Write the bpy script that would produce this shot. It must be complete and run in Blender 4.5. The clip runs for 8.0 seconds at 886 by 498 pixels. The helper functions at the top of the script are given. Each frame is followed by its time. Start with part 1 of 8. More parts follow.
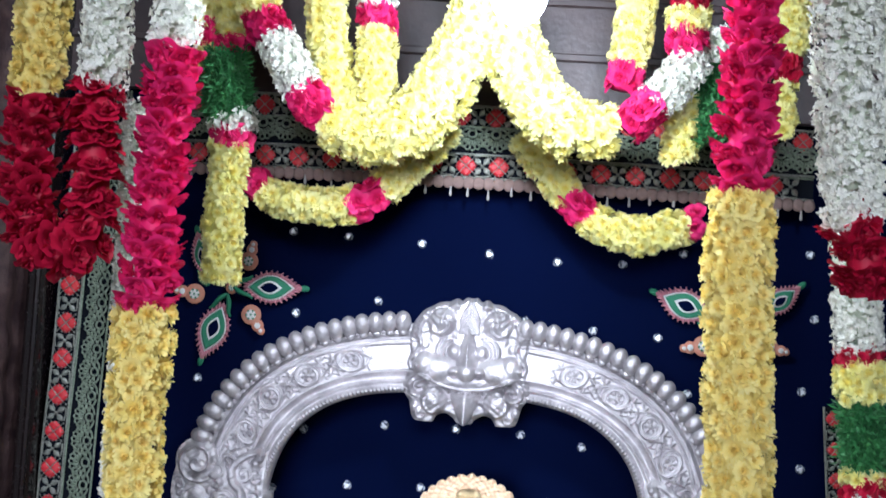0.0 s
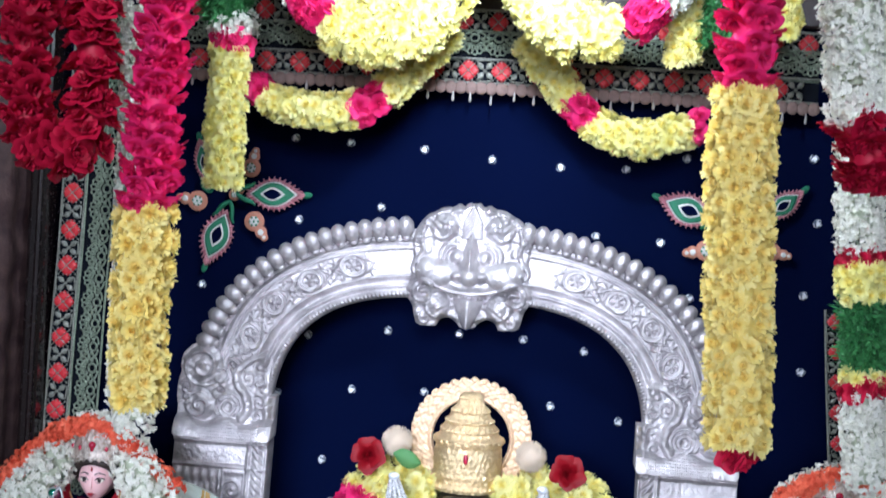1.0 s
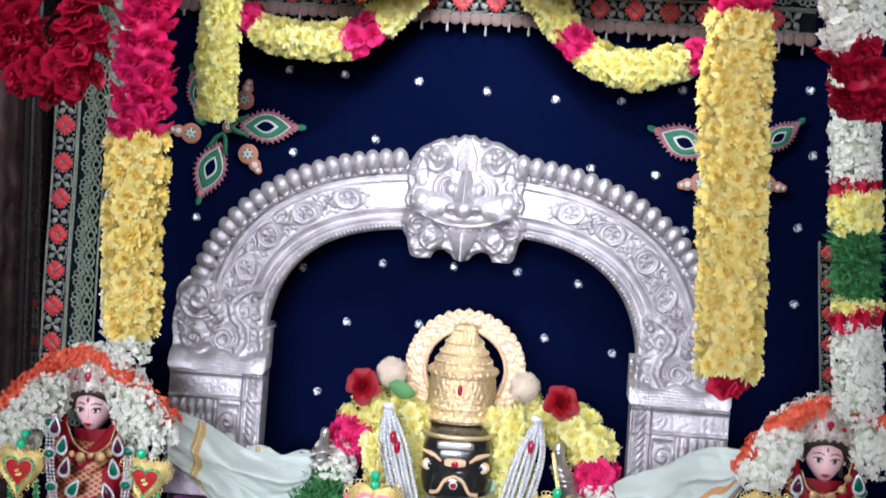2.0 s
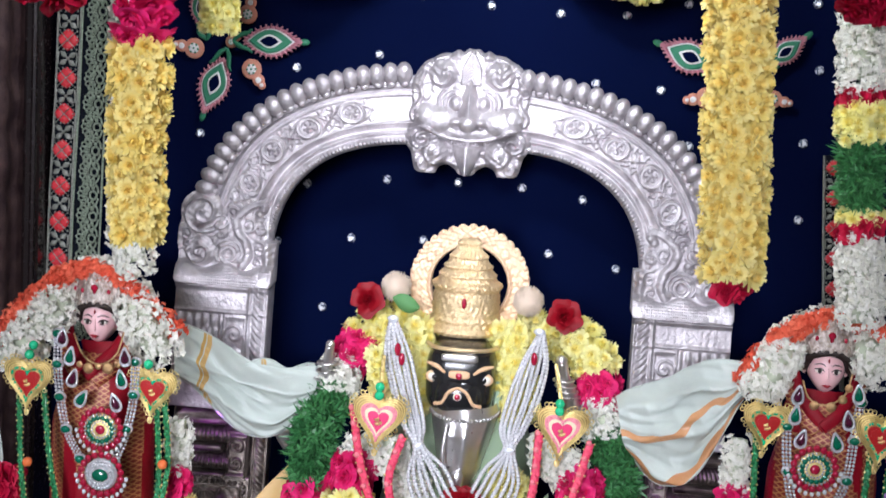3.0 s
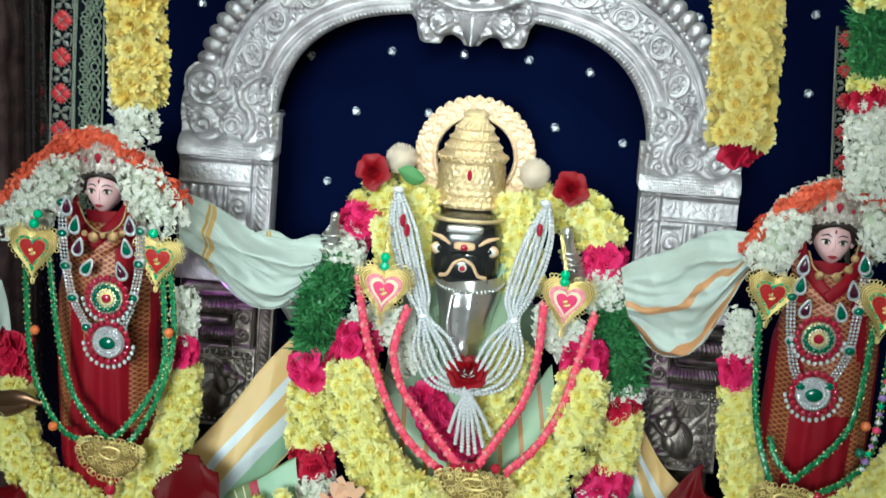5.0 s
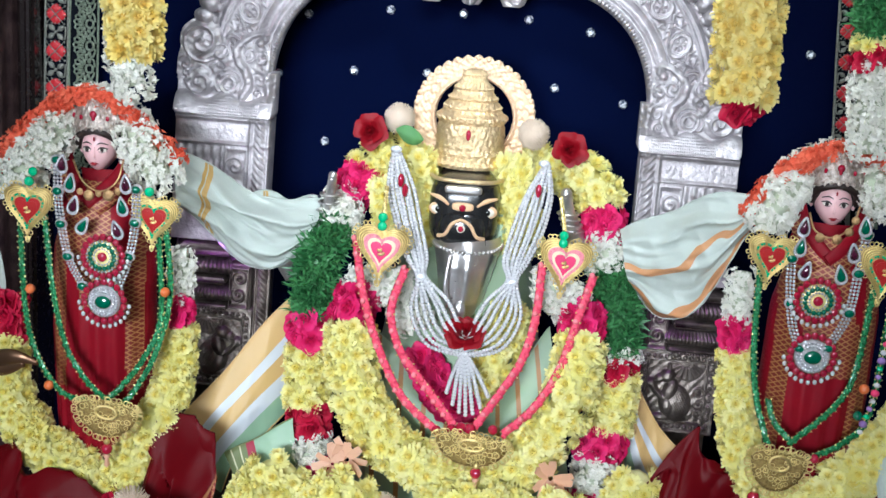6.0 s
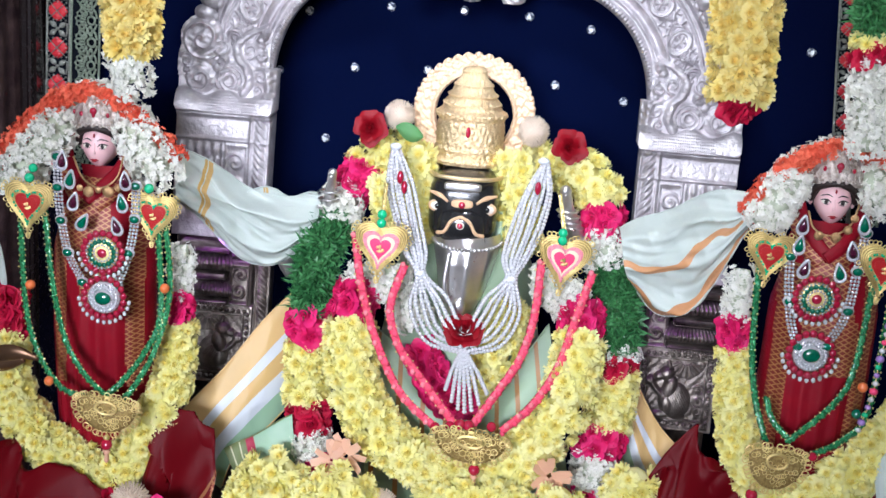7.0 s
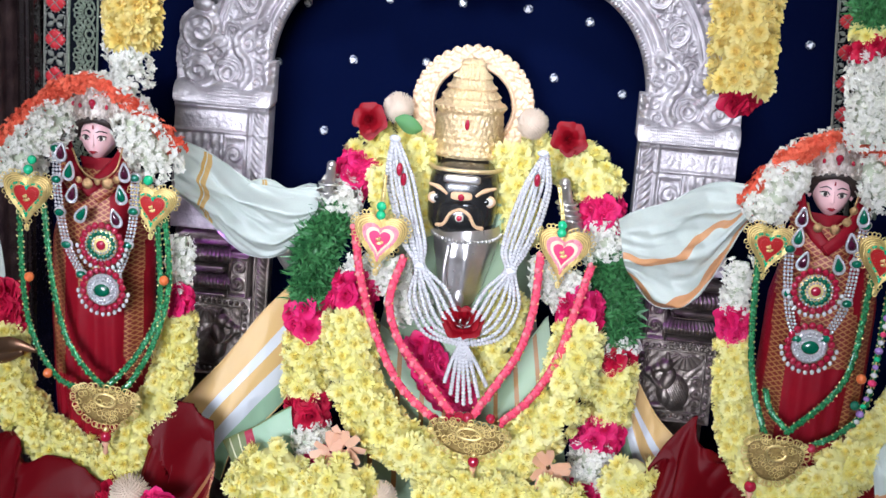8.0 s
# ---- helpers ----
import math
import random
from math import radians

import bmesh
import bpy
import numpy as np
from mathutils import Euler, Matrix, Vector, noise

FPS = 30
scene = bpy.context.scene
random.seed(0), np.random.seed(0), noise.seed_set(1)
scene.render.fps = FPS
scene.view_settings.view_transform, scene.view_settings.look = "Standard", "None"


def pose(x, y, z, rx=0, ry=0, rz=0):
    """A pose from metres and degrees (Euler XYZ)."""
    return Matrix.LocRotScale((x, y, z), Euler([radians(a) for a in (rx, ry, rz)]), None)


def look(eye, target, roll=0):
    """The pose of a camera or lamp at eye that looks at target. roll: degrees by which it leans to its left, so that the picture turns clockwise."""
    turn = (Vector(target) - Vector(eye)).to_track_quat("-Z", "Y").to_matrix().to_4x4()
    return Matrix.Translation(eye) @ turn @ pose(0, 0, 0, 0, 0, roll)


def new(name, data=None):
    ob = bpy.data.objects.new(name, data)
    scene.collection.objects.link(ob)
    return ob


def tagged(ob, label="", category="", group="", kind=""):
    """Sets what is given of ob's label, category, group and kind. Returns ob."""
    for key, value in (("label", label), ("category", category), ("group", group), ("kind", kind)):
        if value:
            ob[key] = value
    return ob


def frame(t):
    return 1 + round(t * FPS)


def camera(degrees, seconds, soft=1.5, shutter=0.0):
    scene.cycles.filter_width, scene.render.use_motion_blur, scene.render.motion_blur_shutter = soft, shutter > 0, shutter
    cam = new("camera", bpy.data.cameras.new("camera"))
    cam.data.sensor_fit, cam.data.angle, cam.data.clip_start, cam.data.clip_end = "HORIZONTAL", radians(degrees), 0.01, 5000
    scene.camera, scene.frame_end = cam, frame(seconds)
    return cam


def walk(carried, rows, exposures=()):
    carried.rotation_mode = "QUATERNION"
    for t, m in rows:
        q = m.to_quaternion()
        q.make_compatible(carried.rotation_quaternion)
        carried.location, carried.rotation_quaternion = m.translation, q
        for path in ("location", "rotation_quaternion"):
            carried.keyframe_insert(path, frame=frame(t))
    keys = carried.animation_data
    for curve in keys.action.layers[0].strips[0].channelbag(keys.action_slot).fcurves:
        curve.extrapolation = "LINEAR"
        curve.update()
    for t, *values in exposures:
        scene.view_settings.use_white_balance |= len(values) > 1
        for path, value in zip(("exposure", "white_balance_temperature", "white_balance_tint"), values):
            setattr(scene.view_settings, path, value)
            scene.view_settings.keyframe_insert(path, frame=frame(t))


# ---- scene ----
cam = camera(40.0, 8.0, soft=1.5, shutter=0.5)
PATH = [
    (0, (0.128, -2.119, 1.748), (-0.036, -0.126, 1.811), 3.9),
    (0.5, (0.134, -2.127, 1.74), (-0.023, -0.134, 1.742), 3.7),
    (1, (0.134, -2.118, 1.723), (-0.03, -0.126, 1.655), 3.7),
    (1.5, (0.131, -2.115, 1.714), (-0.022, -0.125, 1.593), 3.7),
    (1.7, (0.134, -2.115, 1.713), (-0.019, -0.125, 1.578), 3.7),
    (2.8, (0.145, -2.122, 1.681), (-0.007, -0.144, 1.427), 3.6),
    (3, (0.143, -2.122, 1.677), (-0.01, -0.147, 1.405), 3.7),
    (3.5, (0.149, -2.119, 1.666), (-0.004, -0.152, 1.339), 3.8),
    (4, (0.154, -2.117, 1.655), (-0.005, -0.16, 1.278), 3.7),
    (4.5, (0.148, -2.124, 1.651), (-0.005, -0.171, 1.248), 3.7),
    (5, (0.145, -2.118, 1.639), (-0.003, -0.173, 1.197), 3.9),
    (6.5, (0.142, -2.108, 1.627), (0.004, -0.177, 1.125), 4.4),
    (7, (0.156, -2.109, 1.63), (0.006, -0.179, 1.128), 4.3),
    (7.5, (0.159, -2.111, 1.63), (0.008, -0.181, 1.126), 4.3),
    (8, (0.148, -2.111, 1.626), (0.009, -0.182, 1.116), 4.4),
]
EXPOSURE = [(0, -0.71, 5900, 12), (0.5, -0.62, 5740, 12), (1.5, -0.56, 6050, 14), (3, -0.56, 6350, 18), (3.5, -0.58, 6300, 9), (4.5, -0.58, 6380, -8), (5.2, -0.56, 6330, -6), (6.5, -0.40, 6080, 15), (8, -0.34, 6200, 17)]
walk(cam, [(t, look(eye, target, roll)) for t, eye, target, roll in PATH], EXPOSURE)


# ---- world, lamps, exposure ----
world = bpy.data.worlds.new("world")
scene.world = world
world.use_nodes = True
world.node_tree.nodes["Background"].inputs["Color"].default_value = (0.55, 0.6, 0.7, 1)
world.node_tree.nodes["Background"].inputs["Strength"].default_value = 0.05


def area_lamp(name, eye, target, width, height, watts, colour, spread=180):
    data = bpy.data.lights.new(name, "AREA")
    data.shape, data.size, data.size_y, data.energy, data.color = "RECTANGLE", width, height, watts, colour
    data.spread = radians(spread)
    lamp = new(name, data)
    lamp.matrix_world = look(eye, target)
    return lamp


# unseen lamps added in front of the shrine; the second brightens its lower half
area_lamp("strip_light", (0.10, -3.0, 2.5), (-0.02, -0.35, 1.92), 1.2, 0.5, 7.3, (0.88, 0.93, 1.0), 38)
area_lamp("strip_light", (-0.5, -3.6, 1.75), (-0.07, -0.35, 0.88), 1.2, 0.6, 12.6, (0.87, 0.93, 1.0), 42)


# colour-changing strips hidden behind the shoulder garlands, caught on violet
area_lamp("led_strip", (0.365, -0.232, 1.122), (0.415, -0.19, 1.03), 0.07, 0.015, 0.10, (0.62, 0.12, 1.0))
area_lamp("led_strip", (-0.33, -0.222, 1.125), (-0.38, -0.18, 1.05), 0.07, 0.015, 0.06, (0.62, 0.12, 1.0))


# ---- mesh kit ----
class Gather:
    """Collects vertices, faces, material numbers and surface coordinates for one mesh."""

    def __init__(self):
        self.v, self.f, self.i, self.u, self.n = [], [], [], [], 0

    def add(self, shape, i=0, at=None):
        v, f = shape[0], shape[1]
        v = np.asarray(v, float).reshape(-1, 3)
        if at is not None:
            m = np.array(at)
            v = v @ m[:3, :3].T + m[:3, 3]
        self.v.append(v)
        self.u.append(np.asarray(shape[2], float).reshape(-1, 2) if len(shape) > 2 else np.zeros((len(v), 2)))
        self.f += [tuple(int(k) + self.n for k in q) for q in f]
        self.i += [i] * len(f)
        self.n += len(v)
        return self

    def mesh(self, name, mats, smooth=True):
        me = bpy.data.meshes.new(name)
        me.from_pydata(np.concatenate(self.v).tolist(), [], self.f)
        for m in mats if isinstance(mats, (list, tuple)) else [mats]:
            me.materials.append(m)
        me.polygons.foreach_set("material_index", np.array(self.i, dtype=np.int32))
        me.polygons.foreach_set("use_smooth", np.full(len(self.f), smooth, dtype=bool))
        uv = np.concatenate(self.u)
        if uv.any():
            loops = np.empty(len(me.loops), dtype=np.int32)
            me.loops.foreach_get("vertex_index", loops)
            me.uv_layers.new(name="surface").data.foreach_set("uv", uv[loops].ravel())
        me.update()
        return me


def grid_faces(nu, nv, wrap=False):
    out = []
    for a in range(nu if wrap else nu - 1):
        b = (a + 1) % nu
        for c in range(nv - 1):
            out.append((a * nv + c, b * nv + c, b * nv + c + 1, a * nv + c + 1))
    return out


def surf(fn, nu, nv, wrap=False, flip=False):
    u = np.linspace(0, 1, nu, endpoint=not wrap)
    v = np.linspace(0, 1, nv)
    uu, vv = np.meshgrid(u, v, indexing="ij")
    p = np.stack(np.broadcast_arrays(*fn(uu, vv)), -1).reshape(-1, 3)
    f = grid_faces(nu, nv, wrap)
    if flip:
        f = [q[::-1] for q in f]
    return p, f, np.stack([uu, vv], -1).reshape(-1, 2)


def ball(c, r, seg=12, rings=8, scale=(1, 1, 1)):
    def fn(u, v):
        a, b = u * math.tau, (v - 0.5) * math.pi
        return c[0] + r * scale[0] * np.cos(a) * np.cos(b), c[1] + r * scale[1] * np.sin(a) * np.cos(b), c[2] + r * scale[2] * np.sin(b)
    return surf(fn, seg, rings, True)[:2]


def lathe(profile, seg=32, centre=(0, 0), squash=1.0, wobble=0.0, lobes=0):
    """Turned about the vertical; profile: (radius, z) from below."""
    p = np.array(profile, float)

    def fn(u, v):
        k = v * (len(p) - 1)
        r = np.interp(k, np.arange(len(p)), p[:, 0]) * (1 + wobble * np.cos(u * math.tau * lobes))
        z = np.interp(k, np.arange(len(p)), p[:, 1])
        return centre[0] + r * np.cos(u * math.tau), centre[1] + squash * r * np.sin(u * math.tau), z
    return surf(fn, seg, len(p), True)[:2]


def spline(pts, n):
    """Points along a Catmull-Rom curve, evenly spaced."""
    p = np.array(pts, float)
    if len(p) == 2:
        dense = p[0] + np.linspace(0, 1, 60)[:, None] * (p[1] - p[0])
    else:
        q = np.vstack([2 * p[0] - p[1], p, 2 * p[-1] - p[-2]])
        dense = []
        for k in range(1, len(q) - 2):
            for s in np.linspace(0, 1, 24, endpoint=False):
                a, b, c, d = q[k - 1], q[k], q[k + 1], q[k + 2]
                dense.append(0.5 * (2 * b + (c - a) * s + (2 * a - 5 * b + 4 * c - d) * s * s + (3 * b - a - 3 * c + d) * s ** 3))
        dense = np.array(dense + [p[-1]])
    d = np.r_[0, np.cumsum(np.linalg.norm(np.diff(dense, axis=0), axis=1))]
    t = np.linspace(0, d[-1], n)
    return np.stack([np.interp(t, d, dense[:, k]) for k in range(3)], 1), d[-1]


def axes_along(p):
    """Tangent, side and third axis at each point of a curve; the third looks to the front where it can."""
    t = np.gradient(p, axis=0)
    t /= np.linalg.norm(t, axis=1)[:, None] + 1e-12
    ref = np.array([0, -1.0, 0])
    front = ref - (t @ ref)[:, None] * t
    weak = np.linalg.norm(front, axis=1) < 0.2
    front[weak] = np.array([0, 0, 1.0]) - t[weak] * t[weak][:, 2:3]
    front /= np.linalg.norm(front, axis=1)[:, None] + 1e-12
    return t, np.cross(t, front), front


def tube(pts, r, sides=8, n=None, flat=1.0):
    """A closed tube; r: one radius or one for each control point. flat: thickness to the front over width."""
    n = n or max(3, len(pts) * 6)
    p, _ = spline(pts, n)
    t, s, f = axes_along(p)
    rr = np.interp(np.linspace(0, 1, n), np.linspace(0, 1, np.size(r)), np.atleast_1d(r)) if np.size(r) > 1 else np.full(n, float(r))
    a = np.arange(sides) / sides * math.tau
    ring = p[:, None] + rr[:, None, None] * (np.cos(a)[None, :, None] * s[:, None] + flat * np.sin(a)[None, :, None] * f[:, None])
    v = ring.reshape(-1, 3)
    f = []
    for k in range(n - 1):
        for j in range(sides):
            m = (j + 1) % sides
            f.append((k * sides + j, (k + 1) * sides + j, (k + 1) * sides + m, k * sides + m))
    f += [tuple(range(sides)), tuple((n - 1) * sides + j for j in reversed(range(sides)))]
    return v, f


def block(c, size, bevel=0.004):
    """A box with chamfered edges."""
    h = np.array(size, float) / 2
    b = min(bevel, h.min() * 0.6)
    v, f = [], []
    corner = {}
    for sx in (-1, 1):
        for sy in (-1, 1):
            for sz in (-1, 1):
                s = np.array([sx, sy, sz])
                for ax in range(3):
                    p = s * (h - b)
                    p[ax] = s[ax] * h[ax]
                    corner[sx, sy, sz, ax] = len(v)
                    v.append(p + np.array(c))
    for ax in range(3):
        o = [k for k in range(3) if k != ax]
        for s in (-1, 1):
            q = []
            for a, d in ((-1, -1), (1, -1), (1, 1), (-1, 1)):
                key = [0, 0, 0]
                key[ax], key[o[0]], key[o[1]] = s, a, d
                q.append(corner[(*key, ax)])
            f.append(tuple(q if (s > 0) != (ax == 1) else q[::-1]))
        for a in (-1, 1):
            for d in (-1, 1):
                q = []
                for s, w in ((-1, 0), (1, 0), (1, 1), (-1, 1)):
                    key = [0, 0, 0]
                    key[ax], key[o[0]], key[o[1]] = s, a, d
                    q.append(corner[(*key, o[w])])
                f.append(tuple(q))
    for sx in (-1, 1):
        for sy in (-1, 1):
            for sz in (-1, 1):
                f.append(tuple(corner[sx, sy, sz, ax] for ax in range(3)))
    return np.array(v), f


def disc_shape(outline, depth, dome=0.3):
    """A plate in the xz plane from a closed outline of (x, z), domed to the front (-y)."""
    o = np.array(outline, float)
    n = len(o)
    c = o.mean(0)
    rings = [(1.0, 0.0), (1.0, -depth * (1 - dome)), (0.85, -depth * (1 - dome * 0.4)), (0.45, -depth)]
    v = [np.c_[c[0] + (o[:, 0] - c[0]) * s, np.full(n, y), c[1] + (o[:, 1] - c[1]) * s] for s, y in rings]
    v.append(np.array([[c[0], -depth, c[1]]]))
    f = []
    for k in range(len(rings) - 1):
        f += [(k * n + j, k * n + (j + 1) % n, (k + 1) * n + (j + 1) % n, (k + 1) * n + j) for j in range(n)]
    k = len(rings) - 1
    f += [(k * n + j, k * n + (j + 1) % n, (k + 1) * n) for j in range(n)]
    return np.concatenate(v), f


def circle_line(r, n=24, sx=1.0, sz=1.0):
    a = np.arange(n) / n * math.tau
    return np.c_[sx * r * np.cos(a), sz * r * np.sin(a)]


def heart_line(w, n=40):
    a = np.arange(n) / n * math.tau
    x = 16 * np.sin(a) ** 3
    z = 13 * np.cos(a) - 5 * np.cos(2 * a) - 2 * np.cos(3 * a) - np.cos(4 * a)
    z = np.where(z > 4, 4 + (z - 4) * 0.62, z)
    return np.c_[x * (1 - 0.10 * np.clip(-z / 17, 0, 1)), z + 2.5] * (w / 32)


def leaf_line(length, width, n=36):
    a = np.arange(n) / n * math.tau
    x = (1 - np.cos(a)) / 2 * length
    return np.c_[x, np.sin(a) * width / 2 * (np.sin(np.pi * np.clip(x / length, 0.0, 1)) ** 0.6 + 0.05)]


def turned(outline, deg, at=(0, 0)):
    c, s = math.cos(radians(deg)), math.sin(radians(deg))
    o = np.asarray(outline)
    return np.c_[at[0] + c * o[:, 0] - s * o[:, 1], at[1] + s * o[:, 0] + c * o[:, 1]]


def sheet(xs, zs, height, mask=None, back=0.02, at=(0, 0, 0), slope=0.0):
    """Beaten sheet metal: a relief of height(x, z) to the front over a grid, with a rim of depth back."""
    xx, zz = np.meshgrid(xs, zs, indexing="ij")
    h = height(xx, zz)
    keep = np.ones(xx.shape, bool) if mask is None else mask(xx, zz)
    idx = -np.ones(xx.shape, int)
    used = keep
    idx[used] = np.arange(used.sum())
    v = np.stack([xx, -h, zz], -1)[used]
    f, edges = [], {}
    for a in range(len(xs) - 1):
        for c in range(len(zs) - 1):
            q = (idx[a, c], idx[a + 1, c], idx[a + 1, c + 1], idx[a, c + 1])
            if min(q) >= 0:
                f.append(q)
                for j in range(4):
                    e = (q[j], q[(j + 1) % 4])
                    if (e[1], e[0]) in edges:
                        del edges[e[1], e[0]]
                    else:
                        edges[e] = 1
    rim = sorted({k for e in edges for k in e})
    place = {k: len(v) + j for j, k in enumerate(rim)}
    low = v[rim].copy()
    low[:, 1] = back
    f += [(b, a, place[a], place[b]) for a, b in edges]
    v = np.vstack([v, low])
    v[:, 1] += slope * v[:, 2]
    return v + np.array(at), f


ORIGIN = {}


def thing(name, label, category, group="", at=(0, 0, 0), kind=""):
    ob = new(name)
    ob.empty_display_size = 0.05
    ob.location = at
    ORIGIN[ob.name] = Vector(at)
    return tagged(ob, label, category, group, kind)


def part(name, gathered, mats, parent, label="", smooth=True, local=False):
    """One mesh object under a thing or a part; its points are given in the world, or local to a thing's own base."""
    ob = new(name, gathered.mesh(name, mats, smooth))
    ob.parent = parent
    if not local:
        ob.location = -ORIGIN[parent.name]
    ORIGIN[ob.name] = Vector((0, 0, 0))
    return tagged(ob, label) if label else ob


def solid(name, gathered, mats, label, category, group="", kind="", smooth=True):
    """A thing that is one mesh."""
    ob = new(name, gathered.mesh(name, mats, smooth))
    ORIGIN[ob.name] = Vector((0, 0, 0))
    return tagged(ob, label, category, group, kind)


def put(name, me, parent, m):
    """A piece that shares its mesh, under a thing, at the pose m in the world."""
    ob = new(name, me)
    ob.parent = parent
    ob.matrix_basis = Matrix.Translation(-ORIGIN[parent.name]) @ m
    return ob


def facing(p, z, spin=0.0, scale=1.0):
    """A pose at p whose third axis looks along z."""
    q = Vector(z).to_track_quat("Z", "Y").to_matrix().to_4x4()
    return Matrix.Translation(p) @ q @ Matrix.Rotation(spin, 4, "Z") @ Matrix.Scale(scale, 4)


# ---- materials ----
def link(tree, a, b):
    tree.links.new(a, b)


def surface(name, colour, second=None, rough=0.5, metal=0.0, scale=30.0, mix=0.5, bump=0.0, bump_scale=None, detail=6.0,
            rough_spread=0.1, sheen=0.0, coat=0.0, vary=0.0, weave=0.0, coords="Object", spec=0.5):
    """A plain painted, metal, stone or woven surface with stains at one scale and grain at another."""
    m = bpy.data.materials.new(name)
    m.use_nodes = True
    t = m.node_tree
    b = t.nodes["Principled BSDF"]
    where = t.nodes.new("ShaderNodeTexCoord")
    big = t.nodes.new("ShaderNodeTexNoise")
    big.inputs["Scale"].default_value, big.inputs["Detail"].default_value = scale, detail
    link(t, where.outputs[coords], big.inputs["Vector"])
    fine = t.nodes.new("ShaderNodeTexNoise")
    fine.inputs["Scale"].default_value, fine.inputs["Detail"].default_value = (bump_scale or scale * 8), 4
    link(t, where.outputs[coords], fine.inputs["Vector"])
    ramp = t.nodes.new("ShaderNodeMapRange")
    ramp.inputs["From Min"].default_value, ramp.inputs["From Max"].default_value = 0.35, 0.65
    ramp.inputs["To Max"].default_value = mix
    link(t, big.outputs["Fac"], ramp.inputs["Value"])
    blend = t.nodes.new("ShaderNodeMix")
    blend.data_type = "RGBA"
    blend.inputs["A"].default_value = (*colour, 1)
    blend.inputs["B"].default_value = (*(second or [c * 0.7 for c in colour]), 1)
    link(t, ramp.outputs["Result"], blend.inputs["Factor"])
    out = blend.outputs["Result"]
    if vary:
        info = t.nodes.new("ShaderNodeObjectInfo")
        hsv = t.nodes.new("ShaderNodeHueSaturation")
        span = t.nodes.new("ShaderNodeMapRange")
        span.inputs["To Min"].default_value, span.inputs["To Max"].default_value = 1 - vary, 1 + vary
        link(t, info.outputs["Random"], span.inputs["Value"])
        link(t, span.outputs["Result"], hsv.inputs["Value"])
        link(t, out, hsv.inputs["Color"])
        out = hsv.outputs["Color"]
    link(t, out, b.inputs["Base Color"])
    b.inputs["Metallic"].default_value, b.inputs["Specular IOR Level"].default_value = metal, spec
    r = t.nodes.new("ShaderNodeMapRange")
    r.inputs["To Min"].default_value, r.inputs["To Max"].default_value = max(0.02, rough - rough_spread), min(1, rough + rough_spread)
    link(t, fine.outputs["Fac"], r.inputs["Value"])
    link(t, r.outputs["Result"], b.inputs["Roughness"])
    if sheen:
        b.inputs["Sheen Weight"].default_value, b.inputs["Sheen Roughness"].default_value = sheen, 0.4
    if coat:
        b.inputs["Coat Weight"].default_value, b.inputs["Coat Roughness"].default_value = coat, 0.08
    if bump:
        bn = t.nodes.new("ShaderNodeBump")
        bn.inputs["Strength"].default_value, bn.inputs["Distance"].default_value = bump, 0.002
        link(t, fine.outputs["Fac"], bn.inputs["Height"])
        link(t, bn.outputs["Normal"], b.inputs["Normal"])
    return m


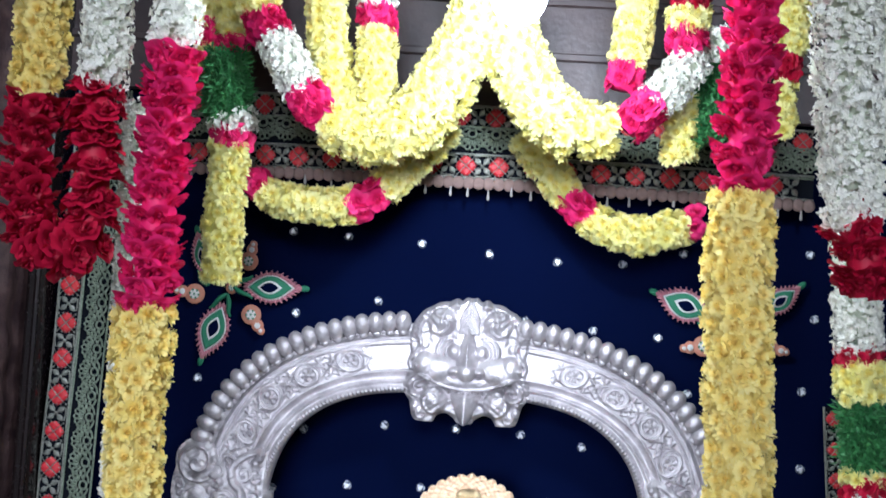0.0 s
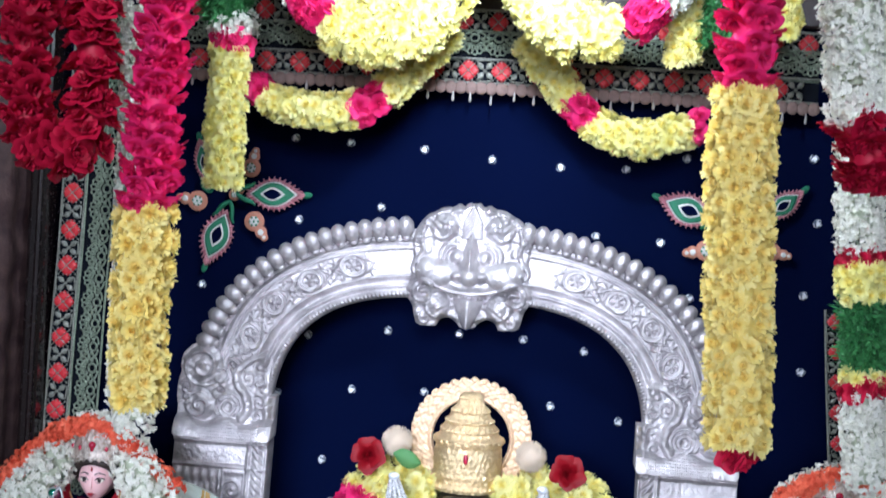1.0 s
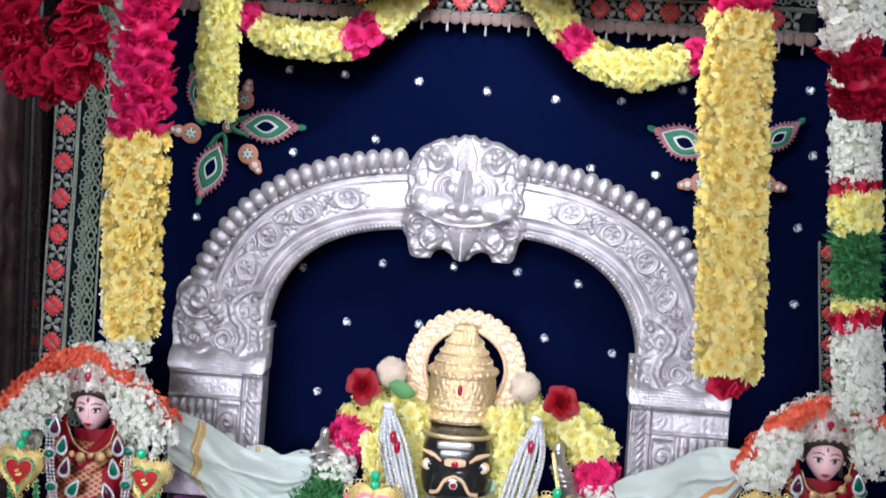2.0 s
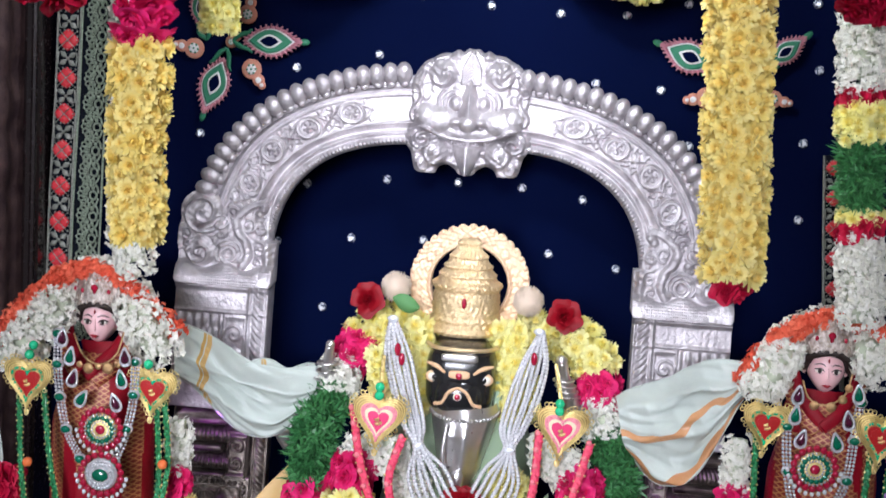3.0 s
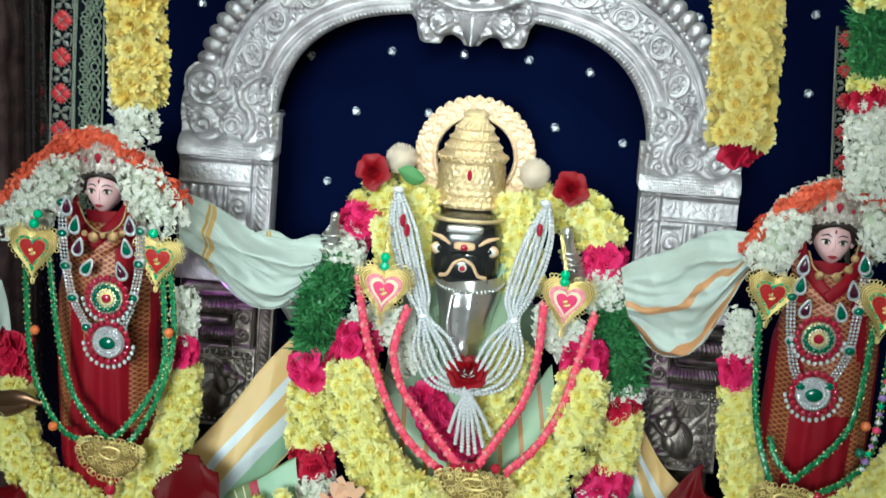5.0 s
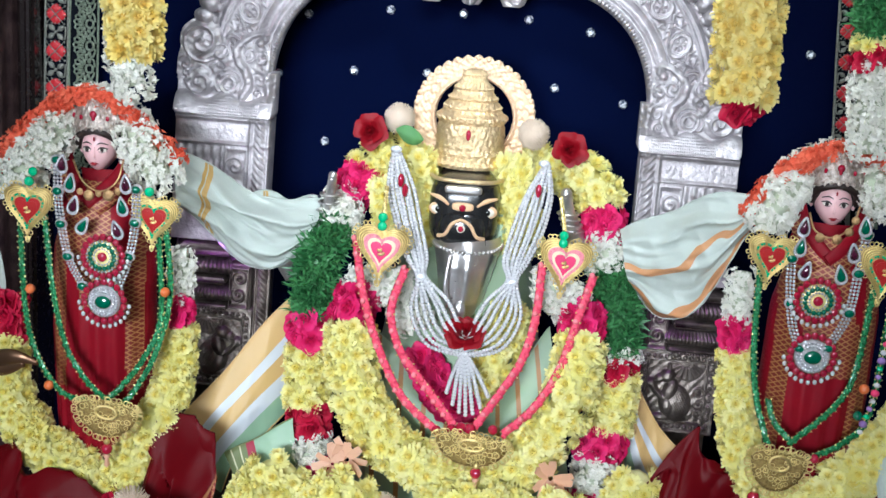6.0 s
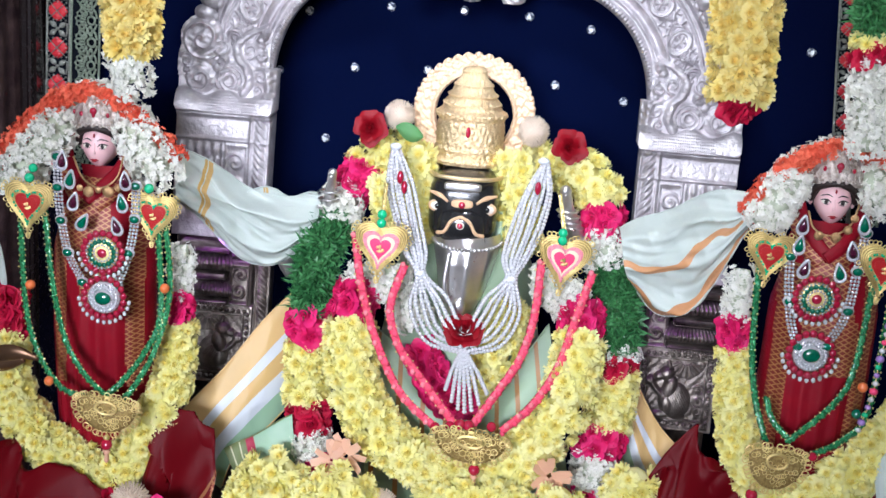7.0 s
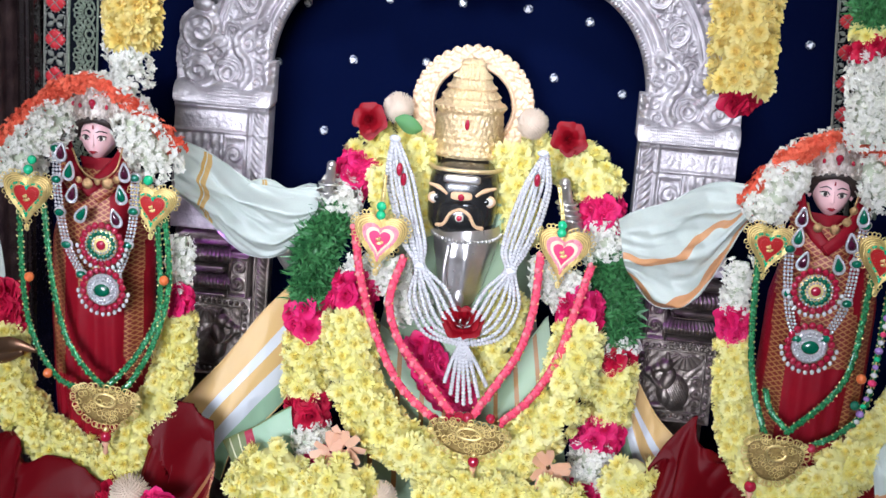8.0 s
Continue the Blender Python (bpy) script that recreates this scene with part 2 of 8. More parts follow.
def petal(name, colour, second, heart=None, through_light=0.3, rough=0.55, spread=0.12):
    """A petal or leaf: two shades from flower to flower, a deeper heart, and light that passes through."""
    m = bpy.data.materials.new(name)
    m.use_nodes = True
    t = m.node_tree
    b = t.nodes["Principled BSDF"]
    info = t.nodes.new("ShaderNodeObjectInfo")
    where = t.nodes.new("ShaderNodeTexCoord")
    grain = t.nodes.new("ShaderNodeTexNoise")
    grain.inputs["Scale"].default_value = 2.5
    link(t, where.outputs["Object"], grain.inputs["Vector"])
    add = t.nodes.new("ShaderNodeMath")
    add.operation = "MULTIPLY_ADD"
    add.inputs[1].default_value, add.inputs[2].default_value = 0.9, -0.25
    link(t, grain.outputs["Fac"], add.inputs[0])
    tot = t.nodes.new("ShaderNodeMath")
    tot.use_clamp = True
    link(t, add.outputs[0], tot.inputs[0])
    half = t.nodes.new("ShaderNodeMath")
    half.operation = "MULTIPLY"
    half.inputs[1].default_value = 0.8
    link(t, info.outputs["Random"], half.inputs[0])
    link(t, half.outputs[0], tot.inputs[1])
    blend = t.nodes.new("ShaderNodeMix")
    blend.data_type = "RGBA"
    blend.inputs["A"].default_value, blend.inputs["B"].default_value = (*colour, 1), (*second, 1)
    link(t, tot.outputs[0], blend.inputs["Factor"])
    out = blend.outputs["Result"]
    if heart:
        dist = t.nodes.new("ShaderNodeVectorMath")
        dist.operation = "LENGTH"
        flat = t.nodes.new("ShaderNodeVectorMath")
        flat.operation = "MULTIPLY"
        flat.inputs[1].default_value = (1, 1, 0)
        link(t, where.outputs["Object"], flat.inputs[0])
        link(t, flat.outputs[0], dist.inputs[0])
        near = t.nodes.new("ShaderNodeMapRange")
        near.inputs["From Min"].default_value, near.inputs["From Max"].default_value = 0.10, 0.55
        near.inputs["To Min"].default_value, near.inputs["To Max"].default_value = 0.62, 0.0
        link(t, dist.outputs["Value"], near.inputs["Value"])
        deep = t.nodes.new("ShaderNodeMix")
        deep.data_type = "RGBA"
        deep.inputs["B"].default_value = (*heart, 1)
        link(t, near.outputs["Result"], deep.inputs["Factor"])
        link(t, out, deep.inputs["A"])
        out = deep.outputs["Result"]
    link(t, out, b.inputs["Base Color"])
    b.inputs["Roughness"].default_value = rough
    b.inputs["Specular IOR Level"].default_value = 0.3
    glow = t.nodes.new("ShaderNodeBsdfTranslucent")
    link(t, out, glow.inputs["Color"])
    both = t.nodes.new("ShaderNodeMixShader")
    both.inputs["Fac"].default_value = through_light
    link(t, b.outputs[0], both.inputs[1])
    link(t, glow.outputs[0], both.inputs[2])
    link(t, both.outputs[0], t.nodes["Material Output"].inputs["Surface"])
    return m


def striped(name, base, bands, rough=0.35, sheen=0.3, axis="Y", weave=900.0, through_light=0.15, second=None, wander=0.0):
    """Silk with woven bands across one of its surface coordinates: bands of (from, to, colour)."""
    m = surface(name, base, second or [c * 0.85 for c in base], rough=rough, scale=14, sheen=sheen, bump=0.25, bump_scale=weave)
    t = m.node_tree
    b = t.nodes["Principled BSDF"]
    out = b.inputs["Base Color"].links[0].from_socket
    uv = t.nodes.new("ShaderNodeUVMap")
    sep = t.nodes.new("ShaderNodeSeparateXYZ")
    link(t, uv.outputs["UV"], sep.inputs["Vector"])
    drift = t.nodes.new("ShaderNodeTexNoise")
    drift.inputs["Scale"].default_value, drift.inputs["Detail"].default_value = 3.2, 1.0
    link(t, uv.outputs["UV"], drift.inputs["Vector"])
    along = t.nodes.new("ShaderNodeMath")
    along.operation = "MULTIPLY_ADD"
    along.inputs[1].default_value = wander
    link(t, drift.outputs["Fac"], along.inputs[0])
    link(t, sep.outputs[axis], along.inputs[2])
    for lo, hi, colour in bands:
        inside = t.nodes.new("ShaderNodeMath")
        inside.operation = "COMPARE"
        inside.inputs[1].default_value, inside.inputs[2].default_value = (lo + hi) / 2, (hi - lo) / 2
        link(t, along.outputs[0], inside.inputs[0])
        lay = t.nodes.new("ShaderNodeMix")
        lay.data_type = "RGBA"
        lay.inputs["B"].default_value = (*colour, 1)
        link(t, inside.outputs[0], lay.inputs["Factor"])
        link(t, out, lay.inputs["A"])
        out = lay.outputs["Result"]
    link(t, out, b.inputs["Base Color"])
    glow = t.nodes.new("ShaderNodeBsdfTranslucent")
    link(t, out, glow.inputs["Color"])
    both = t.nodes.new("ShaderNodeMixShader")
    both.inputs["Fac"].default_value = through_light
    link(t, b.outputs[0], both.inputs[1])
    link(t, glow.outputs[0], both.inputs[2])
    link(t, both.outputs[0], t.nodes["Material Output"].inputs["Surface"])
    return m


def glowing(name, colour, strength):
    m = bpy.data.materials.new(name)
    m.use_nodes = True
    b = m.node_tree.nodes["Principled BSDF"]
    b.inputs["Emission Color"].default_value, b.inputs["Emission Strength"].default_value = (*colour, 1), strength
    return m


def gem(name, colour, rough=0.08):
    m = surface(name, colour, [c * 0.5 for c in colour], rough=rough, rough_spread=0.05, scale=120, coat=1.0)
    return m


SILVER = surface("beaten_silver", (0.63, 0.595, 0.61), (0.38, 0.35, 0.365), rough=0.46, metal=0.64, scale=34, mix=0.9, bump=1.0, bump_scale=130, rough_spread=0.12)
POLISHED = surface("polished_silver", (0.74, 0.715, 0.71), (0.58, 0.555, 0.55), rough=0.32, metal=0.9, scale=30, mix=0.7, bump=0.3, bump_scale=110, rough_spread=0.12)
# darker, browner silver for the pillars below their upper panels
DARK_SILVER = surface("tarnished_silver", (0.29, 0.25, 0.22), (0.125, 0.103, 0.088), rough=0.40, metal=0.85, scale=40, mix=1.0, bump=0.6, bump_scale=260)
TIARA = surface("filigree_silver", (0.68, 0.61, 0.56), (0.34, 0.27, 0.22), rough=0.36, metal=0.75, scale=170, mix=0.95, bump=1.0, bump_scale=420)
GOLD = surface("gilt_metal", (0.95, 0.76, 0.48), (0.84, 0.61, 0.33), rough=0.36, metal=0.80, scale=240, mix=0.7, bump=0.9, bump_scale=420, rough_spread=0.14)
PALE_GOLD = surface("pale_gold", (0.88, 0.64, 0.43), (0.82, 0.54, 0.34), rough=0.5, metal=0.35, scale=60, bump=0.3, bump_scale=420)
BRASS = surface("thin_brass", (0.90, 0.74, 0.34), (0.78, 0.60, 0.24), rough=0.42, metal=1.0, scale=80, bump=0.2, bump_scale=600)
BRONZE = surface("brown_bronze", (0.22, 0.12, 0.07), (0.12, 0.07, 0.04), rough=0.35, metal=0.8, scale=30)
BLACK = surface("polished_black_stone", (0.012, 0.012, 0.013), (0.02, 0.02, 0.02), rough=0.22, scale=50, coat=0.3)
ENAMEL = surface("white_enamel", (0.8, 0.75, 0.65), (0.7, 0.62, 0.5), rough=0.4, scale=90)
RED_PAINT = surface("red_enamel", (0.46, 0.018, 0.018), (0.34, 0.012, 0.012), rough=0.3, scale=90, coat=0.4)
SANDAL = surface("sandal_paste", (0.8, 0.52, 0.30), (0.7, 0.42, 0.24), rough=0.7, scale=90)
NAVY = surface("navy_velvet", (0.0013, 0.0037, 0.0235), (0.0008, 0.0025, 0.0175), rough=0.9, scale=4, bump=0.2, bump_scale=700, spec=0.02)
DARK_NET = surface("dark_net", (0.006, 0.008, 0.014), (0.004, 0.005, 0.006), rough=0.8, scale=60, spec=0.1)
LACE_GREEN = surface("silver_green_lace", (0.30, 0.36, 0.27), (0.16, 0.20, 0.15), rough=0.42, metal=0.4, scale=260, mix=0.9, bump=0.6, bump_scale=900)
LACE_SILVER = surface("silver_thread", (0.32, 0.33, 0.29), (0.19, 0.20, 0.17), rough=0.42, metal=0.5, scale=260, mix=0.9, bump=0.5, bump_scale=900)
LACE_RED = surface("red_satin_stitch", (0.60, 0.018, 0.030), (0.44, 0.010, 0.020), rough=0.42, scale=200, sheen=0.2, bump=0.3, bump_scale=900)
FRINGE = surface("brown_fringe", (0.24, 0.155, 0.135), (0.15, 0.10, 0.09), rough=0.7, scale=160, bump=0.5, bump_scale=800)
TASSEL = surface("pale_tassel_thread", (0.42, 0.40, 0.39), (0.28, 0.28, 0.28), rough=0.6, scale=200, bump=0.5, bump_scale=900)
THREAD_GREEN = surface("green_thread", (0.02, 0.20, 0.10), (0.015, 0.14, 0.08), rough=0.6, scale=200, bump=0.4, bump_scale=900)
THREAD_PINK = surface("pink_thread", (0.55, 0.22, 0.26), (0.45, 0.16, 0.22), rough=0.6, scale=200, bump=0.4, bump_scale=900)
THREAD_WHITE = surface("white_thread", (0.68, 0.68, 0.66), (0.55, 0.56, 0.55), rough=0.6, scale=200, bump=0.4, bump_scale=900)
THREAD_CORAL = surface("coral_thread", (0.55, 0.20, 0.13), (0.45, 0.26, 0.18), rough=0.6, scale=150, bump=0.4, bump_scale=900)
# the same crystal in a dim tone, for facets that catch no light
CRYSTAL_DIM = surface("crystal_facet", (0.20, 0.25, 0.36), (0.42, 0.47, 0.58), rough=0.15, metal=0.6, scale=300, mix=1.0, coat=1.0)
CRYSTAL = surface("cut_crystal", (0.94, 0.96, 1.0), (0.80, 0.84, 0.92), rough=0.25, metal=0.3, scale=260, mix=1.0, coat=1.0)
PEARL = surface("pearl", (0.60, 0.60, 0.61), (0.52, 0.51, 0.54), rough=0.25, scale=200, coat=0.5, rough_spread=0.05)
EMERALD = gem("green_stone", (0.0, 0.13, 0.07))
RUBY = gem("red_stone", (0.42, 0.01, 0.04))
GARNET = gem("dark_stone", (0.07, 0.01, 0.03))
RHINESTONE = surface("rhinestone", (0.8, 0.8, 0.82), (0.5, 0.5, 0.55), rough=0.12, metal=0.5, scale=400, coat=1.0)
GREEN_SEQUIN = surface("green_sequins", (0.003, 0.085, 0.030), (0.04, 0.36, 0.13), rough=0.2, metal=0.3, scale=330, mix=1.0, coat=0.5, bump=0.9, bump_scale=450)
CORAL_RIBBON = surface("coral_ribbon", (0.80, 0.055, 0.13), (0.72, 0.08, 0.13), rough=0.45, scale=200, bump=0.5, bump_scale=700)
CORAL_LOOP = surface("pale_coral_loop", (0.88, 0.24, 0.28), (0.82, 0.14, 0.19), rough=0.45, scale=200, bump=0.5, bump_scale=700)
HOT_PINK = surface("hot_pink_enamel", (0.80, 0.05, 0.17), (0.68, 0.03, 0.13), rough=0.35, scale=100)
PINK_ENAMEL = surface("pink_enamel", (0.84, 0.30, 0.36), (0.76, 0.22, 0.28), rough=0.4, scale=100)
CREAM_ENAMEL = surface("cream_enamel", (0.8, 0.72, 0.5), (0.7, 0.6, 0.4), rough=0.4, scale=100)
JADE = surface("bright_green_bead", (0.01, 0.5, 0.22), (0.0, 0.4, 0.18), rough=0.2, scale=100, coat=0.6)
VIOLET_BEAD = surface("violet_bead", (0.34, 0.20, 0.50), (0.26, 0.14, 0.42), rough=0.25, scale=100, coat=0.5)
ORANGE_BEAD = surface("orange_bead", (0.75, 0.18, 0.05), (0.6, 0.12, 0.03), rough=0.3, scale=100, coat=0.5)
SKIN = surface("painted_plaster_face", (0.84, 0.52, 0.52), (0.80, 0.46, 0.48), rough=0.34, scale=60)
HAIR = surface("dark_painted_hair", (0.02, 0.012, 0.01), (0.03, 0.015, 0.012), rough=0.5, scale=90, bump=0.4)
LIPS = surface("dark_red_paint", (0.35, 0.01, 0.02), (0.3, 0.01, 0.02), rough=0.35, scale=90)
STEM = surface("green_stem", (0.10, 0.16, 0.05), (0.08, 0.12, 0.04), rough=0.6, scale=90)
LEAF_GREEN = petal("fresh_leaf", (0.10, 0.30, 0.10), (0.14, 0.36, 0.14))
YELLOW = petal("yellow_petal", (0.93, 0.88, 0.32), (0.95, 0.92, 0.50), (0.92, 0.76, 0.14), 0.33)
WARM_YELLOW = petal("warm_yellow_petal", (0.90, 0.74, 0.22), (0.91, 0.81, 0.37), (0.88, 0.63, 0.12), 0.34)
PINK = petal("pink_rose_petal", (0.72, 0.010, 0.115), (0.84, 0.032, 0.21), (0.50, 0.004, 0.06), 0.25)
RED = petal("red_rose_petal", (0.42, 0.004, 0.030), (0.60, 0.009, 0.056), (0.26, 0.002, 0.016), 0.2)
WHITE = petal("white_petal", (0.84, 0.83, 0.75), (0.90, 0.89, 0.83), (0.76, 0.77, 0.64), 0.3)
WHITE_STEM = surface("blossom_stalks", (0.56, 0.59, 0.46), (0.42, 0.47, 0.34), rough=0.7, scale=120, mix=1.0, bump=0.5, bump_scale=500)
ORANGE = petal("orange_petal", (0.66, 0.055, 0.020), (0.92, 0.22, 0.12), None, 0.2)
PEACH = petal("peach_petal", (0.88, 0.48, 0.30), (0.9, 0.56, 0.40), None, 0.3)
CREAM = petal("cream_pink_bristle", (0.86, 0.70, 0.55), (0.90, 0.80, 0.68), None, 0.25)
GREEN = petal("green_herb_leaf", (0.018, 0.115, 0.035), (0.075, 0.27, 0.09), None, 0.12, 0.38)
RED_SILK = striped("dark_red_silk", (0.115, 0.002, 0.005), [(0.80, 0.812, (0.28, 0.12, 0.05)), (0.83, 0.875, (0.19, 0.03, 0.02)), (0.89, 0.902, (0.28, 0.12, 0.05))], rough=0.36, sheen=0.0, axis="X", through_light=0.02)
WHITE_SILK = striped("white_silk", (0.70, 0.77, 0.71), [(0.24, 0.262, (0.66, 0.42, 0.13)), (0.270, 0.305, (0.72, 0.48, 0.18))], rough=0.27, sheen=0.05, axis="X", through_light=0.30, wander=0.10)
WHITE_SILK_B = striped("white_silk_orange_band", (0.70, 0.77, 0.71), [(0.62, 0.71, (0.76, 0.40, 0.19)), (1.06, 1.15, (0.74, 0.37, 0.17))], rough=0.27, sheen=0.05, axis="Y", through_light=0.30, wander=0.36)
TIED_SILK = striped("gold_white_green_silk", (0.75, 0.50, 0.20), [(0.30, 0.42, (0.72, 0.76, 0.80)), (0.60, 0.78, (0.72, 0.76, 0.80)), (0.78, 1.0, (0.35, 0.55, 0.36))], rough=0.4, sheen=0.3)
BORDER_SILK = striped("green_silk_red_border", (0.36, 0.55, 0.38), [(0.0, 0.30, (0.16, 0.20, 0.07)), (0.08, 0.10, (0.62, 0.60, 0.36)), (0.20, 0.22, (0.62, 0.60, 0.36)), (0.30, 0.42, (0.42, 0.02, 0.06))], rough=0.4, axis="X")
GREEN_SILK = striped("green_striped_silk", (0.36, 0.50, 0.33), [(k / 8 + 0.02, k / 8 + 0.045, (0.45, 0.22, 0.08)) for k in range(8)], rough=0.4, axis="X")
SAREE = surface("dark_red_brocade", (0.25, 0.005, 0.014), (0.16, 0.003, 0.010), rough=0.4, scale=25, bump=0.3, bump_scale=700, spec=0.15)
def lattice_cloth(name, base, thread, scale):
    """Silk with a diamond lattice of metal thread."""
    m = surface(name, base, [c * 0.7 for c in base], rough=0.4, scale=40, bump=0.3, bump_scale=700)
    t = m.node_tree
    b = t.nodes["Principled BSDF"]
    out = b.inputs["Base Color"].links[0].from_socket
    where = t.nodes.new("ShaderNodeTexCoord")
    for angle in (32, -32):
        turn = t.nodes.new("ShaderNodeMapping")
        turn.inputs["Rotation"].default_value = (0, radians(angle), 0)
        link(t, where.outputs["Object"], turn.inputs["Vector"])
        wave = t.nodes.new("ShaderNodeTexWave")
        wave.bands_direction = "Z"
        wave.inputs["Scale"].default_value, wave.inputs["Distortion"].default_value = scale, 0.6
        link(t, turn.outputs["Vector"], wave.inputs["Vector"])
        line = t.nodes.new("ShaderNodeMapRange")
        line.inputs["From Min"].default_value, line.inputs["From Max"].default_value = 0.80, 0.93
        link(t, wave.outputs["Fac"], line.inputs["Value"])
        lay = t.nodes.new("ShaderNodeMix")
        lay.data_type = "RGBA"
        lay.inputs["B"].default_value = (*thread, 1)
        link(t, line.outputs["Result"], lay.inputs["Factor"])
        link(t, out, lay.inputs["A"])
        out = lay.outputs["Result"]
    link(t, out, b.inputs["Base Color"])
    b.inputs["Metallic"].default_value = 0.15
    return m


BROCADE = lattice_cloth("gold_brocade", (0.21, 0.022, 0.016), (0.42, 0.20, 0.075), 46.0)
OLD_GOLD = surface("worn_gold", (0.62, 0.40, 0.20), (0.42, 0.25, 0.11), rough=0.40, metal=0.85, scale=200, mix=0.9, bump=0.6, bump_scale=600)
HEART_GOLD = surface("pale_gilt_plate", (0.66, 0.49, 0.20), (0.46, 0.32, 0.11), rough=0.38, metal=0.8, scale=160, mix=0.9, bump=0.8, bump_scale=700)
DULL_BRASS = surface("dull_brass", (0.44, 0.31, 0.11), (0.26, 0.17, 0.055), rough=0.45, metal=0.8, scale=260, mix=1.0, bump=0.9, bump_scale=500)
ROSE_RED = petal("bright_red_rose_petal", (0.37, 0.0015, 0.009), (0.48, 0.004, 0.018), (0.18, 0.001, 0.006), 0.10)
RED_SILK.node_tree.nodes["Principled BSDF"].inputs["Specular IOR Level"].default_value = 0.1
PLASTER = surface("painted_plaster", (0.62, 0.57, 0.50), (0.52, 0.47, 0.40), rough=0.85, scale=3, bump=0.2, bump_scale=60)
GRANITE = surface("dark_granite", (0.10, 0.09, 0.085), (0.06, 0.055, 0.05), rough=0.35, scale=40)
BROWN_CLOTH = surface("brown_brocade_column", (0.085, 0.050, 0.047), (0.034, 0.018, 0.020), rough=0.6, scale=34, mix=1.0, bump=0.9, bump_scale=190, spec=0.25)
BOARD = surface("brown_boarding", (0.060, 0.036, 0.036), (0.034, 0.020, 0.022), rough=0.45, scale=14, mix=1.0, bump=0.4, bump_scale=120)
DARK_WOOD = surface("dark_polished_wood", (0.010, 0.007, 0.008), (0.018, 0.010, 0.009), rough=0.25, scale=12, coat=0.3)
BULB = glowing("bulb_glass", (0.86, 0.95, 1.0), 520)

# ---- the sanctum ----
def slab(name, lo, hi, mat):
    lo, hi = np.array(lo, float), np.array(hi, float)
    return tagged(new(name, Gather().add(block((lo + hi) / 2, hi - lo, 0.003)).mesh(name, mat, False)), kind="structure")


tagged(slab("floor", (-1.7, -4.3, -0.1), (1.8, 0.3, 0.0), GRANITE), "dark granite floor of the sanctum", "floor")
tagged(slab("wall_north", (-1.7, 0.12, 0.0), (1.8, 0.3, 3.1), PLASTER), "plastered wall behind the shrine cloth", "wall")
tagged(slab("wall_west", (-1.85, -4.3, 0.0), (-1.7, 0.3, 3.1), PLASTER), "plain plastered side wall", "wall")
tagged(slab("wall_east", (1.8, -4.3, 0.0), (1.95, 0.3, 3.1), PLASTER), "plain plastered side wall", "wall")
tagged(slab("wall_south", (-1.7, -4.45, 0.0), (1.8, -4.3, 3.1), PLASTER), "plain plastered wall facing the shrine", "wall")
tagged(slab("ceiling", (-1.7, -4.3, 3.0), (1.8, 0.12, 3.1), PLASTER), "plain plastered ceiling", "ceiling")
tagged(slab("ceiling_shrine", (-1.1, -0.86, 2.5), (1.2, 0.12, 2.56), DARK_WOOD), "dark wooden canopy board over the shrine", "ceiling")
tagged(slab("altar_plinth", (-0.98, -0.72, 0.0), (1.08, 0.12, 0.55), GRANITE), "dark granite altar plinth under the statues", "plinth")


tagged(slab("trim_canopy_board", (-0.76, -0.022, 2.064), (1.0, -0.004, 2.5), BOARD), "dark brown boarded panel above the shrine valance", "panel")
for z in (2.15, 2.245, 2.34, 2.435):
    tagged(slab("trim_canopy_batten", (-0.76, -0.030, z), (1.0, -0.0225, z + 0.014), BOARD), "thin brown batten across the canopy board", "batten")


# ---- the blue cloth, its crystals and borders ----
def cloth_back(u, v):
    x, z = -0.80 + u * 1.75, 0.56 + v * 1.94
    return x, 0.012 + 0.006 * np.sin(x * 9 + 0.6) * np.sin(z * 2 + 1) + 0.003 * np.sin(x * 23 + z * 5), z


backdrop = thing("backdrop_cloth", "navy blue velvet cloth hung flat behind the statues, sewn with crystals", "backdrop cloth", at=(0.05, 0.012, 0.56))
sheet_g = Gather().add(surf(cloth_back, 90, 80, flip=True))
sheet_g.add(surf(lambda u, v: (cloth_back(u, v)[0], cloth_back(u, v)[1] + 0.006, cloth_back(u, v)[2]), 20, 20))
part("velvet", sheet_g, NAVY, backdrop)
g = Gather()
rings = [(0.0, 0.98), (0.25, 1.0), (0.62, 0.78), (0.86, 0.46)]
v = [(r * math.cos(k / 8 * math.tau), r * math.sin(k / 8 * math.tau), h) for h, r in rings for k in range(8)]
f = [(a * 8 + k, a * 8 + (k + 1) % 8, a * 8 + 8 + (k + 1) % 8, a * 8 + 8 + k) for a in range(3) for k in range(8)] + [tuple(range(24, 32))]
g.add((v, f))
# glint painted by facet: table and every third facet pale, the others dim
g.i = [1 if k == 24 or k % 3 == 1 else 0 for k in range(25)]
CRYSTAL_MESH = g.mesh("crystal", [CRYSTAL_DIM, CRYSTAL], False)
CRYSTALS = [(-0.316, 1.829), (-0.216, 1.827), (-0.085, 1.822), (0.035, 1.811), (0.154, 1.805), (0.267, 1.809), (0.370, 1.834),
            (0.584, 1.846), (-0.302, 1.685), (-0.155, 1.716), (0.104, 1.699), (0.223, 1.690), (0.335, 1.686), (0.391, 1.593),
            (0.584, 1.611), (0.598, 1.736), (-0.468, 1.559), (-0.273, 1.482), (-0.129, 1.500), (-0.003, 1.503), (0.110, 1.502),
            (0.216, 1.488), (-0.188, 1.390), (-0.058, 1.397), (0.164, 1.389), (0.284, 1.370), (-0.234, 1.261), (-0.321, 1.375),
            (0.589, 1.479), (0.525, 1.384)]
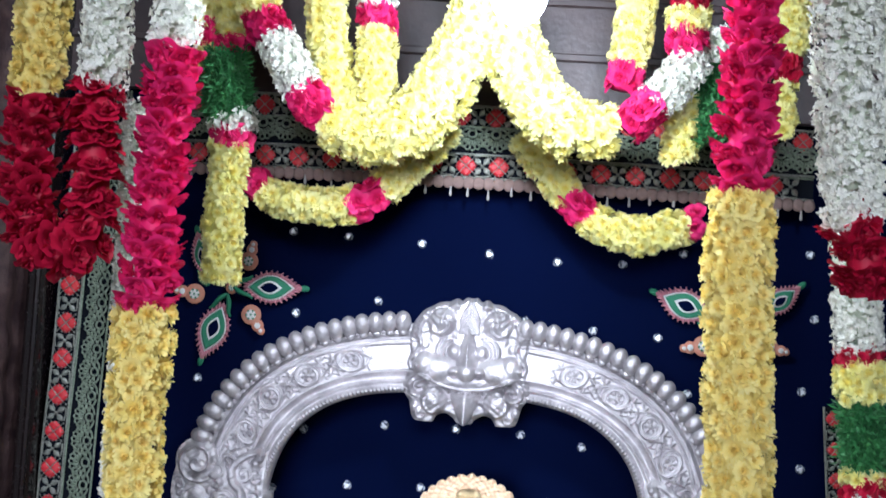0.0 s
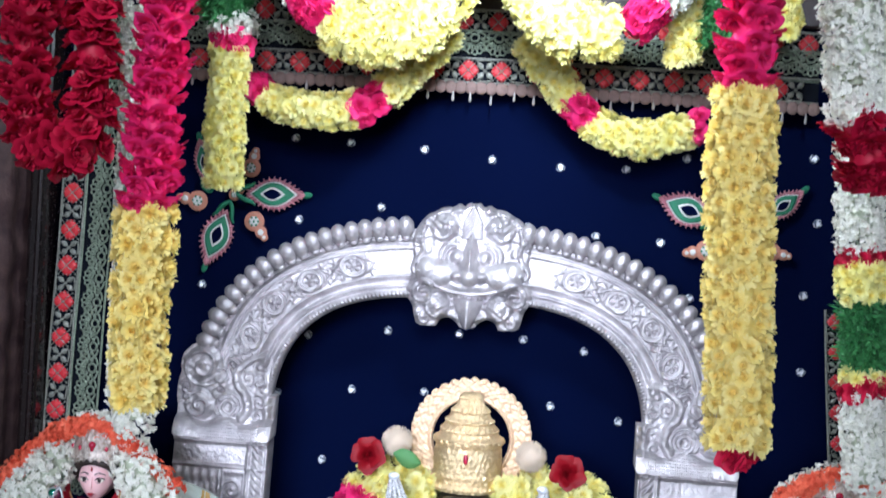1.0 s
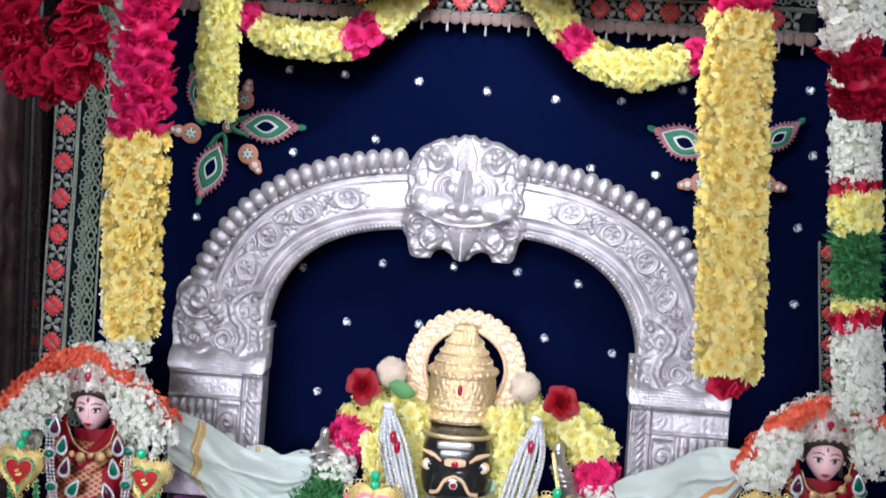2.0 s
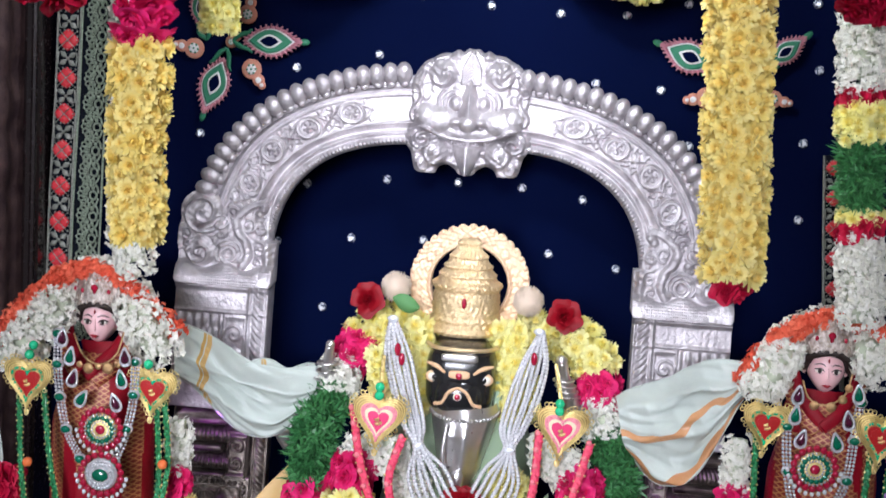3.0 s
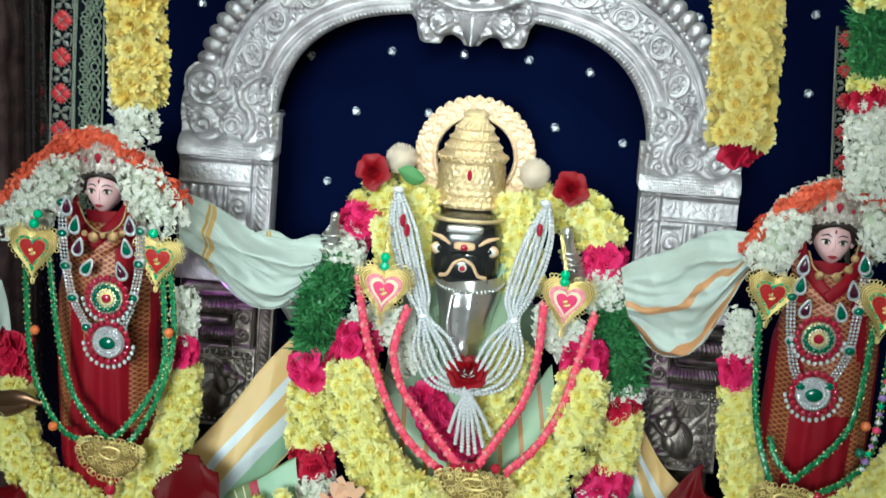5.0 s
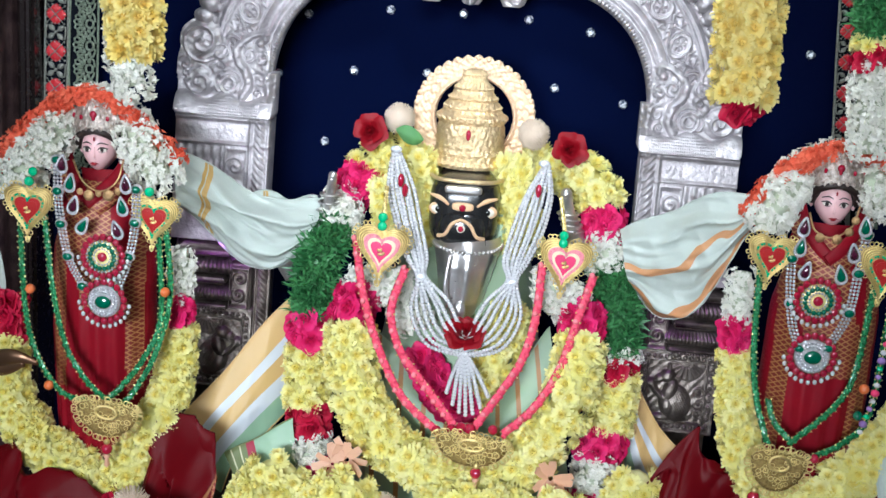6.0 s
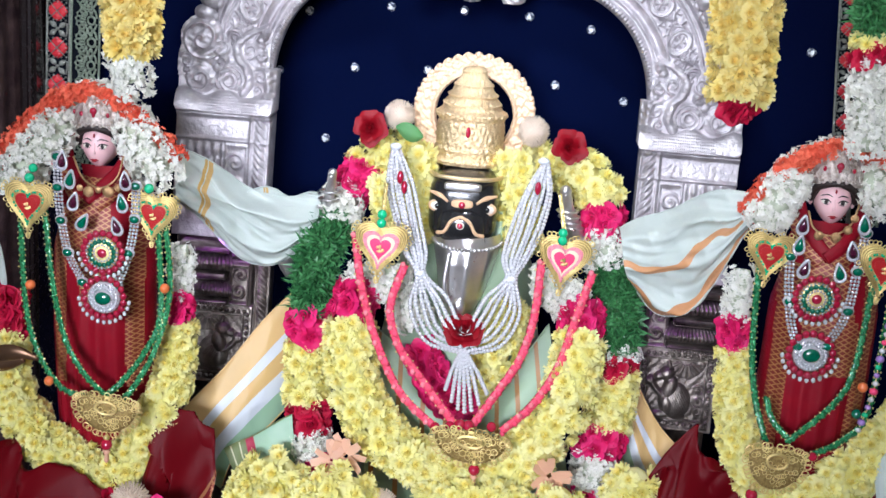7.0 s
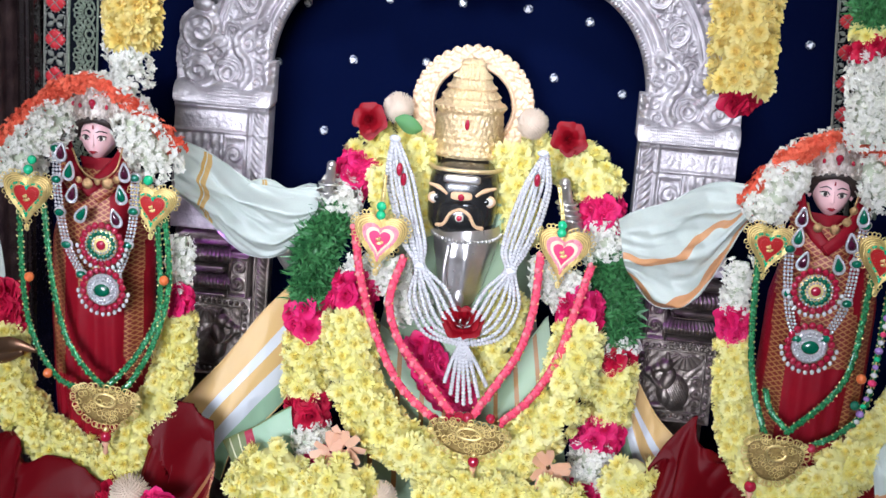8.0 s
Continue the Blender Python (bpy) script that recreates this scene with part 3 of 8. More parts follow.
for x, z in CRYSTALS:
    y = float(cloth_back((x + 0.80) / 1.75, (z - 0.56) / 1.94)[1])
    put("crystal", CRYSTAL_MESH, backdrop, pose(x, y + 0.001, z, 90) @ Matrix.Rotation(random.uniform(0, 6.3), 4, "Z") @ Matrix.Diagonal((0.0085, 0.0085, random.uniform(0.008, 0.011), 1)) @ Matrix.Rotation(random.uniform(-0.15, 0.15), 4, "X"))


# trims: motifs that lie in the xz plane, facing the front
def x_flower_mesh():
    g = Gather()
    for k in range(4):
        o = turned(leaf_line(0.0195, 0.021), 90 * k)
        o = np.c_[o[:, 0], o[:, 1]]
        g.add(disc_shape(o, 0.004, 0.6), 0)
    for k in range(2):
        a = radians(45 + 90 * k)
        d = np.array([math.cos(a), 0, math.sin(a)]) * 0.020
        g.add(tube([-d - [0, 0.0035, 0], [0, -0.0045, 0], d - [0, 0.0035, 0]], 0.0009, 5), 1)
    for k in range(16):
        a = k / 16 * math.tau
        s = 0.019 / max(abs(math.cos(a)), abs(math.sin(a))) * (0.9 if k % 2 else 0.86)
        g.add(ball((s * math.cos(a), -0.002, s * math.sin(a)), 0.0022, 6, 4), 1)
    return g.mesh("red_flower", [LACE_RED, LACE_SILVER])


def scroll_mesh():
    g = Gather()
    for sx in (-1, 1):
        for sz in (-1, 1):
            g.add(disc_shape(turned(leaf_line(0.017, 0.010, 14), 90 - sx * sz * 40 - (0 if sz > 0 else 180), (sx * 0.002, sz * 0.002)), 0.003, 0.6))
    g.add(ball((0, -0.001, 0), 0.0035, 8, 6))
    for s in (-1, 1):
        g.add(tube([(-0.012, -0.001, s * 0.017), (0, -0.002, s * 0.0185), (0.012, -0.001, s * 0.017)], 0.0017, 5))
    return g.mesh("scroll", LACE_SILVER)


def rosette_mesh():
    """One repeat of the openwork band: a ring round an open eye over a fan of looped scallops."""
    g = Gather()
    a = np.arange(13) / 12 * math.tau
    g.add(tube(np.c_[0.0062 * np.cos(a), np.full(13, -0.003), 0.011 + 0.0055 * np.sin(a)], 0.0019, 6, n=26))
    for k in range(9):
        t = radians(-100 + k * 25 - 0)
        c = (0.0165 * math.sin(t), 0.0 - 0.0150 * math.cos(t) + 0.006)
        r = 0.0042
        g.add(tube(np.c_[c[0] + r * np.cos(a), np.full(13, -0.002), c[1] + r * np.sin(a)], 0.0013, 5, n=16))
        g.add(ball((0.0205 * math.sin(t), -0.002, 0.006 - 0.0195 * math.cos(t)), 0.0019, 6, 4))
    for k in range(7):
        t = radians(-66 + k * 22)
        g.add(tube([(0.006 * math.sin(t), -0.0028, 0.006 - 0.004 * math.cos(t)), (0.0135 * math.sin(t), -0.0035, 0.006 - 0.0125 * math.cos(t))], [0.0010, 0.0023], 5, n=4))
    for sx in (-1, 1):
        g.add(tube([(sx * 0.004, -0.002, 0.019), (sx * 0.013, -0.003, 0.0165), (sx * 0.0195, -0.002, 0.010)], 0.0017, 5, n=10))
        g.add(ball((sx * 0.0105, -0.002, 0.0095), 0.0030, 7, 5))
        g.add(tube([(sx * 0.0075, -0.003, 0.005), (sx * 0.014, -0.004, 0.0), (sx * 0.013, -0.003, -0.008)], 0.0014, 5, n=10))
    return g.mesh("rosette", LACE_GREEN)


XFLOWER, SCROLL, ROSETTE = x_flower_mesh(), scroll_mesh(), rosette_mesh()


def trim(name, label, a, b, width, kinds, pitch, sag=0.0):
    """A sewn border from a to b: a dark ground strip with cord edges and motifs along it."""
    a, b = Vector(a), Vector(b)
    n = (b - a).length
    t = thing(name, label, "lace border", "shrine lace borders", at=(a + b) / 2)
    ax = (b - a).normalized()
    across = ax.cross(Vector((0, 1, 0))).normalized()

    def at(s, w, y=0.0):
        p = a + ax * s + across * w
        return p + Vector((0, y + 0.002 * math.sin(s * 19 + w * 30), -sag * 4 * (s / n) * (1 - s / n)))

    def fn(u, v):
        s, w = u * n, (v - 0.5) * width
        return (a.x + ax.x * s + across.x * w, a.y + 0.002 * np.sin(s * 19) + 0 * v,
                a.z + ax.z * s + across.z * w - sag * 4 * u * (1 - u))
    g = Gather().add(surf(fn, 60, 4)).add(surf(lambda u, v: (fn(u, v)[0], fn(u, v)[1] + 0.003, fn(u, v)[2]), 60, 4, flip=True))
    part("ground_strip", g, DARK_NET, t)
    for w in (-0.5, 0.5):
        part("edge_cord", Gather().add(tube([at(k / 12 * n, w * width, -0.002) for k in range(13)], 0.0022, 6, n=60)), LACE_SILVER if kinds[0] is XFLOWER else LACE_GREEN, t)
    turn = math.degrees(math.atan2(ax.z, ax.x))
    s, k = pitch * 0.4, 0
    while s < n - 0.01:
        me = kinds[k % len(kinds)]
        put(me.name, me, t, Matrix.Translation(at(s, 0, -0.004)) @ Matrix.Rotation(-radians(turn), 4, "Y") @ Matrix.Rotation(radians(random.uniform(-4, 4)), 4, "Y")
            @ Matrix.Scale(width / 0.042 * random.uniform(0.95, 1.03), 4))
        s += pitch / len(kinds) * random.uniform(0.96, 1.04)
        k += 1
    return t


# valance over the cloth
trim("flower_border", "dark net border with red four-petal flowers along the shrine valance", (-0.513, -0.030, 2.046), (0.571, -0.030, 2.032), 0.040, (XFLOWER, SCROLL), 0.058, -0.004)
trim("silver_border", "silver-green openwork lace band on the shrine valance", (-0.508, -0.034, 1.999), (0.572, -0.034, 1.996), 0.050, (ROSETTE,), 0.040, -0.004)
trim("flower_border", "dark net border with red four-petal flowers along the shrine valance", (-0.504, -0.038, 1.955), (0.573, -0.038, 1.955), 0.040, (XFLOWER, SCROLL), 0.058, -0.004)
trim("flower_border", "vertical net border with red four-petal flowers beside the cloth", (-0.686, -0.030, 2.055), (-0.712, -0.030, 1.176), 0.040, (XFLOWER, SCROLL), 0.064)
trim("silver_border", "vertical silver-green openwork lace band beside the cloth", (-0.638, -0.030, 2.058), (-0.663, -0.030, 1.180), 0.050, (ROSETTE,), 0.040)
trim("flower_border", "vertical net border with red four-petal flowers beside the cloth", (0.610, -0.100, 1.599), (0.647, -0.100, 1.211), 0.030, (XFLOWER, SCROLL), 0.05)
trim("silver_border", "vertical silver-green openwork lace band beside the cloth", (0.615, -0.060, 2.115), (0.698, -0.060, 1.204), 0.046, (ROSETTE,), 0.040)

fringe = thing("fringe", "brown scalloped fringe with small pale tassels under the valance", "fringe", at=(0.05, -0.04, 1.9))
fa, fb = Vector((-0.501, -0.042, 1.926)), Vector((0.574, -0.042, 1.925))
count = 62
for k in range(count):
    p = fa + (fb - fa) * (k + 0.5) / count + Vector((0, 0, 0.016 * (k / count) * (1 - k / count)))
    g = Gather().add(disc_shape(np.c_[circle_line(0.0105, 12)[:, 0] + p.x, circle_line(0.011, 12)[:, 1] + p.z], 0.004, 0.5))
    g.v[0][:, 1] += p.y
    part("scallop", g, FRINGE, fringe)
    if k % 2 == 0:
        d, w = random.uniform(0.009, 0.024), random.uniform(-0.006, 0.006)
        prof = [(0.0008, -d - 0.009), (0.0026, -d - 0.007), (0.0022, -d), (0.0014, -d + 0.004), (0.0021, -d + 0.006), (0.0006, -d + 0.008)]
        g = Gather().add(lathe([(r, z + p.z) for r, z in prof], 9, (p.x + w, p.y - 0.002))).add(tube([(p.x, p.y, p.z), (p.x + w, p.y - 0.002, p.z - d + 0.007)], 0.0006, 4, n=3))
        part("tassel", g, TASSEL, fringe)


# embroidered motifs on the cloth
def motif_leaf(parent, x, z, length, width, deg):
    base = Matrix.Translation((x, -0.001, z)) @ Matrix.Rotation(-radians(deg), 4, "Y")
    L = leaf_line(length, width)
    c = np.array([length * 0.46, 0])

    def scaled(s):
        return c + (L - c) * s
    def layer(o, d0, d1):
        s = disc_shape(o, d1 - d0, 0.3)
        s[0][:, 1] -= d0
        return s
    leaf = part("leaf", Gather().add(layer(scaled(0.92), 0.0, 0.002), 0, base).add(layer(scaled(0.76), 0.002, 0.0035), 1, base)
                .add(layer(scaled(0.69), 0.0035, 0.0045), 2, base).add(layer(scaled(0.40), 0.0045, 0.0055), 1, base).add(layer(scaled(0.30), 0.0055, 0.006), 3, base),
                [THREAD_PINK, THREAD_WHITE, THREAD_GREEN, NAVY], parent)
    g = Gather()
    for k in range(40):
        q = L[int(k / 40 * len(L)) % len(L)]
        d = (q - c) / (np.linalg.norm(q - c) + 1e-9)
        if q[0] > length * 0.06:
            p0, p1 = c + (q - c) * 0.80, c + (q - c) * 1.03
            g.add(tube([(p0[0], -0.003, p0[1]), ((p0[0] + p1[0]) / 2, -0.005, (p0[1] + p1[1]) / 2), (p1[0], -0.002, p1[1])], 0.0016, 5, n=4), 0, base)
    tip = ball((length * 1.02, -0.002, 0), 0.007, 10, 6, (1.5, 0.4, 0.8))
    for s in (-1, 1):
        g.add(tube([(-0.012, -0.003, 0), (0.0, -0.006, s * 0.009), (length * 0.14, -0.006, s * width * 0.26), (length * 0.2, -0.003, s * width * 0.36)], [0.003, 0.0045, 0.004, 0.002], 6, n=14), 1, base)
    part("stitched_edge", g.add(tip, 1, base), [THREAD_PINK, THREAD_GREEN], leaf)


def motif_gourd(parent, x, z, size, deg):
    base = Matrix.Translation((x, -0.001, z)) @ Matrix.Rotation(-radians(deg), 4, "Y")
    g = Gather()
    for cx, r in ((0, 0.6), (0.75, 0.36), (1.1, 0.24)):
        o = circle_line(r * size, 16) + [cx * size, 0]
        g.add(disc_shape(o, 0.004, 0.4), 0, base)
        o = circle_line(r * size * 0.50, 14) + [cx * size, 0]
        s = disc_shape(o, 0.003, 0.4)
        s[0][:, 1] -= 0.003
        g.add(s, 1, base)
    for k in range(7):
        a = k / 6 * math.tau
        r = 0.26 * size if k < 6 else 0
        g.add(ball((r * math.cos(a), -0.006, r * math.sin(a)), size * 0.075, 6, 4), 2, base)
    part("gourd", g, [THREAD_CORAL, THREAD_WHITE, THREAD_GREEN], parent)


motif = thing("embroidered_motif", "green and pink embroidered leaf motif sewn on blue cloth", "embroidered motif", "cloth motifs", at=(-0.430, 0.000, 1.709))
motif_leaf(motif, *(-0.400, 1.725), 0.112, 0.056, 2)
motif_leaf(motif, *(-0.426, 1.699), 0.112, 0.056, 252)
motif_leaf(motif, *(-0.462, 1.735), 0.085, 0.034, 105)
motif_gourd(motif, *(-0.481, 1.707), 0.030, 172)
motif_gourd(motif, *(-0.388, 1.771), 0.028, 78)
motif_gourd(motif, *(-0.377, 1.677), 0.030, -55)
motif_gourd(motif, *(-0.415, 1.722), 0.018, 40)
motif = thing("embroidered_motif", "green and pink embroidered leaf motif behind a garland", "embroidered motif", "cloth motifs", at=(0.460, 0.000, 1.727))
motif_leaf(motif, *(0.426, 1.727), 0.108, 0.056, 160)
motif_leaf(motif, *(0.505, 1.738), 0.082, 0.040, 40)
motif_leaf(motif, *(0.465, 1.718), 0.105, 0.050, -92)
motif_gourd(motif, *(0.411, 1.678), 0.030, 190)
motif_gourd(motif, *(0.522, 1.683), 0.026, -10)

# dark side post and brocade-wrapped column
g = Gather().add(block((-0.745, -0.03, 1.53), (0.030, 0.09, 1.96), 0.008))
g.add(tube([(-0.737, -0.078, 0.56), (-0.737, -0.078, 2.5)], 0.006, 8, n=4))
solid("side_post", g, DARK_WOOD, "dark polished wooden post beside the cloth", "post", smooth=False)


def column_fn(u, v):
    a = u * math.tau
    z = 0.55 + v * 1.95
    r = 0.155 + 0.006 * np.sin(a * 14) + 0.004 * np.sin(z * 60) * (np.sin(z * 9) > 0.2)
    return -0.925 + r * np.cos(a), -0.06 + r * np.sin(a), z


solid("column", Gather().add(surf(column_fn, 84, 120, True)), BROWN_CLOTH, "brown brocade-wrapped column beside the shrine cloth", "column")
g = Gather().add(block((1.0, -0.03, 1.53), (0.12, 0.12, 1.96), 0.012))
solid("side_post", g, DARK_WOOD, "dark polished wooden post beside the cloth", "post", smooth=False)

# ---- hanging lamp ----
lamp = thing("lamp", "bare bright white bulb hanging before the garlands", "lamp", at=(0.077, -0.600, 2.122))
bx, by, bz = (0.077, -0.600, 2.122)
part("bulb", Gather().add(ball((bx, by, bz), 0.036, 28, 18, (1, 1, 1.1))), BULB, lamp)
part("socket", Gather().add(lathe([(0.001, bz + 0.046), (0.016, bz + 0.046), (0.017, bz + 0.08), (0.008, bz + 0.09), (0.001, bz + 0.092)], 14, (bx, by))), ENAMEL, lamp)
part("flex", Gather().add(tube([(bx, by, bz + 0.088), (bx, by, 2.5)], 0.003, 6, n=4)), HAIR, lamp)


# ---- the silver arch ----
CX = 0.006


def lean(z):
    return -0.135 - 0.11 * (1.35 - z)


def arch_point(th, s):
    """th: 0 at the left foot, pi at the right; s: 0 inner edge, 1 outer edge."""
    a, b = 0.311 + (0.442 - 0.311) * s, 0.262 + (0.336 - 0.262) * s
    n, z0 = 3.0 - 0.55 * s, 1.31 + 0.05 * s
    c, d = np.cos(th), np.sin(th)
    k = (np.abs(c) ** n + np.abs(d) ** n) ** (-1 / n)
    return CX - a * c * k, z0 + b * d * k


def ridge(d, w):
    return np.exp(-(d / w) ** 2)


def spiral(x, z, cx, cz, r, turns=1.6, w=0.12, sense=1):
    """A raised scroll of radius r about (cx, cz)."""
    dx, dz = (x - cx) / r, (z - cz) / r
    rr = np.sqrt(dx * dx + dz * dz) + 1e-9
    an = np.arctan2(dz, dx) * sense / math.tau
    ph = (rr * turns - an) % 1.0
    line = ridge(np.minimum(ph, 1 - ph) / turns, w * 0.9)
    return np.where(rr < 1.08, line * np.clip((1.12 - rr) * 8, 0, 1) + 0.5 * ridge(rr, 0.22), 0)


def arch_relief(u, s):
    L = 1.12
    x = u * L
    h = 0.010 * np.sin(np.pi * np.clip(s, 0, 1)) ** 0.5
    h = h + 0.006 * ridge(s - 0.05, 0.035) * (0.75 + 0.25 * np.cos(x * 900))
    h = h - 0.004 * ridge(s - 0.13, 0.03) + 0.004 * ridge(s - 0.17, 0.02)
    h = h - 0.006 * ridge(s - 0.23, 0.045)
    h = h + 0.005 * ridge(s - 0.31, 0.018) + 0.005 * ridge(s - 0.72, 0.018)
    band = np.clip((s - 0.33) * 20, 0, 1) * np.clip((0.70 - s) * 20, 0, 1)
    v = (s - 0.515) * 0.118
    pitch = 0.0688
    xa = np.abs(x - L / 2) - 0.172
    k = np.maximum(np.round(xa / pitch), 0)
    lx = xa - k * pitch
    flip = np.where(k % 2 < 1, 1, -1)
    rr = np.sqrt(lx ** 2 + (v - 0.0015 * flip) ** 2)
    an = np.arctan2(v, lx)
    med = ridge(rr - 0.0185, 0.0021) + 0.75 * ridge(rr - 0.0140, 0.0017) + 0.8 * ridge(rr - 0.0075, 0.0026) * (0.45 + 0.55 * np.sin(an * 5 + k)) + 0.9 * ridge(rr, 0.0042)
    vine = ridge(v - 0.0185 * flip * np.cos(lx / pitch * math.pi) * 1.0, 0.0022) + 0.8 * ridge(v + 0.012 * flip * np.sin(np.abs(lx) / pitch * math.pi * 2.4), 0.0022)
    leafy = 0.6 * ridge(np.abs(lx) - 0.0285 - 0.004 * np.sin(v * 420), 0.0022) + 0.5 * ridge(np.abs(lx) - 0.0235, 0.0016) * (np.abs(v) > 0.009)
    plain = np.clip((xa + 0.036) * 60, 0.0, 1)
    h = h + band * plain * np.where(rr < 0.0205, 0.0085 * med + 0.0025, 0.0070 * np.maximum(vine, leafy))
    h = h + 0.004 * ridge(s - 0.79, 0.02) - 0.004 * ridge(s - 0.85, 0.02)
    return h


arch = thing("silver_arch", "tall beaten silver arch with a lion mask, standing behind the statues", "arch", at=(CX, -0.15, 0.55))
nth, ns = 880, 84
uu, ss = np.meshgrid(np.linspace(0, 1, nth), np.linspace(0, 1, ns), indexing="ij")
ths = np.pi * uu
px, pz = arch_point(ths, ss * 0.93)
h = arch_relief(uu, ss)
v = np.stack([px, lean(pz) + 0.012 - h, pz], -1)
backrow = lambda k: np.stack([px[:, k], lean(pz[:, k]) + 0.03, pz[:, k]], -1)[:, None]
v = np.concatenate([backrow(0), v, backrow(-1)], 1)
part("arch_band", Gather().add((v.reshape(-1, 3), grid_faces(nth, ns + 2))), SILVER, arch)
g = Gather()
g.add(ball((0, 0, 0), 0.0165, 14, 10, (0.86, 0.95, 1.12)))
g.add(ball((0, -0.002, -0.017), 0.008, 10, 6, (1.0, 0.8, 0.7)))
BEAD = g.mesh("bead", SILVER)
nb = 46
dense = np.linspace(0.10 * np.pi, 0.90 * np.pi, 900)
bx_, bz_ = arch_point(dense, 0.955)
run = np.r_[0, np.cumsum(np.hypot(np.diff(bx_), np.diff(bz_)))]
for k in range(nb):
    s = run[-1] * (k + 0.5) / nb
    x, z = np.interp(s, run, bx_), np.interp(s, run, bz_)
    if abs(x - CX) < 0.085:
        continue
    x2, z2 = np.interp(s + 0.001, run, bx_), np.interp(s + 0.001, run, bz_)
    put("bead", BEAD, arch, Matrix.Translation((x, lean(z) - 0.002, z)) @ Matrix.Rotation(-math.atan2(z2 - z, x2 - x), 4, "Y"))


# the lion mask at the crown of the arch
MASK_HALF = [(0.0, 0.111), (0.010, 0.112), (0.017, 0.106), (0.026, 0.110), (0.036, 0.104), (0.052, 0.102), (0.066, 0.094), (0.078, 0.088), (0.090, 0.074), (0.098, 0.056), (0.102, 0.036), (0.099, 0.018), (0.104, 0.0), (0.102, -0.02),
             (0.106, -0.034), (0.102, -0.052), (0.094, -0.064), (0.090, -0.080), (0.085, -0.093), (0.070, -0.098), (0.053, -0.097), (0.046, -0.086), (0.034, -0.081), (0.025, -0.084), (0.017, -0.090), (0.010, -0.099), (0.0, -0.103)]
half, _ = spline([(x, 0, z) for x, z in MASK_HALF], 140)
MASK_LINE = np.vstack([half[:, [0, 2]], (half[::-1][1:-1])[:, [0, 2]] * [-1, 1]])


def inside_line(x, z, line):
    hit = np.zeros(x.shape, bool)
    for (x0, z0), (x1, z1) in zip(line, np.roll(line, -1, 0)):
        if z0 != z1:
            hit ^= ((z0 > z) != (z1 > z)) & (x < (x1 - x0) * (z - z0) / (z1 - z0) + x0)
    return hit


def rim_distance(x, z, line):
    d = np.full(x.shape, 1.0)
    for q in line:
        d = np.minimum(d, np.hypot(x - q[0], z - q[1]))
    return d


def cord(x, z, pts, w, k):
    """A raised rounded cord along pts of (x, z)."""
    line, _ = spline([(a, 0, b) for a, b in pts], 40)
    d = np.full(x.shape, 1.0)
    for q in line:
        d = np.minimum(d, np.hypot(x - q[0], z - q[2]))
    return k * np.sqrt(np.clip(1 - (d / w) ** 2, 0, 1))


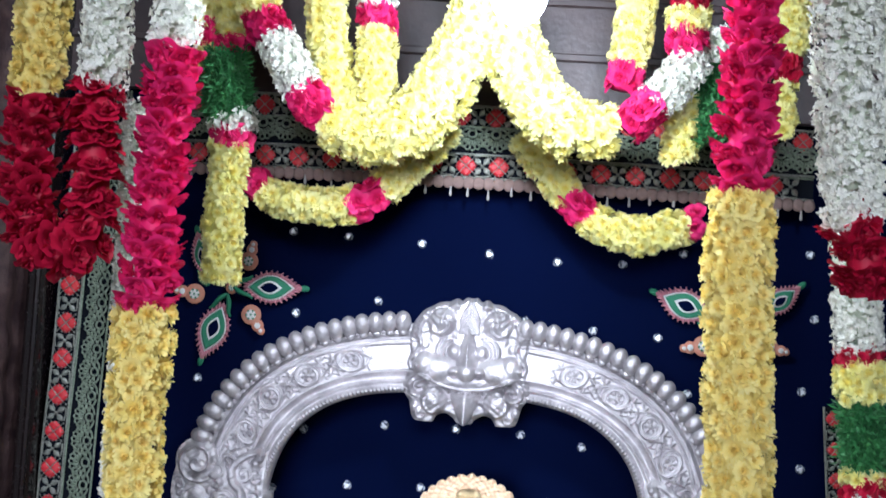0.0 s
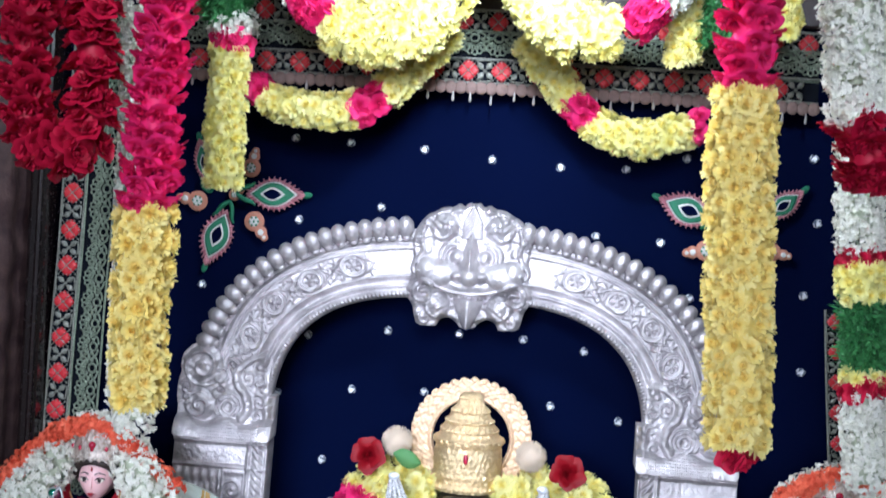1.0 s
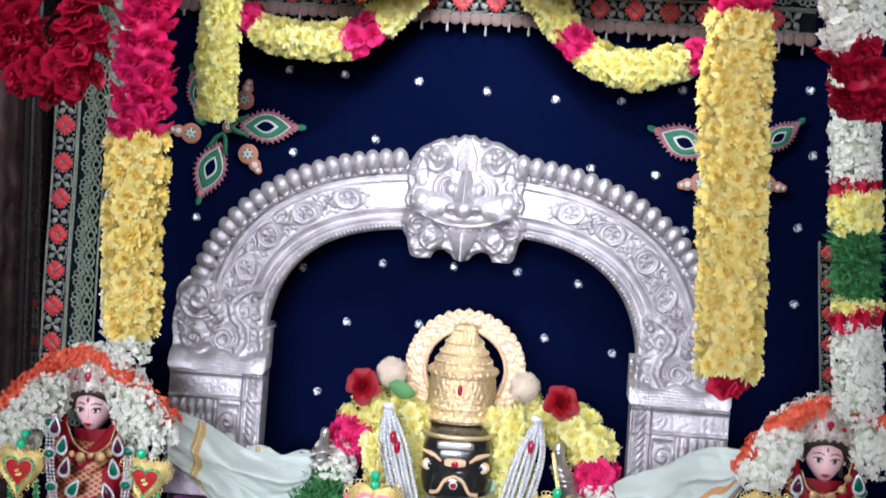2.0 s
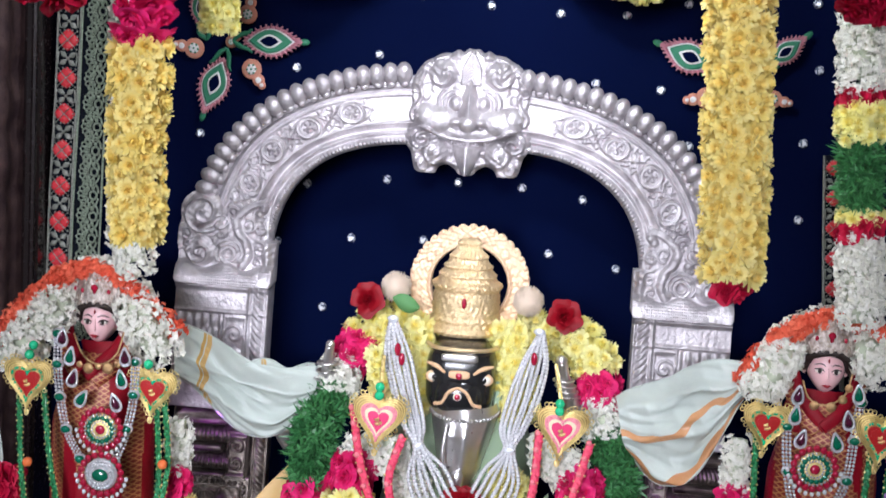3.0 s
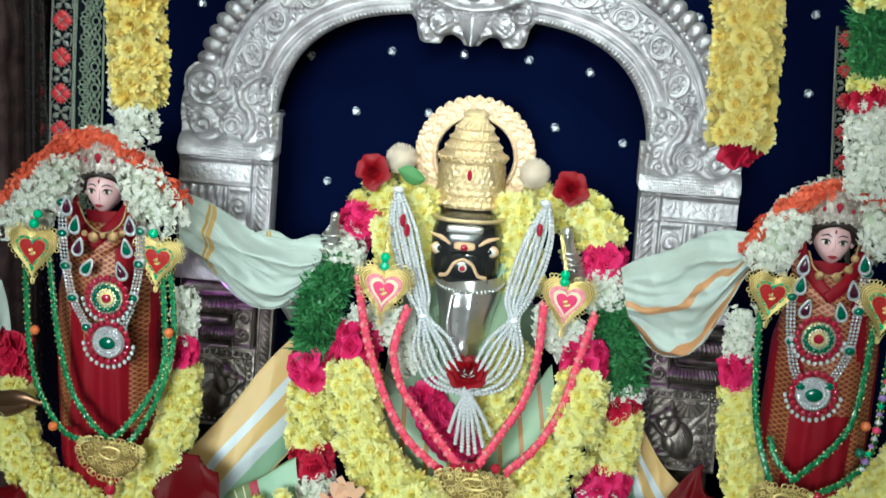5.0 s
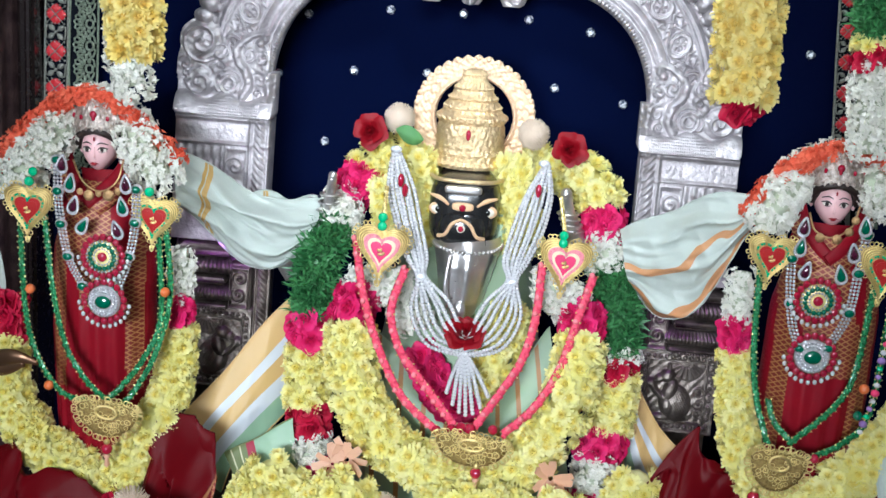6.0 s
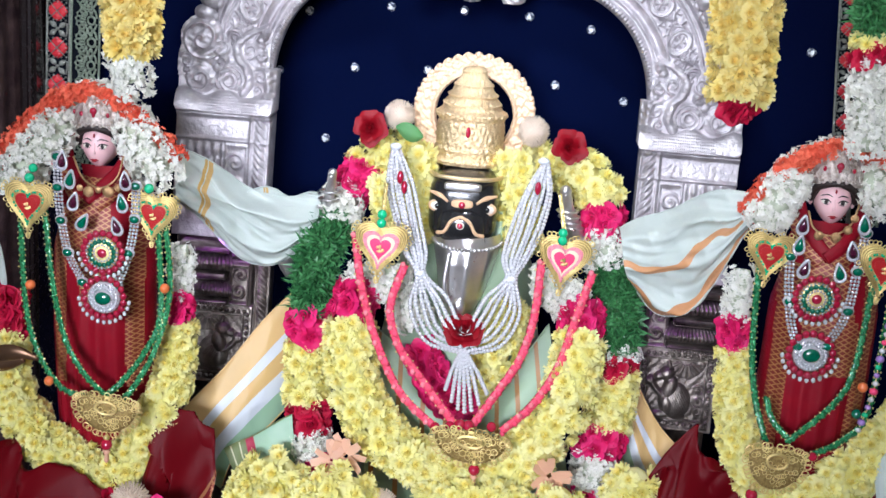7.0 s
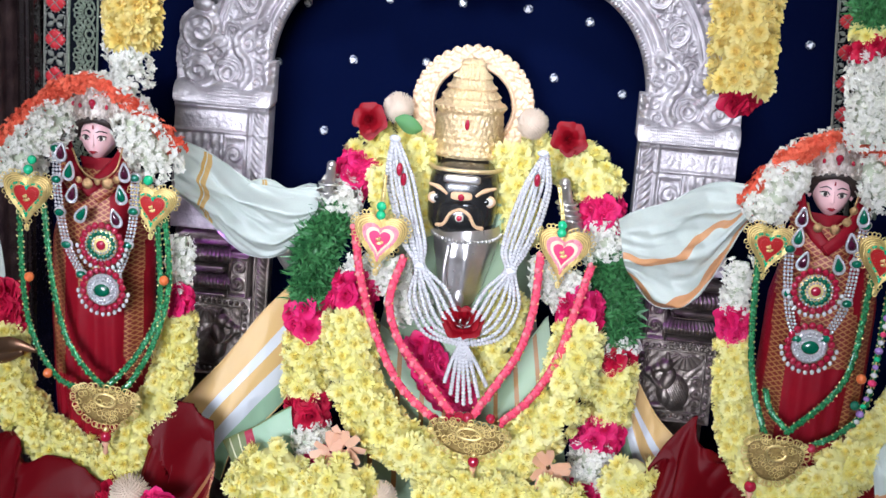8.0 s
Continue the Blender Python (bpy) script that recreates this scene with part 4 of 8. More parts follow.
def mask_relief(x, z):
    X = np.abs(x)
    env = np.clip(rim_distance(x, z, MASK_LINE) / 0.007, 0, 1) ** 0.5

    def dome(cx, cz, rx, rz, low, k, X=X):
        d = 1 - ((X - cx) / rx) ** 2 - ((z - cz) / rz) ** 2
        return np.where(d > 0, low + k * np.sqrt(np.clip(d, 0, 1)), 0)
    lip = -0.041 + 3.6 * X * X
    h = 0.010 + 0.012 * np.clip(1 - (x / 0.11) ** 2 - ((z - 0.01) / 0.12) ** 2, 0, 1) ** 0.5
    face = np.maximum.reduce([h, dome(0.046, 0.068, 0.024, 0.025, 0.016, 0.016), dome(0.026, 0.099, 0.012, 0.011, 0.012, 0.010), dome(0.088, 0.050, 0.013, 0.015, 0.010, 0.012),
                              dome(0.074, 0.082, 0.012, 0.010, 0.010, 0.010), dome(0.094, 0.026, 0.009, 0.009, 0.010, 0.009), dome(0.072, 0.030, 0.010, 0.010, 0.014, 0.009)])
    mane = np.sin(X * 210 + 2.2 * np.sin(z * 130)) * np.sin(z * 250 + 2 * np.sin(X * 150))
    face = face + 0.0028 * spiral(X, z, 0.046, 0.068, 0.027, 1.15, 0.075) + 0.004 * spiral(X, z, 0.088, 0.050, 0.015, 1.2, 0.12, -1) + 0.0022 * mane * np.clip((z - 0.030) * 60, 0, 1) * (X > 0.018)
    crest = (X < 0.016 * np.clip((0.112 - z) * 30, 0, 1)) & (z > 0.052)
    face = face + crest * (0.006 + 0.0022 * np.sin(z * 1300 + X * 1500))
    # brow folds and eyes beside the bridge of the nose
    er = np.hypot((X - 0.022) / 1.05, z - 0.022)
    for rad in (0.0155, 0.0215, 0.0275):
        face = face + 0.0075 * ridge(er - rad, 0.0022) * (X > 0.024) * (z < 0.042 + 0 * X)
    face = np.maximum(face, dome(0.023, 0.021, 0.0125, 0.0135, 0.018, 0.017))
    # broad cheeks and upper lip, nose in front
    muzzle = np.maximum(dome(0.050, -0.008, 0.040, 0.026, 0.014, 0.026), dome(0.0, -0.020, 0.062, 0.026, 0.016, 0.020))
    muzzle = np.maximum(muzzle, dome(0.070, -0.001, 0.021, 0.021, 0.016, 0.024))
    face = np.maximum(face, muzzle)
    w = 0.006 + 0.016 * np.clip((0.055 - z) / 0.055, 0, 1.2)
    bridge = (z > -0.012) & (z < 0.060) & (X < w)
    face = np.where(bridge, np.maximum(face, 0.024 + 0.026 * (1 - X / w) * np.clip((0.064 - z) / 0.03, 0, 1)), face)
    face = np.maximum.reduce([face, dome(0.0, -0.011, 0.017, 0.014, 0.032, 0.020), dome(0.021, -0.010, 0.0125, 0.0085, 0.028, 0.015)])
    face = face - 0.012 * np.exp(-((X - 0.020) / 0.006) ** 2 - ((z + 0.0165) / 0.0035) ** 2)
    face = face + cord(X, z, [(0.0, -0.041), (0.03, -0.0378), (0.055, -0.030), (0.066, -0.022)], 0.0034, 0.006)
    # lower jaw: teeth, tongue, curled flaps
    jaw = 0.010 + 0.003 * np.sin(z * 300)
    jaw = np.maximum(jaw, dome(0.052, -0.060, 0.022, 0.024, 0.012, 0.017))
    jaw = jaw + 0.0025 * spiral(X, z, 0.052, -0.060, 0.023, 1.4, 0.10, -1) + 0.003 * spiral(X, z, 0.070, -0.083, 0.013, 1.2, 0.14) + 0.0012 * np.sin(X * 420 + z * 260) * np.sin(z * 380)
    jaw = jaw + 0.004 * (np.abs(X - 0.010 * np.round(X / 0.010)) < 0.0035) * (z > lip - 0.010) * (X < 0.03)
    tw = 0.024 * np.clip((z + 0.104) / 0.05, 0, 1) ** 0.8 + 1e-4
    jaw = np.where((X < tw) & (z < lip - 0.008), np.maximum(jaw, 0.016 + 0.022 * (1 - (X / tw) ** 1.4)), jaw)
    h = np.where(z < lip - 0.002, jaw, face)
    h = h + cord(X, z, [(0.062, -0.026), (0.076, -0.022), (0.090, -0.030), (0.091, -0.046), (0.078, -0.054), (0.066, -0.046), (0.070, -0.036), (0.079, -0.038)], 0.0050, 0.010)
    h = h + cord(X, z, [(0.078, 0.070), (0.084, 0.050), (0.080, 0.030), (0.088, 0.012), (0.096, 0.002), (0.092, -0.010), (0.086, -0.004)], 0.0040, 0.007)
    return h * env


def mask_outline(x, z):
    return inside_line(x, z, MASK_LINE)


lz = 1.622
v, f = sheet(np.linspace(-0.106, 0.106, 210), np.linspace(-0.096, 0.116, 210), mask_relief, mask_outline, 0.018, (CX + 0.010, lean(lz) + 0.012, lz), 0.11)
part("lion_mask", Gather().add((v, f)), SILVER, arch, "bulging silver lion mask with curled mane")


# scrolled blocks where the arch meets its pillars
def block_relief(side):
    def fn(x, z):
        X = x * side
        h = 0.014 - 0.016 * np.clip((z - 0.100) / 0.045, 0, 1) * (X > -0.012)
        h = h + 0.0012 * np.sin(X * 330 + 2 * np.sin(z * 160)) * np.sin(z * 300) * (z > 0.04)
        h = h + 0.005 * ridge(X - 0.060, 0.0035) * (0.6 + 0.4 * np.sin(z * 700)) * (z > 0.075)
        h = h + 0.010 * np.sqrt(np.clip(1 - ((X + 0.042) / 0.036) ** 2 - ((z - 0.120) / 0.034) ** 2, 0, 1)) + 0.007 * spiral(X, z, -0.042, 0.120, 0.033, 1.7, 0.085)
        h = h + 0.009 * np.sqrt(np.clip(1 - ((X + 0.044) / 0.026) ** 2 - ((z - 0.055) / 0.024) ** 2, 0, 1)) + 0.006 * spiral(X, z, -0.044, 0.055, 0.022, 1.6, 0.10, -1) + 0.005 * spiral(X, z, -0.070, 0.082, 0.011, 1.2, 0.14)
        er = np.hypot(X - 0.004, z - 0.055)
        for rad in (0.009, 0.0155, 0.022):
            h = h + 0.006 * ridge(er - rad, 0.0022) * (z > 0.040)
        h = h + cord(X, z, [(0.052, 0.124), (0.058, 0.134), (0.047, 0.139), (0.028, 0.130), (0.014, 0.112), (0.018, 0.092), (0.032, 0.074), (0.037, 0.054), (0.028, 0.036)], 0.0075, 0.010)
        h = h + cord(X, z, [(-0.016, 0.100), (-0.004, 0.088), (-0.020, 0.076), (-0.010, 0.068)], 0.006, 0.007)
        top = 0.034 + 0.006 * np.cos(X * 90)
        belly = np.clip(1 - ((z - 0.008) / np.maximum(top - 0.008, 0.01)) ** 2, 0, 1) ** 0.5 * (z > 0.003)
        for cx, cz, r_, sn in ((0.056, 0.064, 0.013, 1), (0.034, 0.104, 0.013, -1), (-0.012, 0.104, 0.013, 1), (-0.010, 0.084, 0.010, -1), (0.054, 0.098, 0.012, 1), (-0.068, 0.066, 0.010, -1), (0.052, 0.042, 0.010, -1)):
            h = h + 0.0055 * spiral(X, z, cx, cz, r_, 1.2, 0.14, sn)
        scales = np.sin((X + z * 0.8) * 900) * np.sin((X - z * 0.8) * 900)
        h = np.where(belly > 0.05, np.maximum(h, 0.014 + 0.022 * belly + 0.0018 * scales * (np.abs(X - 0.01) < 0.05)), h)
        h = h + 0.010 * ridge(X - 0.070, 0.007) * np.clip((0.082 - z) * 200, 0, 1) * (z > 0.03)
        return h
    return fn


def block_outline(side):
    def fn(x, z):
        X = x * side
        left = (X > -0.082 + 0.004 * np.sin(z * 60)) & (X < 0.055) & (z < 0.128)
        curl = np.hypot(X + 0.047, z - 0.122) < 0.036
        low = (X < 0.082) & (X > -0.082) & (z < 0.078)
        inner = (X > 0.0) & (X < 0.070) & (z < 0.15)
        corner = (np.abs(X) > 0.070) & (z < 0.012) & (np.hypot(np.abs(X) - 0.070, z - 0.012) > 0.012)
        return (left | curl | low | inner) & ~corner
    return fn


for side in (1, -1):
    bx0 = CX - side * 0.379
    v, f = sheet(np.linspace(-0.086, 0.086, 120), np.linspace(0, 0.162, 120), block_relief(side), block_outline(side), 0.015, (bx0, lean(1.315) + 0.006, 1.315), 0.11)
    part("scroll_block", Gather().add((v, f)), SILVER, arch)


# pillars
def pillar_relief(side):
    def fn(x, z):
        X = x * side                      # inner edge at +0.078
        h = 0.010 + 0 * x
        rope = np.exp(-((X - 0.066) / 0.009) ** 2)
        h = h + 0.008 * rope * (0.8 + 0.25 * np.sin((z + X) * 520))
        h = h + 0.004 * np.exp(-((X - 0.050) / 0.003) ** 2) + 0.004 * np.exp(-((X - 0.080) / 0.003) ** 2)
        panel = (X < 0.046) & (z < -0.047)
        h = h - 0.003 * panel
        frame_l = np.maximum(np.abs(X - 0.026) / 0.018, np.abs(z + 0.105) / 0.052)
        h = h + 0.004 * np.exp(-((frame_l - 1) / 0.10) ** 2)
        h = h + (frame_l < 0.9) * 0.006 * (spiral(X, z, 0.026, -0.082, 0.016, 1.4, 0.13) + spiral(X, z, 0.026, -0.116, 0.016, 1.4, 0.13, -1))
        row = (X < 0.003) & (z < -0.050)
        h = h + row * (0.006 * np.exp(-((z + 0.062) / 0.010) ** 2) * (0.5 + 0.5 * np.sin(X * 430)) + 0.005 * np.exp(-((z + 0.082) / 0.006) ** 2) * (0.5 + 0.5 * np.sin(X * 620))
                       + 0.006 * np.exp(-((z + 0.135) / 0.030) ** 2) * (0.5 + 0.5 * np.sin(X * 300 + 20 * z)))
        h = h + 0.006 * np.exp(-((z + 0.004) / 0.004) ** 2) + 0.003 * np.exp(-((z + 0.045) / 0.003) ** 2)
        return h
    return fn


def fluted(x0, x1, z0, z1, proud, n, skew=0.25):
    """A half-round moulding along x, cut with slanting flutes."""
    def fn(u, v):
        a = v * math.pi
        over = 0.4 * proud * np.sin(a)
        cutin = 0.0042 * np.abs(np.sin((u * n + skew * v) * math.pi)) ** 0.6 * np.sin(a)
        z = z0 + (z1 - z0) * v
        return x0 - over + (x1 - x0 + 2 * over) * u, lean(z) + 0.012 - (proud - 0.0042) * np.sin(a) ** 0.7 - cutin, z
    return surf(fn, 150, 14)[:2]


def panel_relief(side):
    """A seated animal holding a fruit before a spray of leaves, in a raised frame."""
    def fn(x, z):
        X = -x * side

        def dome(cx, cz, rx, rz, low, k, turn=0.0):
            c, d = math.cos(turn), math.sin(turn)
            p, q = (X - cx) * c + (z - cz) * d, -(X - cx) * d + (z - cz) * c
            e = 1 - (p / rx) ** 2 - (q / rz) ** 2
            return np.where(e > 0, low + k * np.sqrt(np.clip(e, 0, 1)), 0)
        h = 0.003 + 0.0006 * np.sin(X * 420) * np.sin(z * 380)
        parts = [dome(0.000, -0.018, 0.026, 0.031, 0.004, 0.011, 0.25), dome(-0.016, 0.026, 0.013, 0.011, 0.005, 0.011, 0.5), dome(-0.028, 0.021, 0.010, 0.007, 0.005, 0.008, 0.5),
                 dome(-0.041, 0.012, 0.0085, 0.0085, 0.004, 0.010), dome(-0.010, 0.003, 0.011, 0.020, 0.008, 0.009, -0.35), dome(-0.012, -0.024, 0.010, 0.016, 0.008, 0.009, 0.2),
                 dome(-0.013, 0.040, 0.0035, 0.008, 0.004, 0.006, 0.2), dome(-0.022, -0.044, 0.018, 0.006, 0.004, 0.006), dome(0.004, -0.044, 0.016, 0.006, 0.004, 0.006)]
        h = np.maximum.reduce([h] + parts)
        h = np.maximum(h, cord(X, z, [(-0.006, -0.006), (-0.020, -0.010), (-0.032, 0.000), (-0.038, 0.008)], 0.0045, 0.014))
        coat = np.exp(-(((X - 0.008) / 0.018) ** 2 + ((z + 0.018) / 0.024) ** 2))
        h = h + 0.0006 * np.sin(X * 1500 + z * 900) * coat
        r, a = np.hypot(X - 0.014, z - 0.052), np.arctan2(z - 0.052, X - 0.014)
        spray = (r > 0.010) & (r < 0.032) & (z < 0.047)
        h = np.where(spray, np.maximum(h, 0.004 + 0.0045 * np.abs(np.sin(a * 9)) * (1 - (r - 0.010) / 0.03)), h)
        for cz, sn in ((0.000, 1), (-0.018, -1), (-0.036, 1)):
            h = h + 0.005 * spiral(X, z, 0.039, cz, 0.010, 1.3, 0.14, sn)
        edge = np.maximum(np.abs(x) / 0.056, np.abs(z) / 0.060)
        h = h + 0.004 * np.exp(-((edge - 0.86) / 0.018) ** 2) + 0.005 * (edge > 1.06)
        return h
    return fn


def scroll_panel(x, z):
    e = np.maximum(np.abs(x) / 0.0165, np.abs(z) / 0.036)
    h = 0.006 + 0.006 * np.exp(-((e - 0.92) / 0.09) ** 2)
    return h + (e < 0.85) * 0.006 * (spiral(x, z, 0.001, 0.016, 0.013, 1.4, 0.14) + spiral(x, z, -0.001, -0.012, 0.013, 1.4, 0.14, -1))


def rope_strip(x, z):
    return 0.004 + 0.009 * np.sqrt(np.clip(1 - (x / 0.0085) ** 2, 0, 1)) * (0.72 + 0.28 * np.sin((z * 1.0 + x * 0.8) * 620)) + 0.004 * np.exp(-((np.abs(x) - 0.0115) / 0.0016) ** 2)


STUD = Gather().add(ball((0, 0, 0), 0.0040, 8, 6)).mesh("stud", DARK_SILVER)
for side, x0, xp in ((1, CX - 0.386, -0.373), (-1, CX + 0.386, 0.408)):
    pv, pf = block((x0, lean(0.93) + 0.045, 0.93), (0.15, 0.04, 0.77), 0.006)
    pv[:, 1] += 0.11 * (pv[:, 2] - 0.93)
    pillar = part("pillar", Gather().add((pv, pf)), DARK_SILVER, arch, "beaten silver pillar, darker below its upper panel")
    v, f = sheet(np.linspace(-0.078, 0.082, 110) * side if side > 0 else np.linspace(-0.082, 0.078, 110), np.linspace(-0.21, 0, 120), pillar_relief(side), None, 0.03, (x0, lean(1.315) + 0.012, 1.315), 0.11)
    part("upper_panel", Gather().add((v, f)), SILVER, pillar, "bright silver panel with rope edge and scrolls")
    # outer half: two fluted mouldings with a neck between; inner half: a framed scroll, and a rope down the edge
    a, b = sorted((xp - side * 0.062, xp + side * 0.018))
    g = Gather().add(block(((a + b) / 2, lean(1.09) + 0.002, 1.091), (b - a + 0.010, 0.044, 0.013), 0.003)).add(fluted(a, b, 1.048, 1.086, 0.034, 15))
    g.add(block(((a + b) / 2, lean(1.04) + 0.010, 1.041), (b - a - 0.006, 0.036, 0.014), 0.003)).add(fluted(a, b, 1.003, 1.036, 0.030, 17))
    g.add(block(((a + b) / 2, lean(1.0) + 0.004, 1.000), (b - a + 0.006, 0.038, 0.006), 0.002))
    for k in range(16):
        g.add(ball((a + (b - a) * (k + 0.5) / 16, lean(0.995) - 0.013, 0.9955), 0.0024, 7, 5))
    part("capital", g, DARK_SILVER, pillar)
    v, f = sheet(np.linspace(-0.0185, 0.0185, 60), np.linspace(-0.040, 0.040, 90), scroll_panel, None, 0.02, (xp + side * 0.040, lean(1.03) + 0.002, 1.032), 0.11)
    part("scroll_panel", Gather().add((v, f)), DARK_SILVER, pillar)
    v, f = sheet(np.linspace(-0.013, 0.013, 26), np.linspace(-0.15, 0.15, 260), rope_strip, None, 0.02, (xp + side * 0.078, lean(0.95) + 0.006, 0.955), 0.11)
    part("rope_moulding", Gather().add((v, f)), DARK_SILVER, pillar)
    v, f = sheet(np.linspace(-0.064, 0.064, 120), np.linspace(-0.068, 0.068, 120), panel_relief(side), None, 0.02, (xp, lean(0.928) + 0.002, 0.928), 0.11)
    panel = part("figured_panel", Gather().add((v, f)), DARK_SILVER, pillar, "dark figured silver panel with a studded border")
    for k in range(44):
        e = k % 11 / 11 * 2 - 1 + 0.09
        px_, pz_ = [(e, 1), (e, -1), (1, e), (-1, e)][k // 11]
        put("stud", STUD, panel, Matrix.Translation((xp + px_ * 0.055, lean(0.928 + pz_ * 0.058) - 0.004, 0.928 + pz_ * 0.058)))

# ---- flowers ----
def petal_strip(az, tilt, length, width, r0=0.08, z0=0.0, curl=0.35, rows=3):
    """A narrow petal: rows of two points, rising at tilt and curling up."""
    out, f = [], []
    for k in range(rows):
        s = k / (rows - 1)
        w = width * (0.50, 1.0, 0.72)[k] if rows == 3 else width * (1 - abs(s - 0.5))
        r = r0 + length * s * math.cos(tilt + curl * s)
        z = z0 + length * s * math.sin(tilt + curl * s)
        for e in (-1, 1):
            out.append((r * math.cos(az) - e * w / 2 * math.sin(az), r * math.sin(az) + e * w / 2 * math.cos(az), z))
    for k in range(rows - 1):
        f.append((2 * k, 2 * k + 1, 2 * k + 3, 2 * k + 2))
    return np.array(out), f


def chrysanthemum(seed, mat, name):
    rng = random.Random(seed)
    g = Gather()
    for n, tilt, length, z in ((17, -0.15, 1.0, 0.06), (17, 0.15, 0.98, 0.12), (15, 0.45, 0.88, 0.17), (13, 0.80, 0.72, 0.2), (10, 1.12, 0.56, 0.22), (5, 1.4, 0.5, 0.22)):
        for k in range(n):
            g.add(petal_strip((k + rng.uniform(-0.3, 0.3)) / n * math.tau + tilt * 3, tilt + rng.uniform(-0.13, 0.13), length * rng.uniform(0.80, 1.10), 0.265, 0.05, z, rng.uniform(0.0, 0.45)))
    g.add(lathe([(0.01, -0.25), (0.35, -0.1), (0.5, 0.08)], 8))
    g.add(lathe([(0.34, 0.1), (0.36, 0.34), (0.22, 0.50), (0.01, 0.54)], 8))
    return g.mesh(name, mat)


def cup_petal(az, span, r0, r1, z0, z1, curl, rng):
    """A broad rose petal: cupped, its rim rounded and rolled outwards."""
    nu, nv = 7, 5
    out = []
    tilt = rng.uniform(-0.06, 0.06)
    for a in range(nu):
        u = a / (nu - 1) * 2 - 1
        for b in range(nv):
            v = b / (nv - 1)
            r = r0 + (r1 - r0) * v ** 0.8 + curl * v ** 4
            z = z0 + (z1 - z0) * v * (1 - 0.30 * u * u) - curl * 0.6 * v ** 5 + 0.05 * v * v * math.sin(u * 4 + az * 7) + tilt * u * v
            t = az + span * u * (0.40 + 0.75 * math.sin(math.pi * (0.10 + 0.74 * v)))
            k = 1 + 0.07 * v * math.sin(u * 4 + az * 5) - 0.10 * v * u * u
            out.append((r * k * math.cos(t), r * k * math.sin(t), z))
    return np.array(out), grid_faces(nu, nv)


def rose(seed, mat, name, open_=1.0):
    rng = random.Random(seed)
    g = Gather()
    for n, r0, r1, z0, z1, curl, span in ((5, 0.25, 0.86 * open_, 0.0, 0.35, 0.16, 0.85), (5, 0.20, 0.62 * open_, 0.04, 0.52, 0.10, 0.85), (4, 0.14, 0.40, 0.10, 0.62, 0.05, 1.0), (3, 0.08, 0.20, 0.15, 0.66, 0.02, 1.25)):
        for k in range(n):
            g.add(cup_petal((k + rng.uniform(-0.25, 0.25)) / n * math.tau + n, span, r0, r1 * rng.uniform(0.9, 1.12), z0, z1 * rng.uniform(0.9, 1.08), curl, rng))
    g.add(lathe([(0.02, -0.2), (0.3, -0.05), (0.24, 0.12), (0.07, 0.45), (0.01, 0.5)], 7))
    return g.mesh(name, mat)


def florets(seed, mat, name, n=9, size=0.42):
    """A tuft of small five-petalled blossoms, their petals folded along the middle and curling."""
    rng = random.Random(seed)
    g = Gather()
    for k in range(n):
        d = Vector((rng.gauss(0, 0.6), rng.gauss(0, 0.6), rng.uniform(0.15, 0.9))).normalized()
        m = facing(d * rng.uniform(0.50, 0.95) - Vector((0, 0, 0.25)), (d + Vector((rng.gauss(0, 0.3), rng.gauss(0, 0.3), rng.gauss(0, 0.3)))).normalized(), rng.uniform(0, 6))
        for j in range(5):
            az = j / 5 * math.tau
            s, w = size * rng.uniform(0.75, 1.2), size * 0.36
            c, e = math.cos(az), math.sin(az)
            up = rng.uniform(0.0, 0.55) * s
            q = [(0, 0, 0), (0.55 * s * c - w * e, 0.55 * s * e + w * c, 0.30 * s), (s * c, s * e, up), (0.55 * s * c + w * e, 0.55 * s * e - w * c, 0.30 * s), (0.60 * s * c, 0.60 * s * e, 0.10 * s)]
            g.add((q, [(0, 1, 4), (1, 2, 4), (2, 3, 4), (3, 0, 4)]), 0, m)
    return g.mesh(name, mat, False)


def herb(seed, mat, name, n=34):
    rng = random.Random(seed)
    g = Gather()
    for k in range(n):
        d = Vector((rng.gauss(0, 1), rng.gauss(0, 1), rng.uniform(0.1, 1.2))).normalized()
        side = d.orthogonal().normalized()
        side.rotate(Matrix.Rotation(rng.uniform(0, 6), 3, d))
        p = Vector((rng.gauss(0, 0.3), rng.gauss(0, 0.3), rng.uniform(-0.3, 0.1)))
        s, w = rng.uniform(0.5, 0.95), rng.uniform(0.07, 0.14)
        bend = Vector((rng.gauss(0, 0.25), rng.gauss(0, 0.25), rng.gauss(0, 0.25)))
        q = [p - side * w * 0.4, p + side * w * 0.4, p + d * s * 0.55 + side * w + bend * 0.3, p + d * s * 0.55 - side * w + bend * 0.3, p + d * s + bend]
        g.add(([tuple(a) for a in q], [(0, 1, 2, 3), (3, 2, 4)]))
    return g.mesh(name, mat, False)


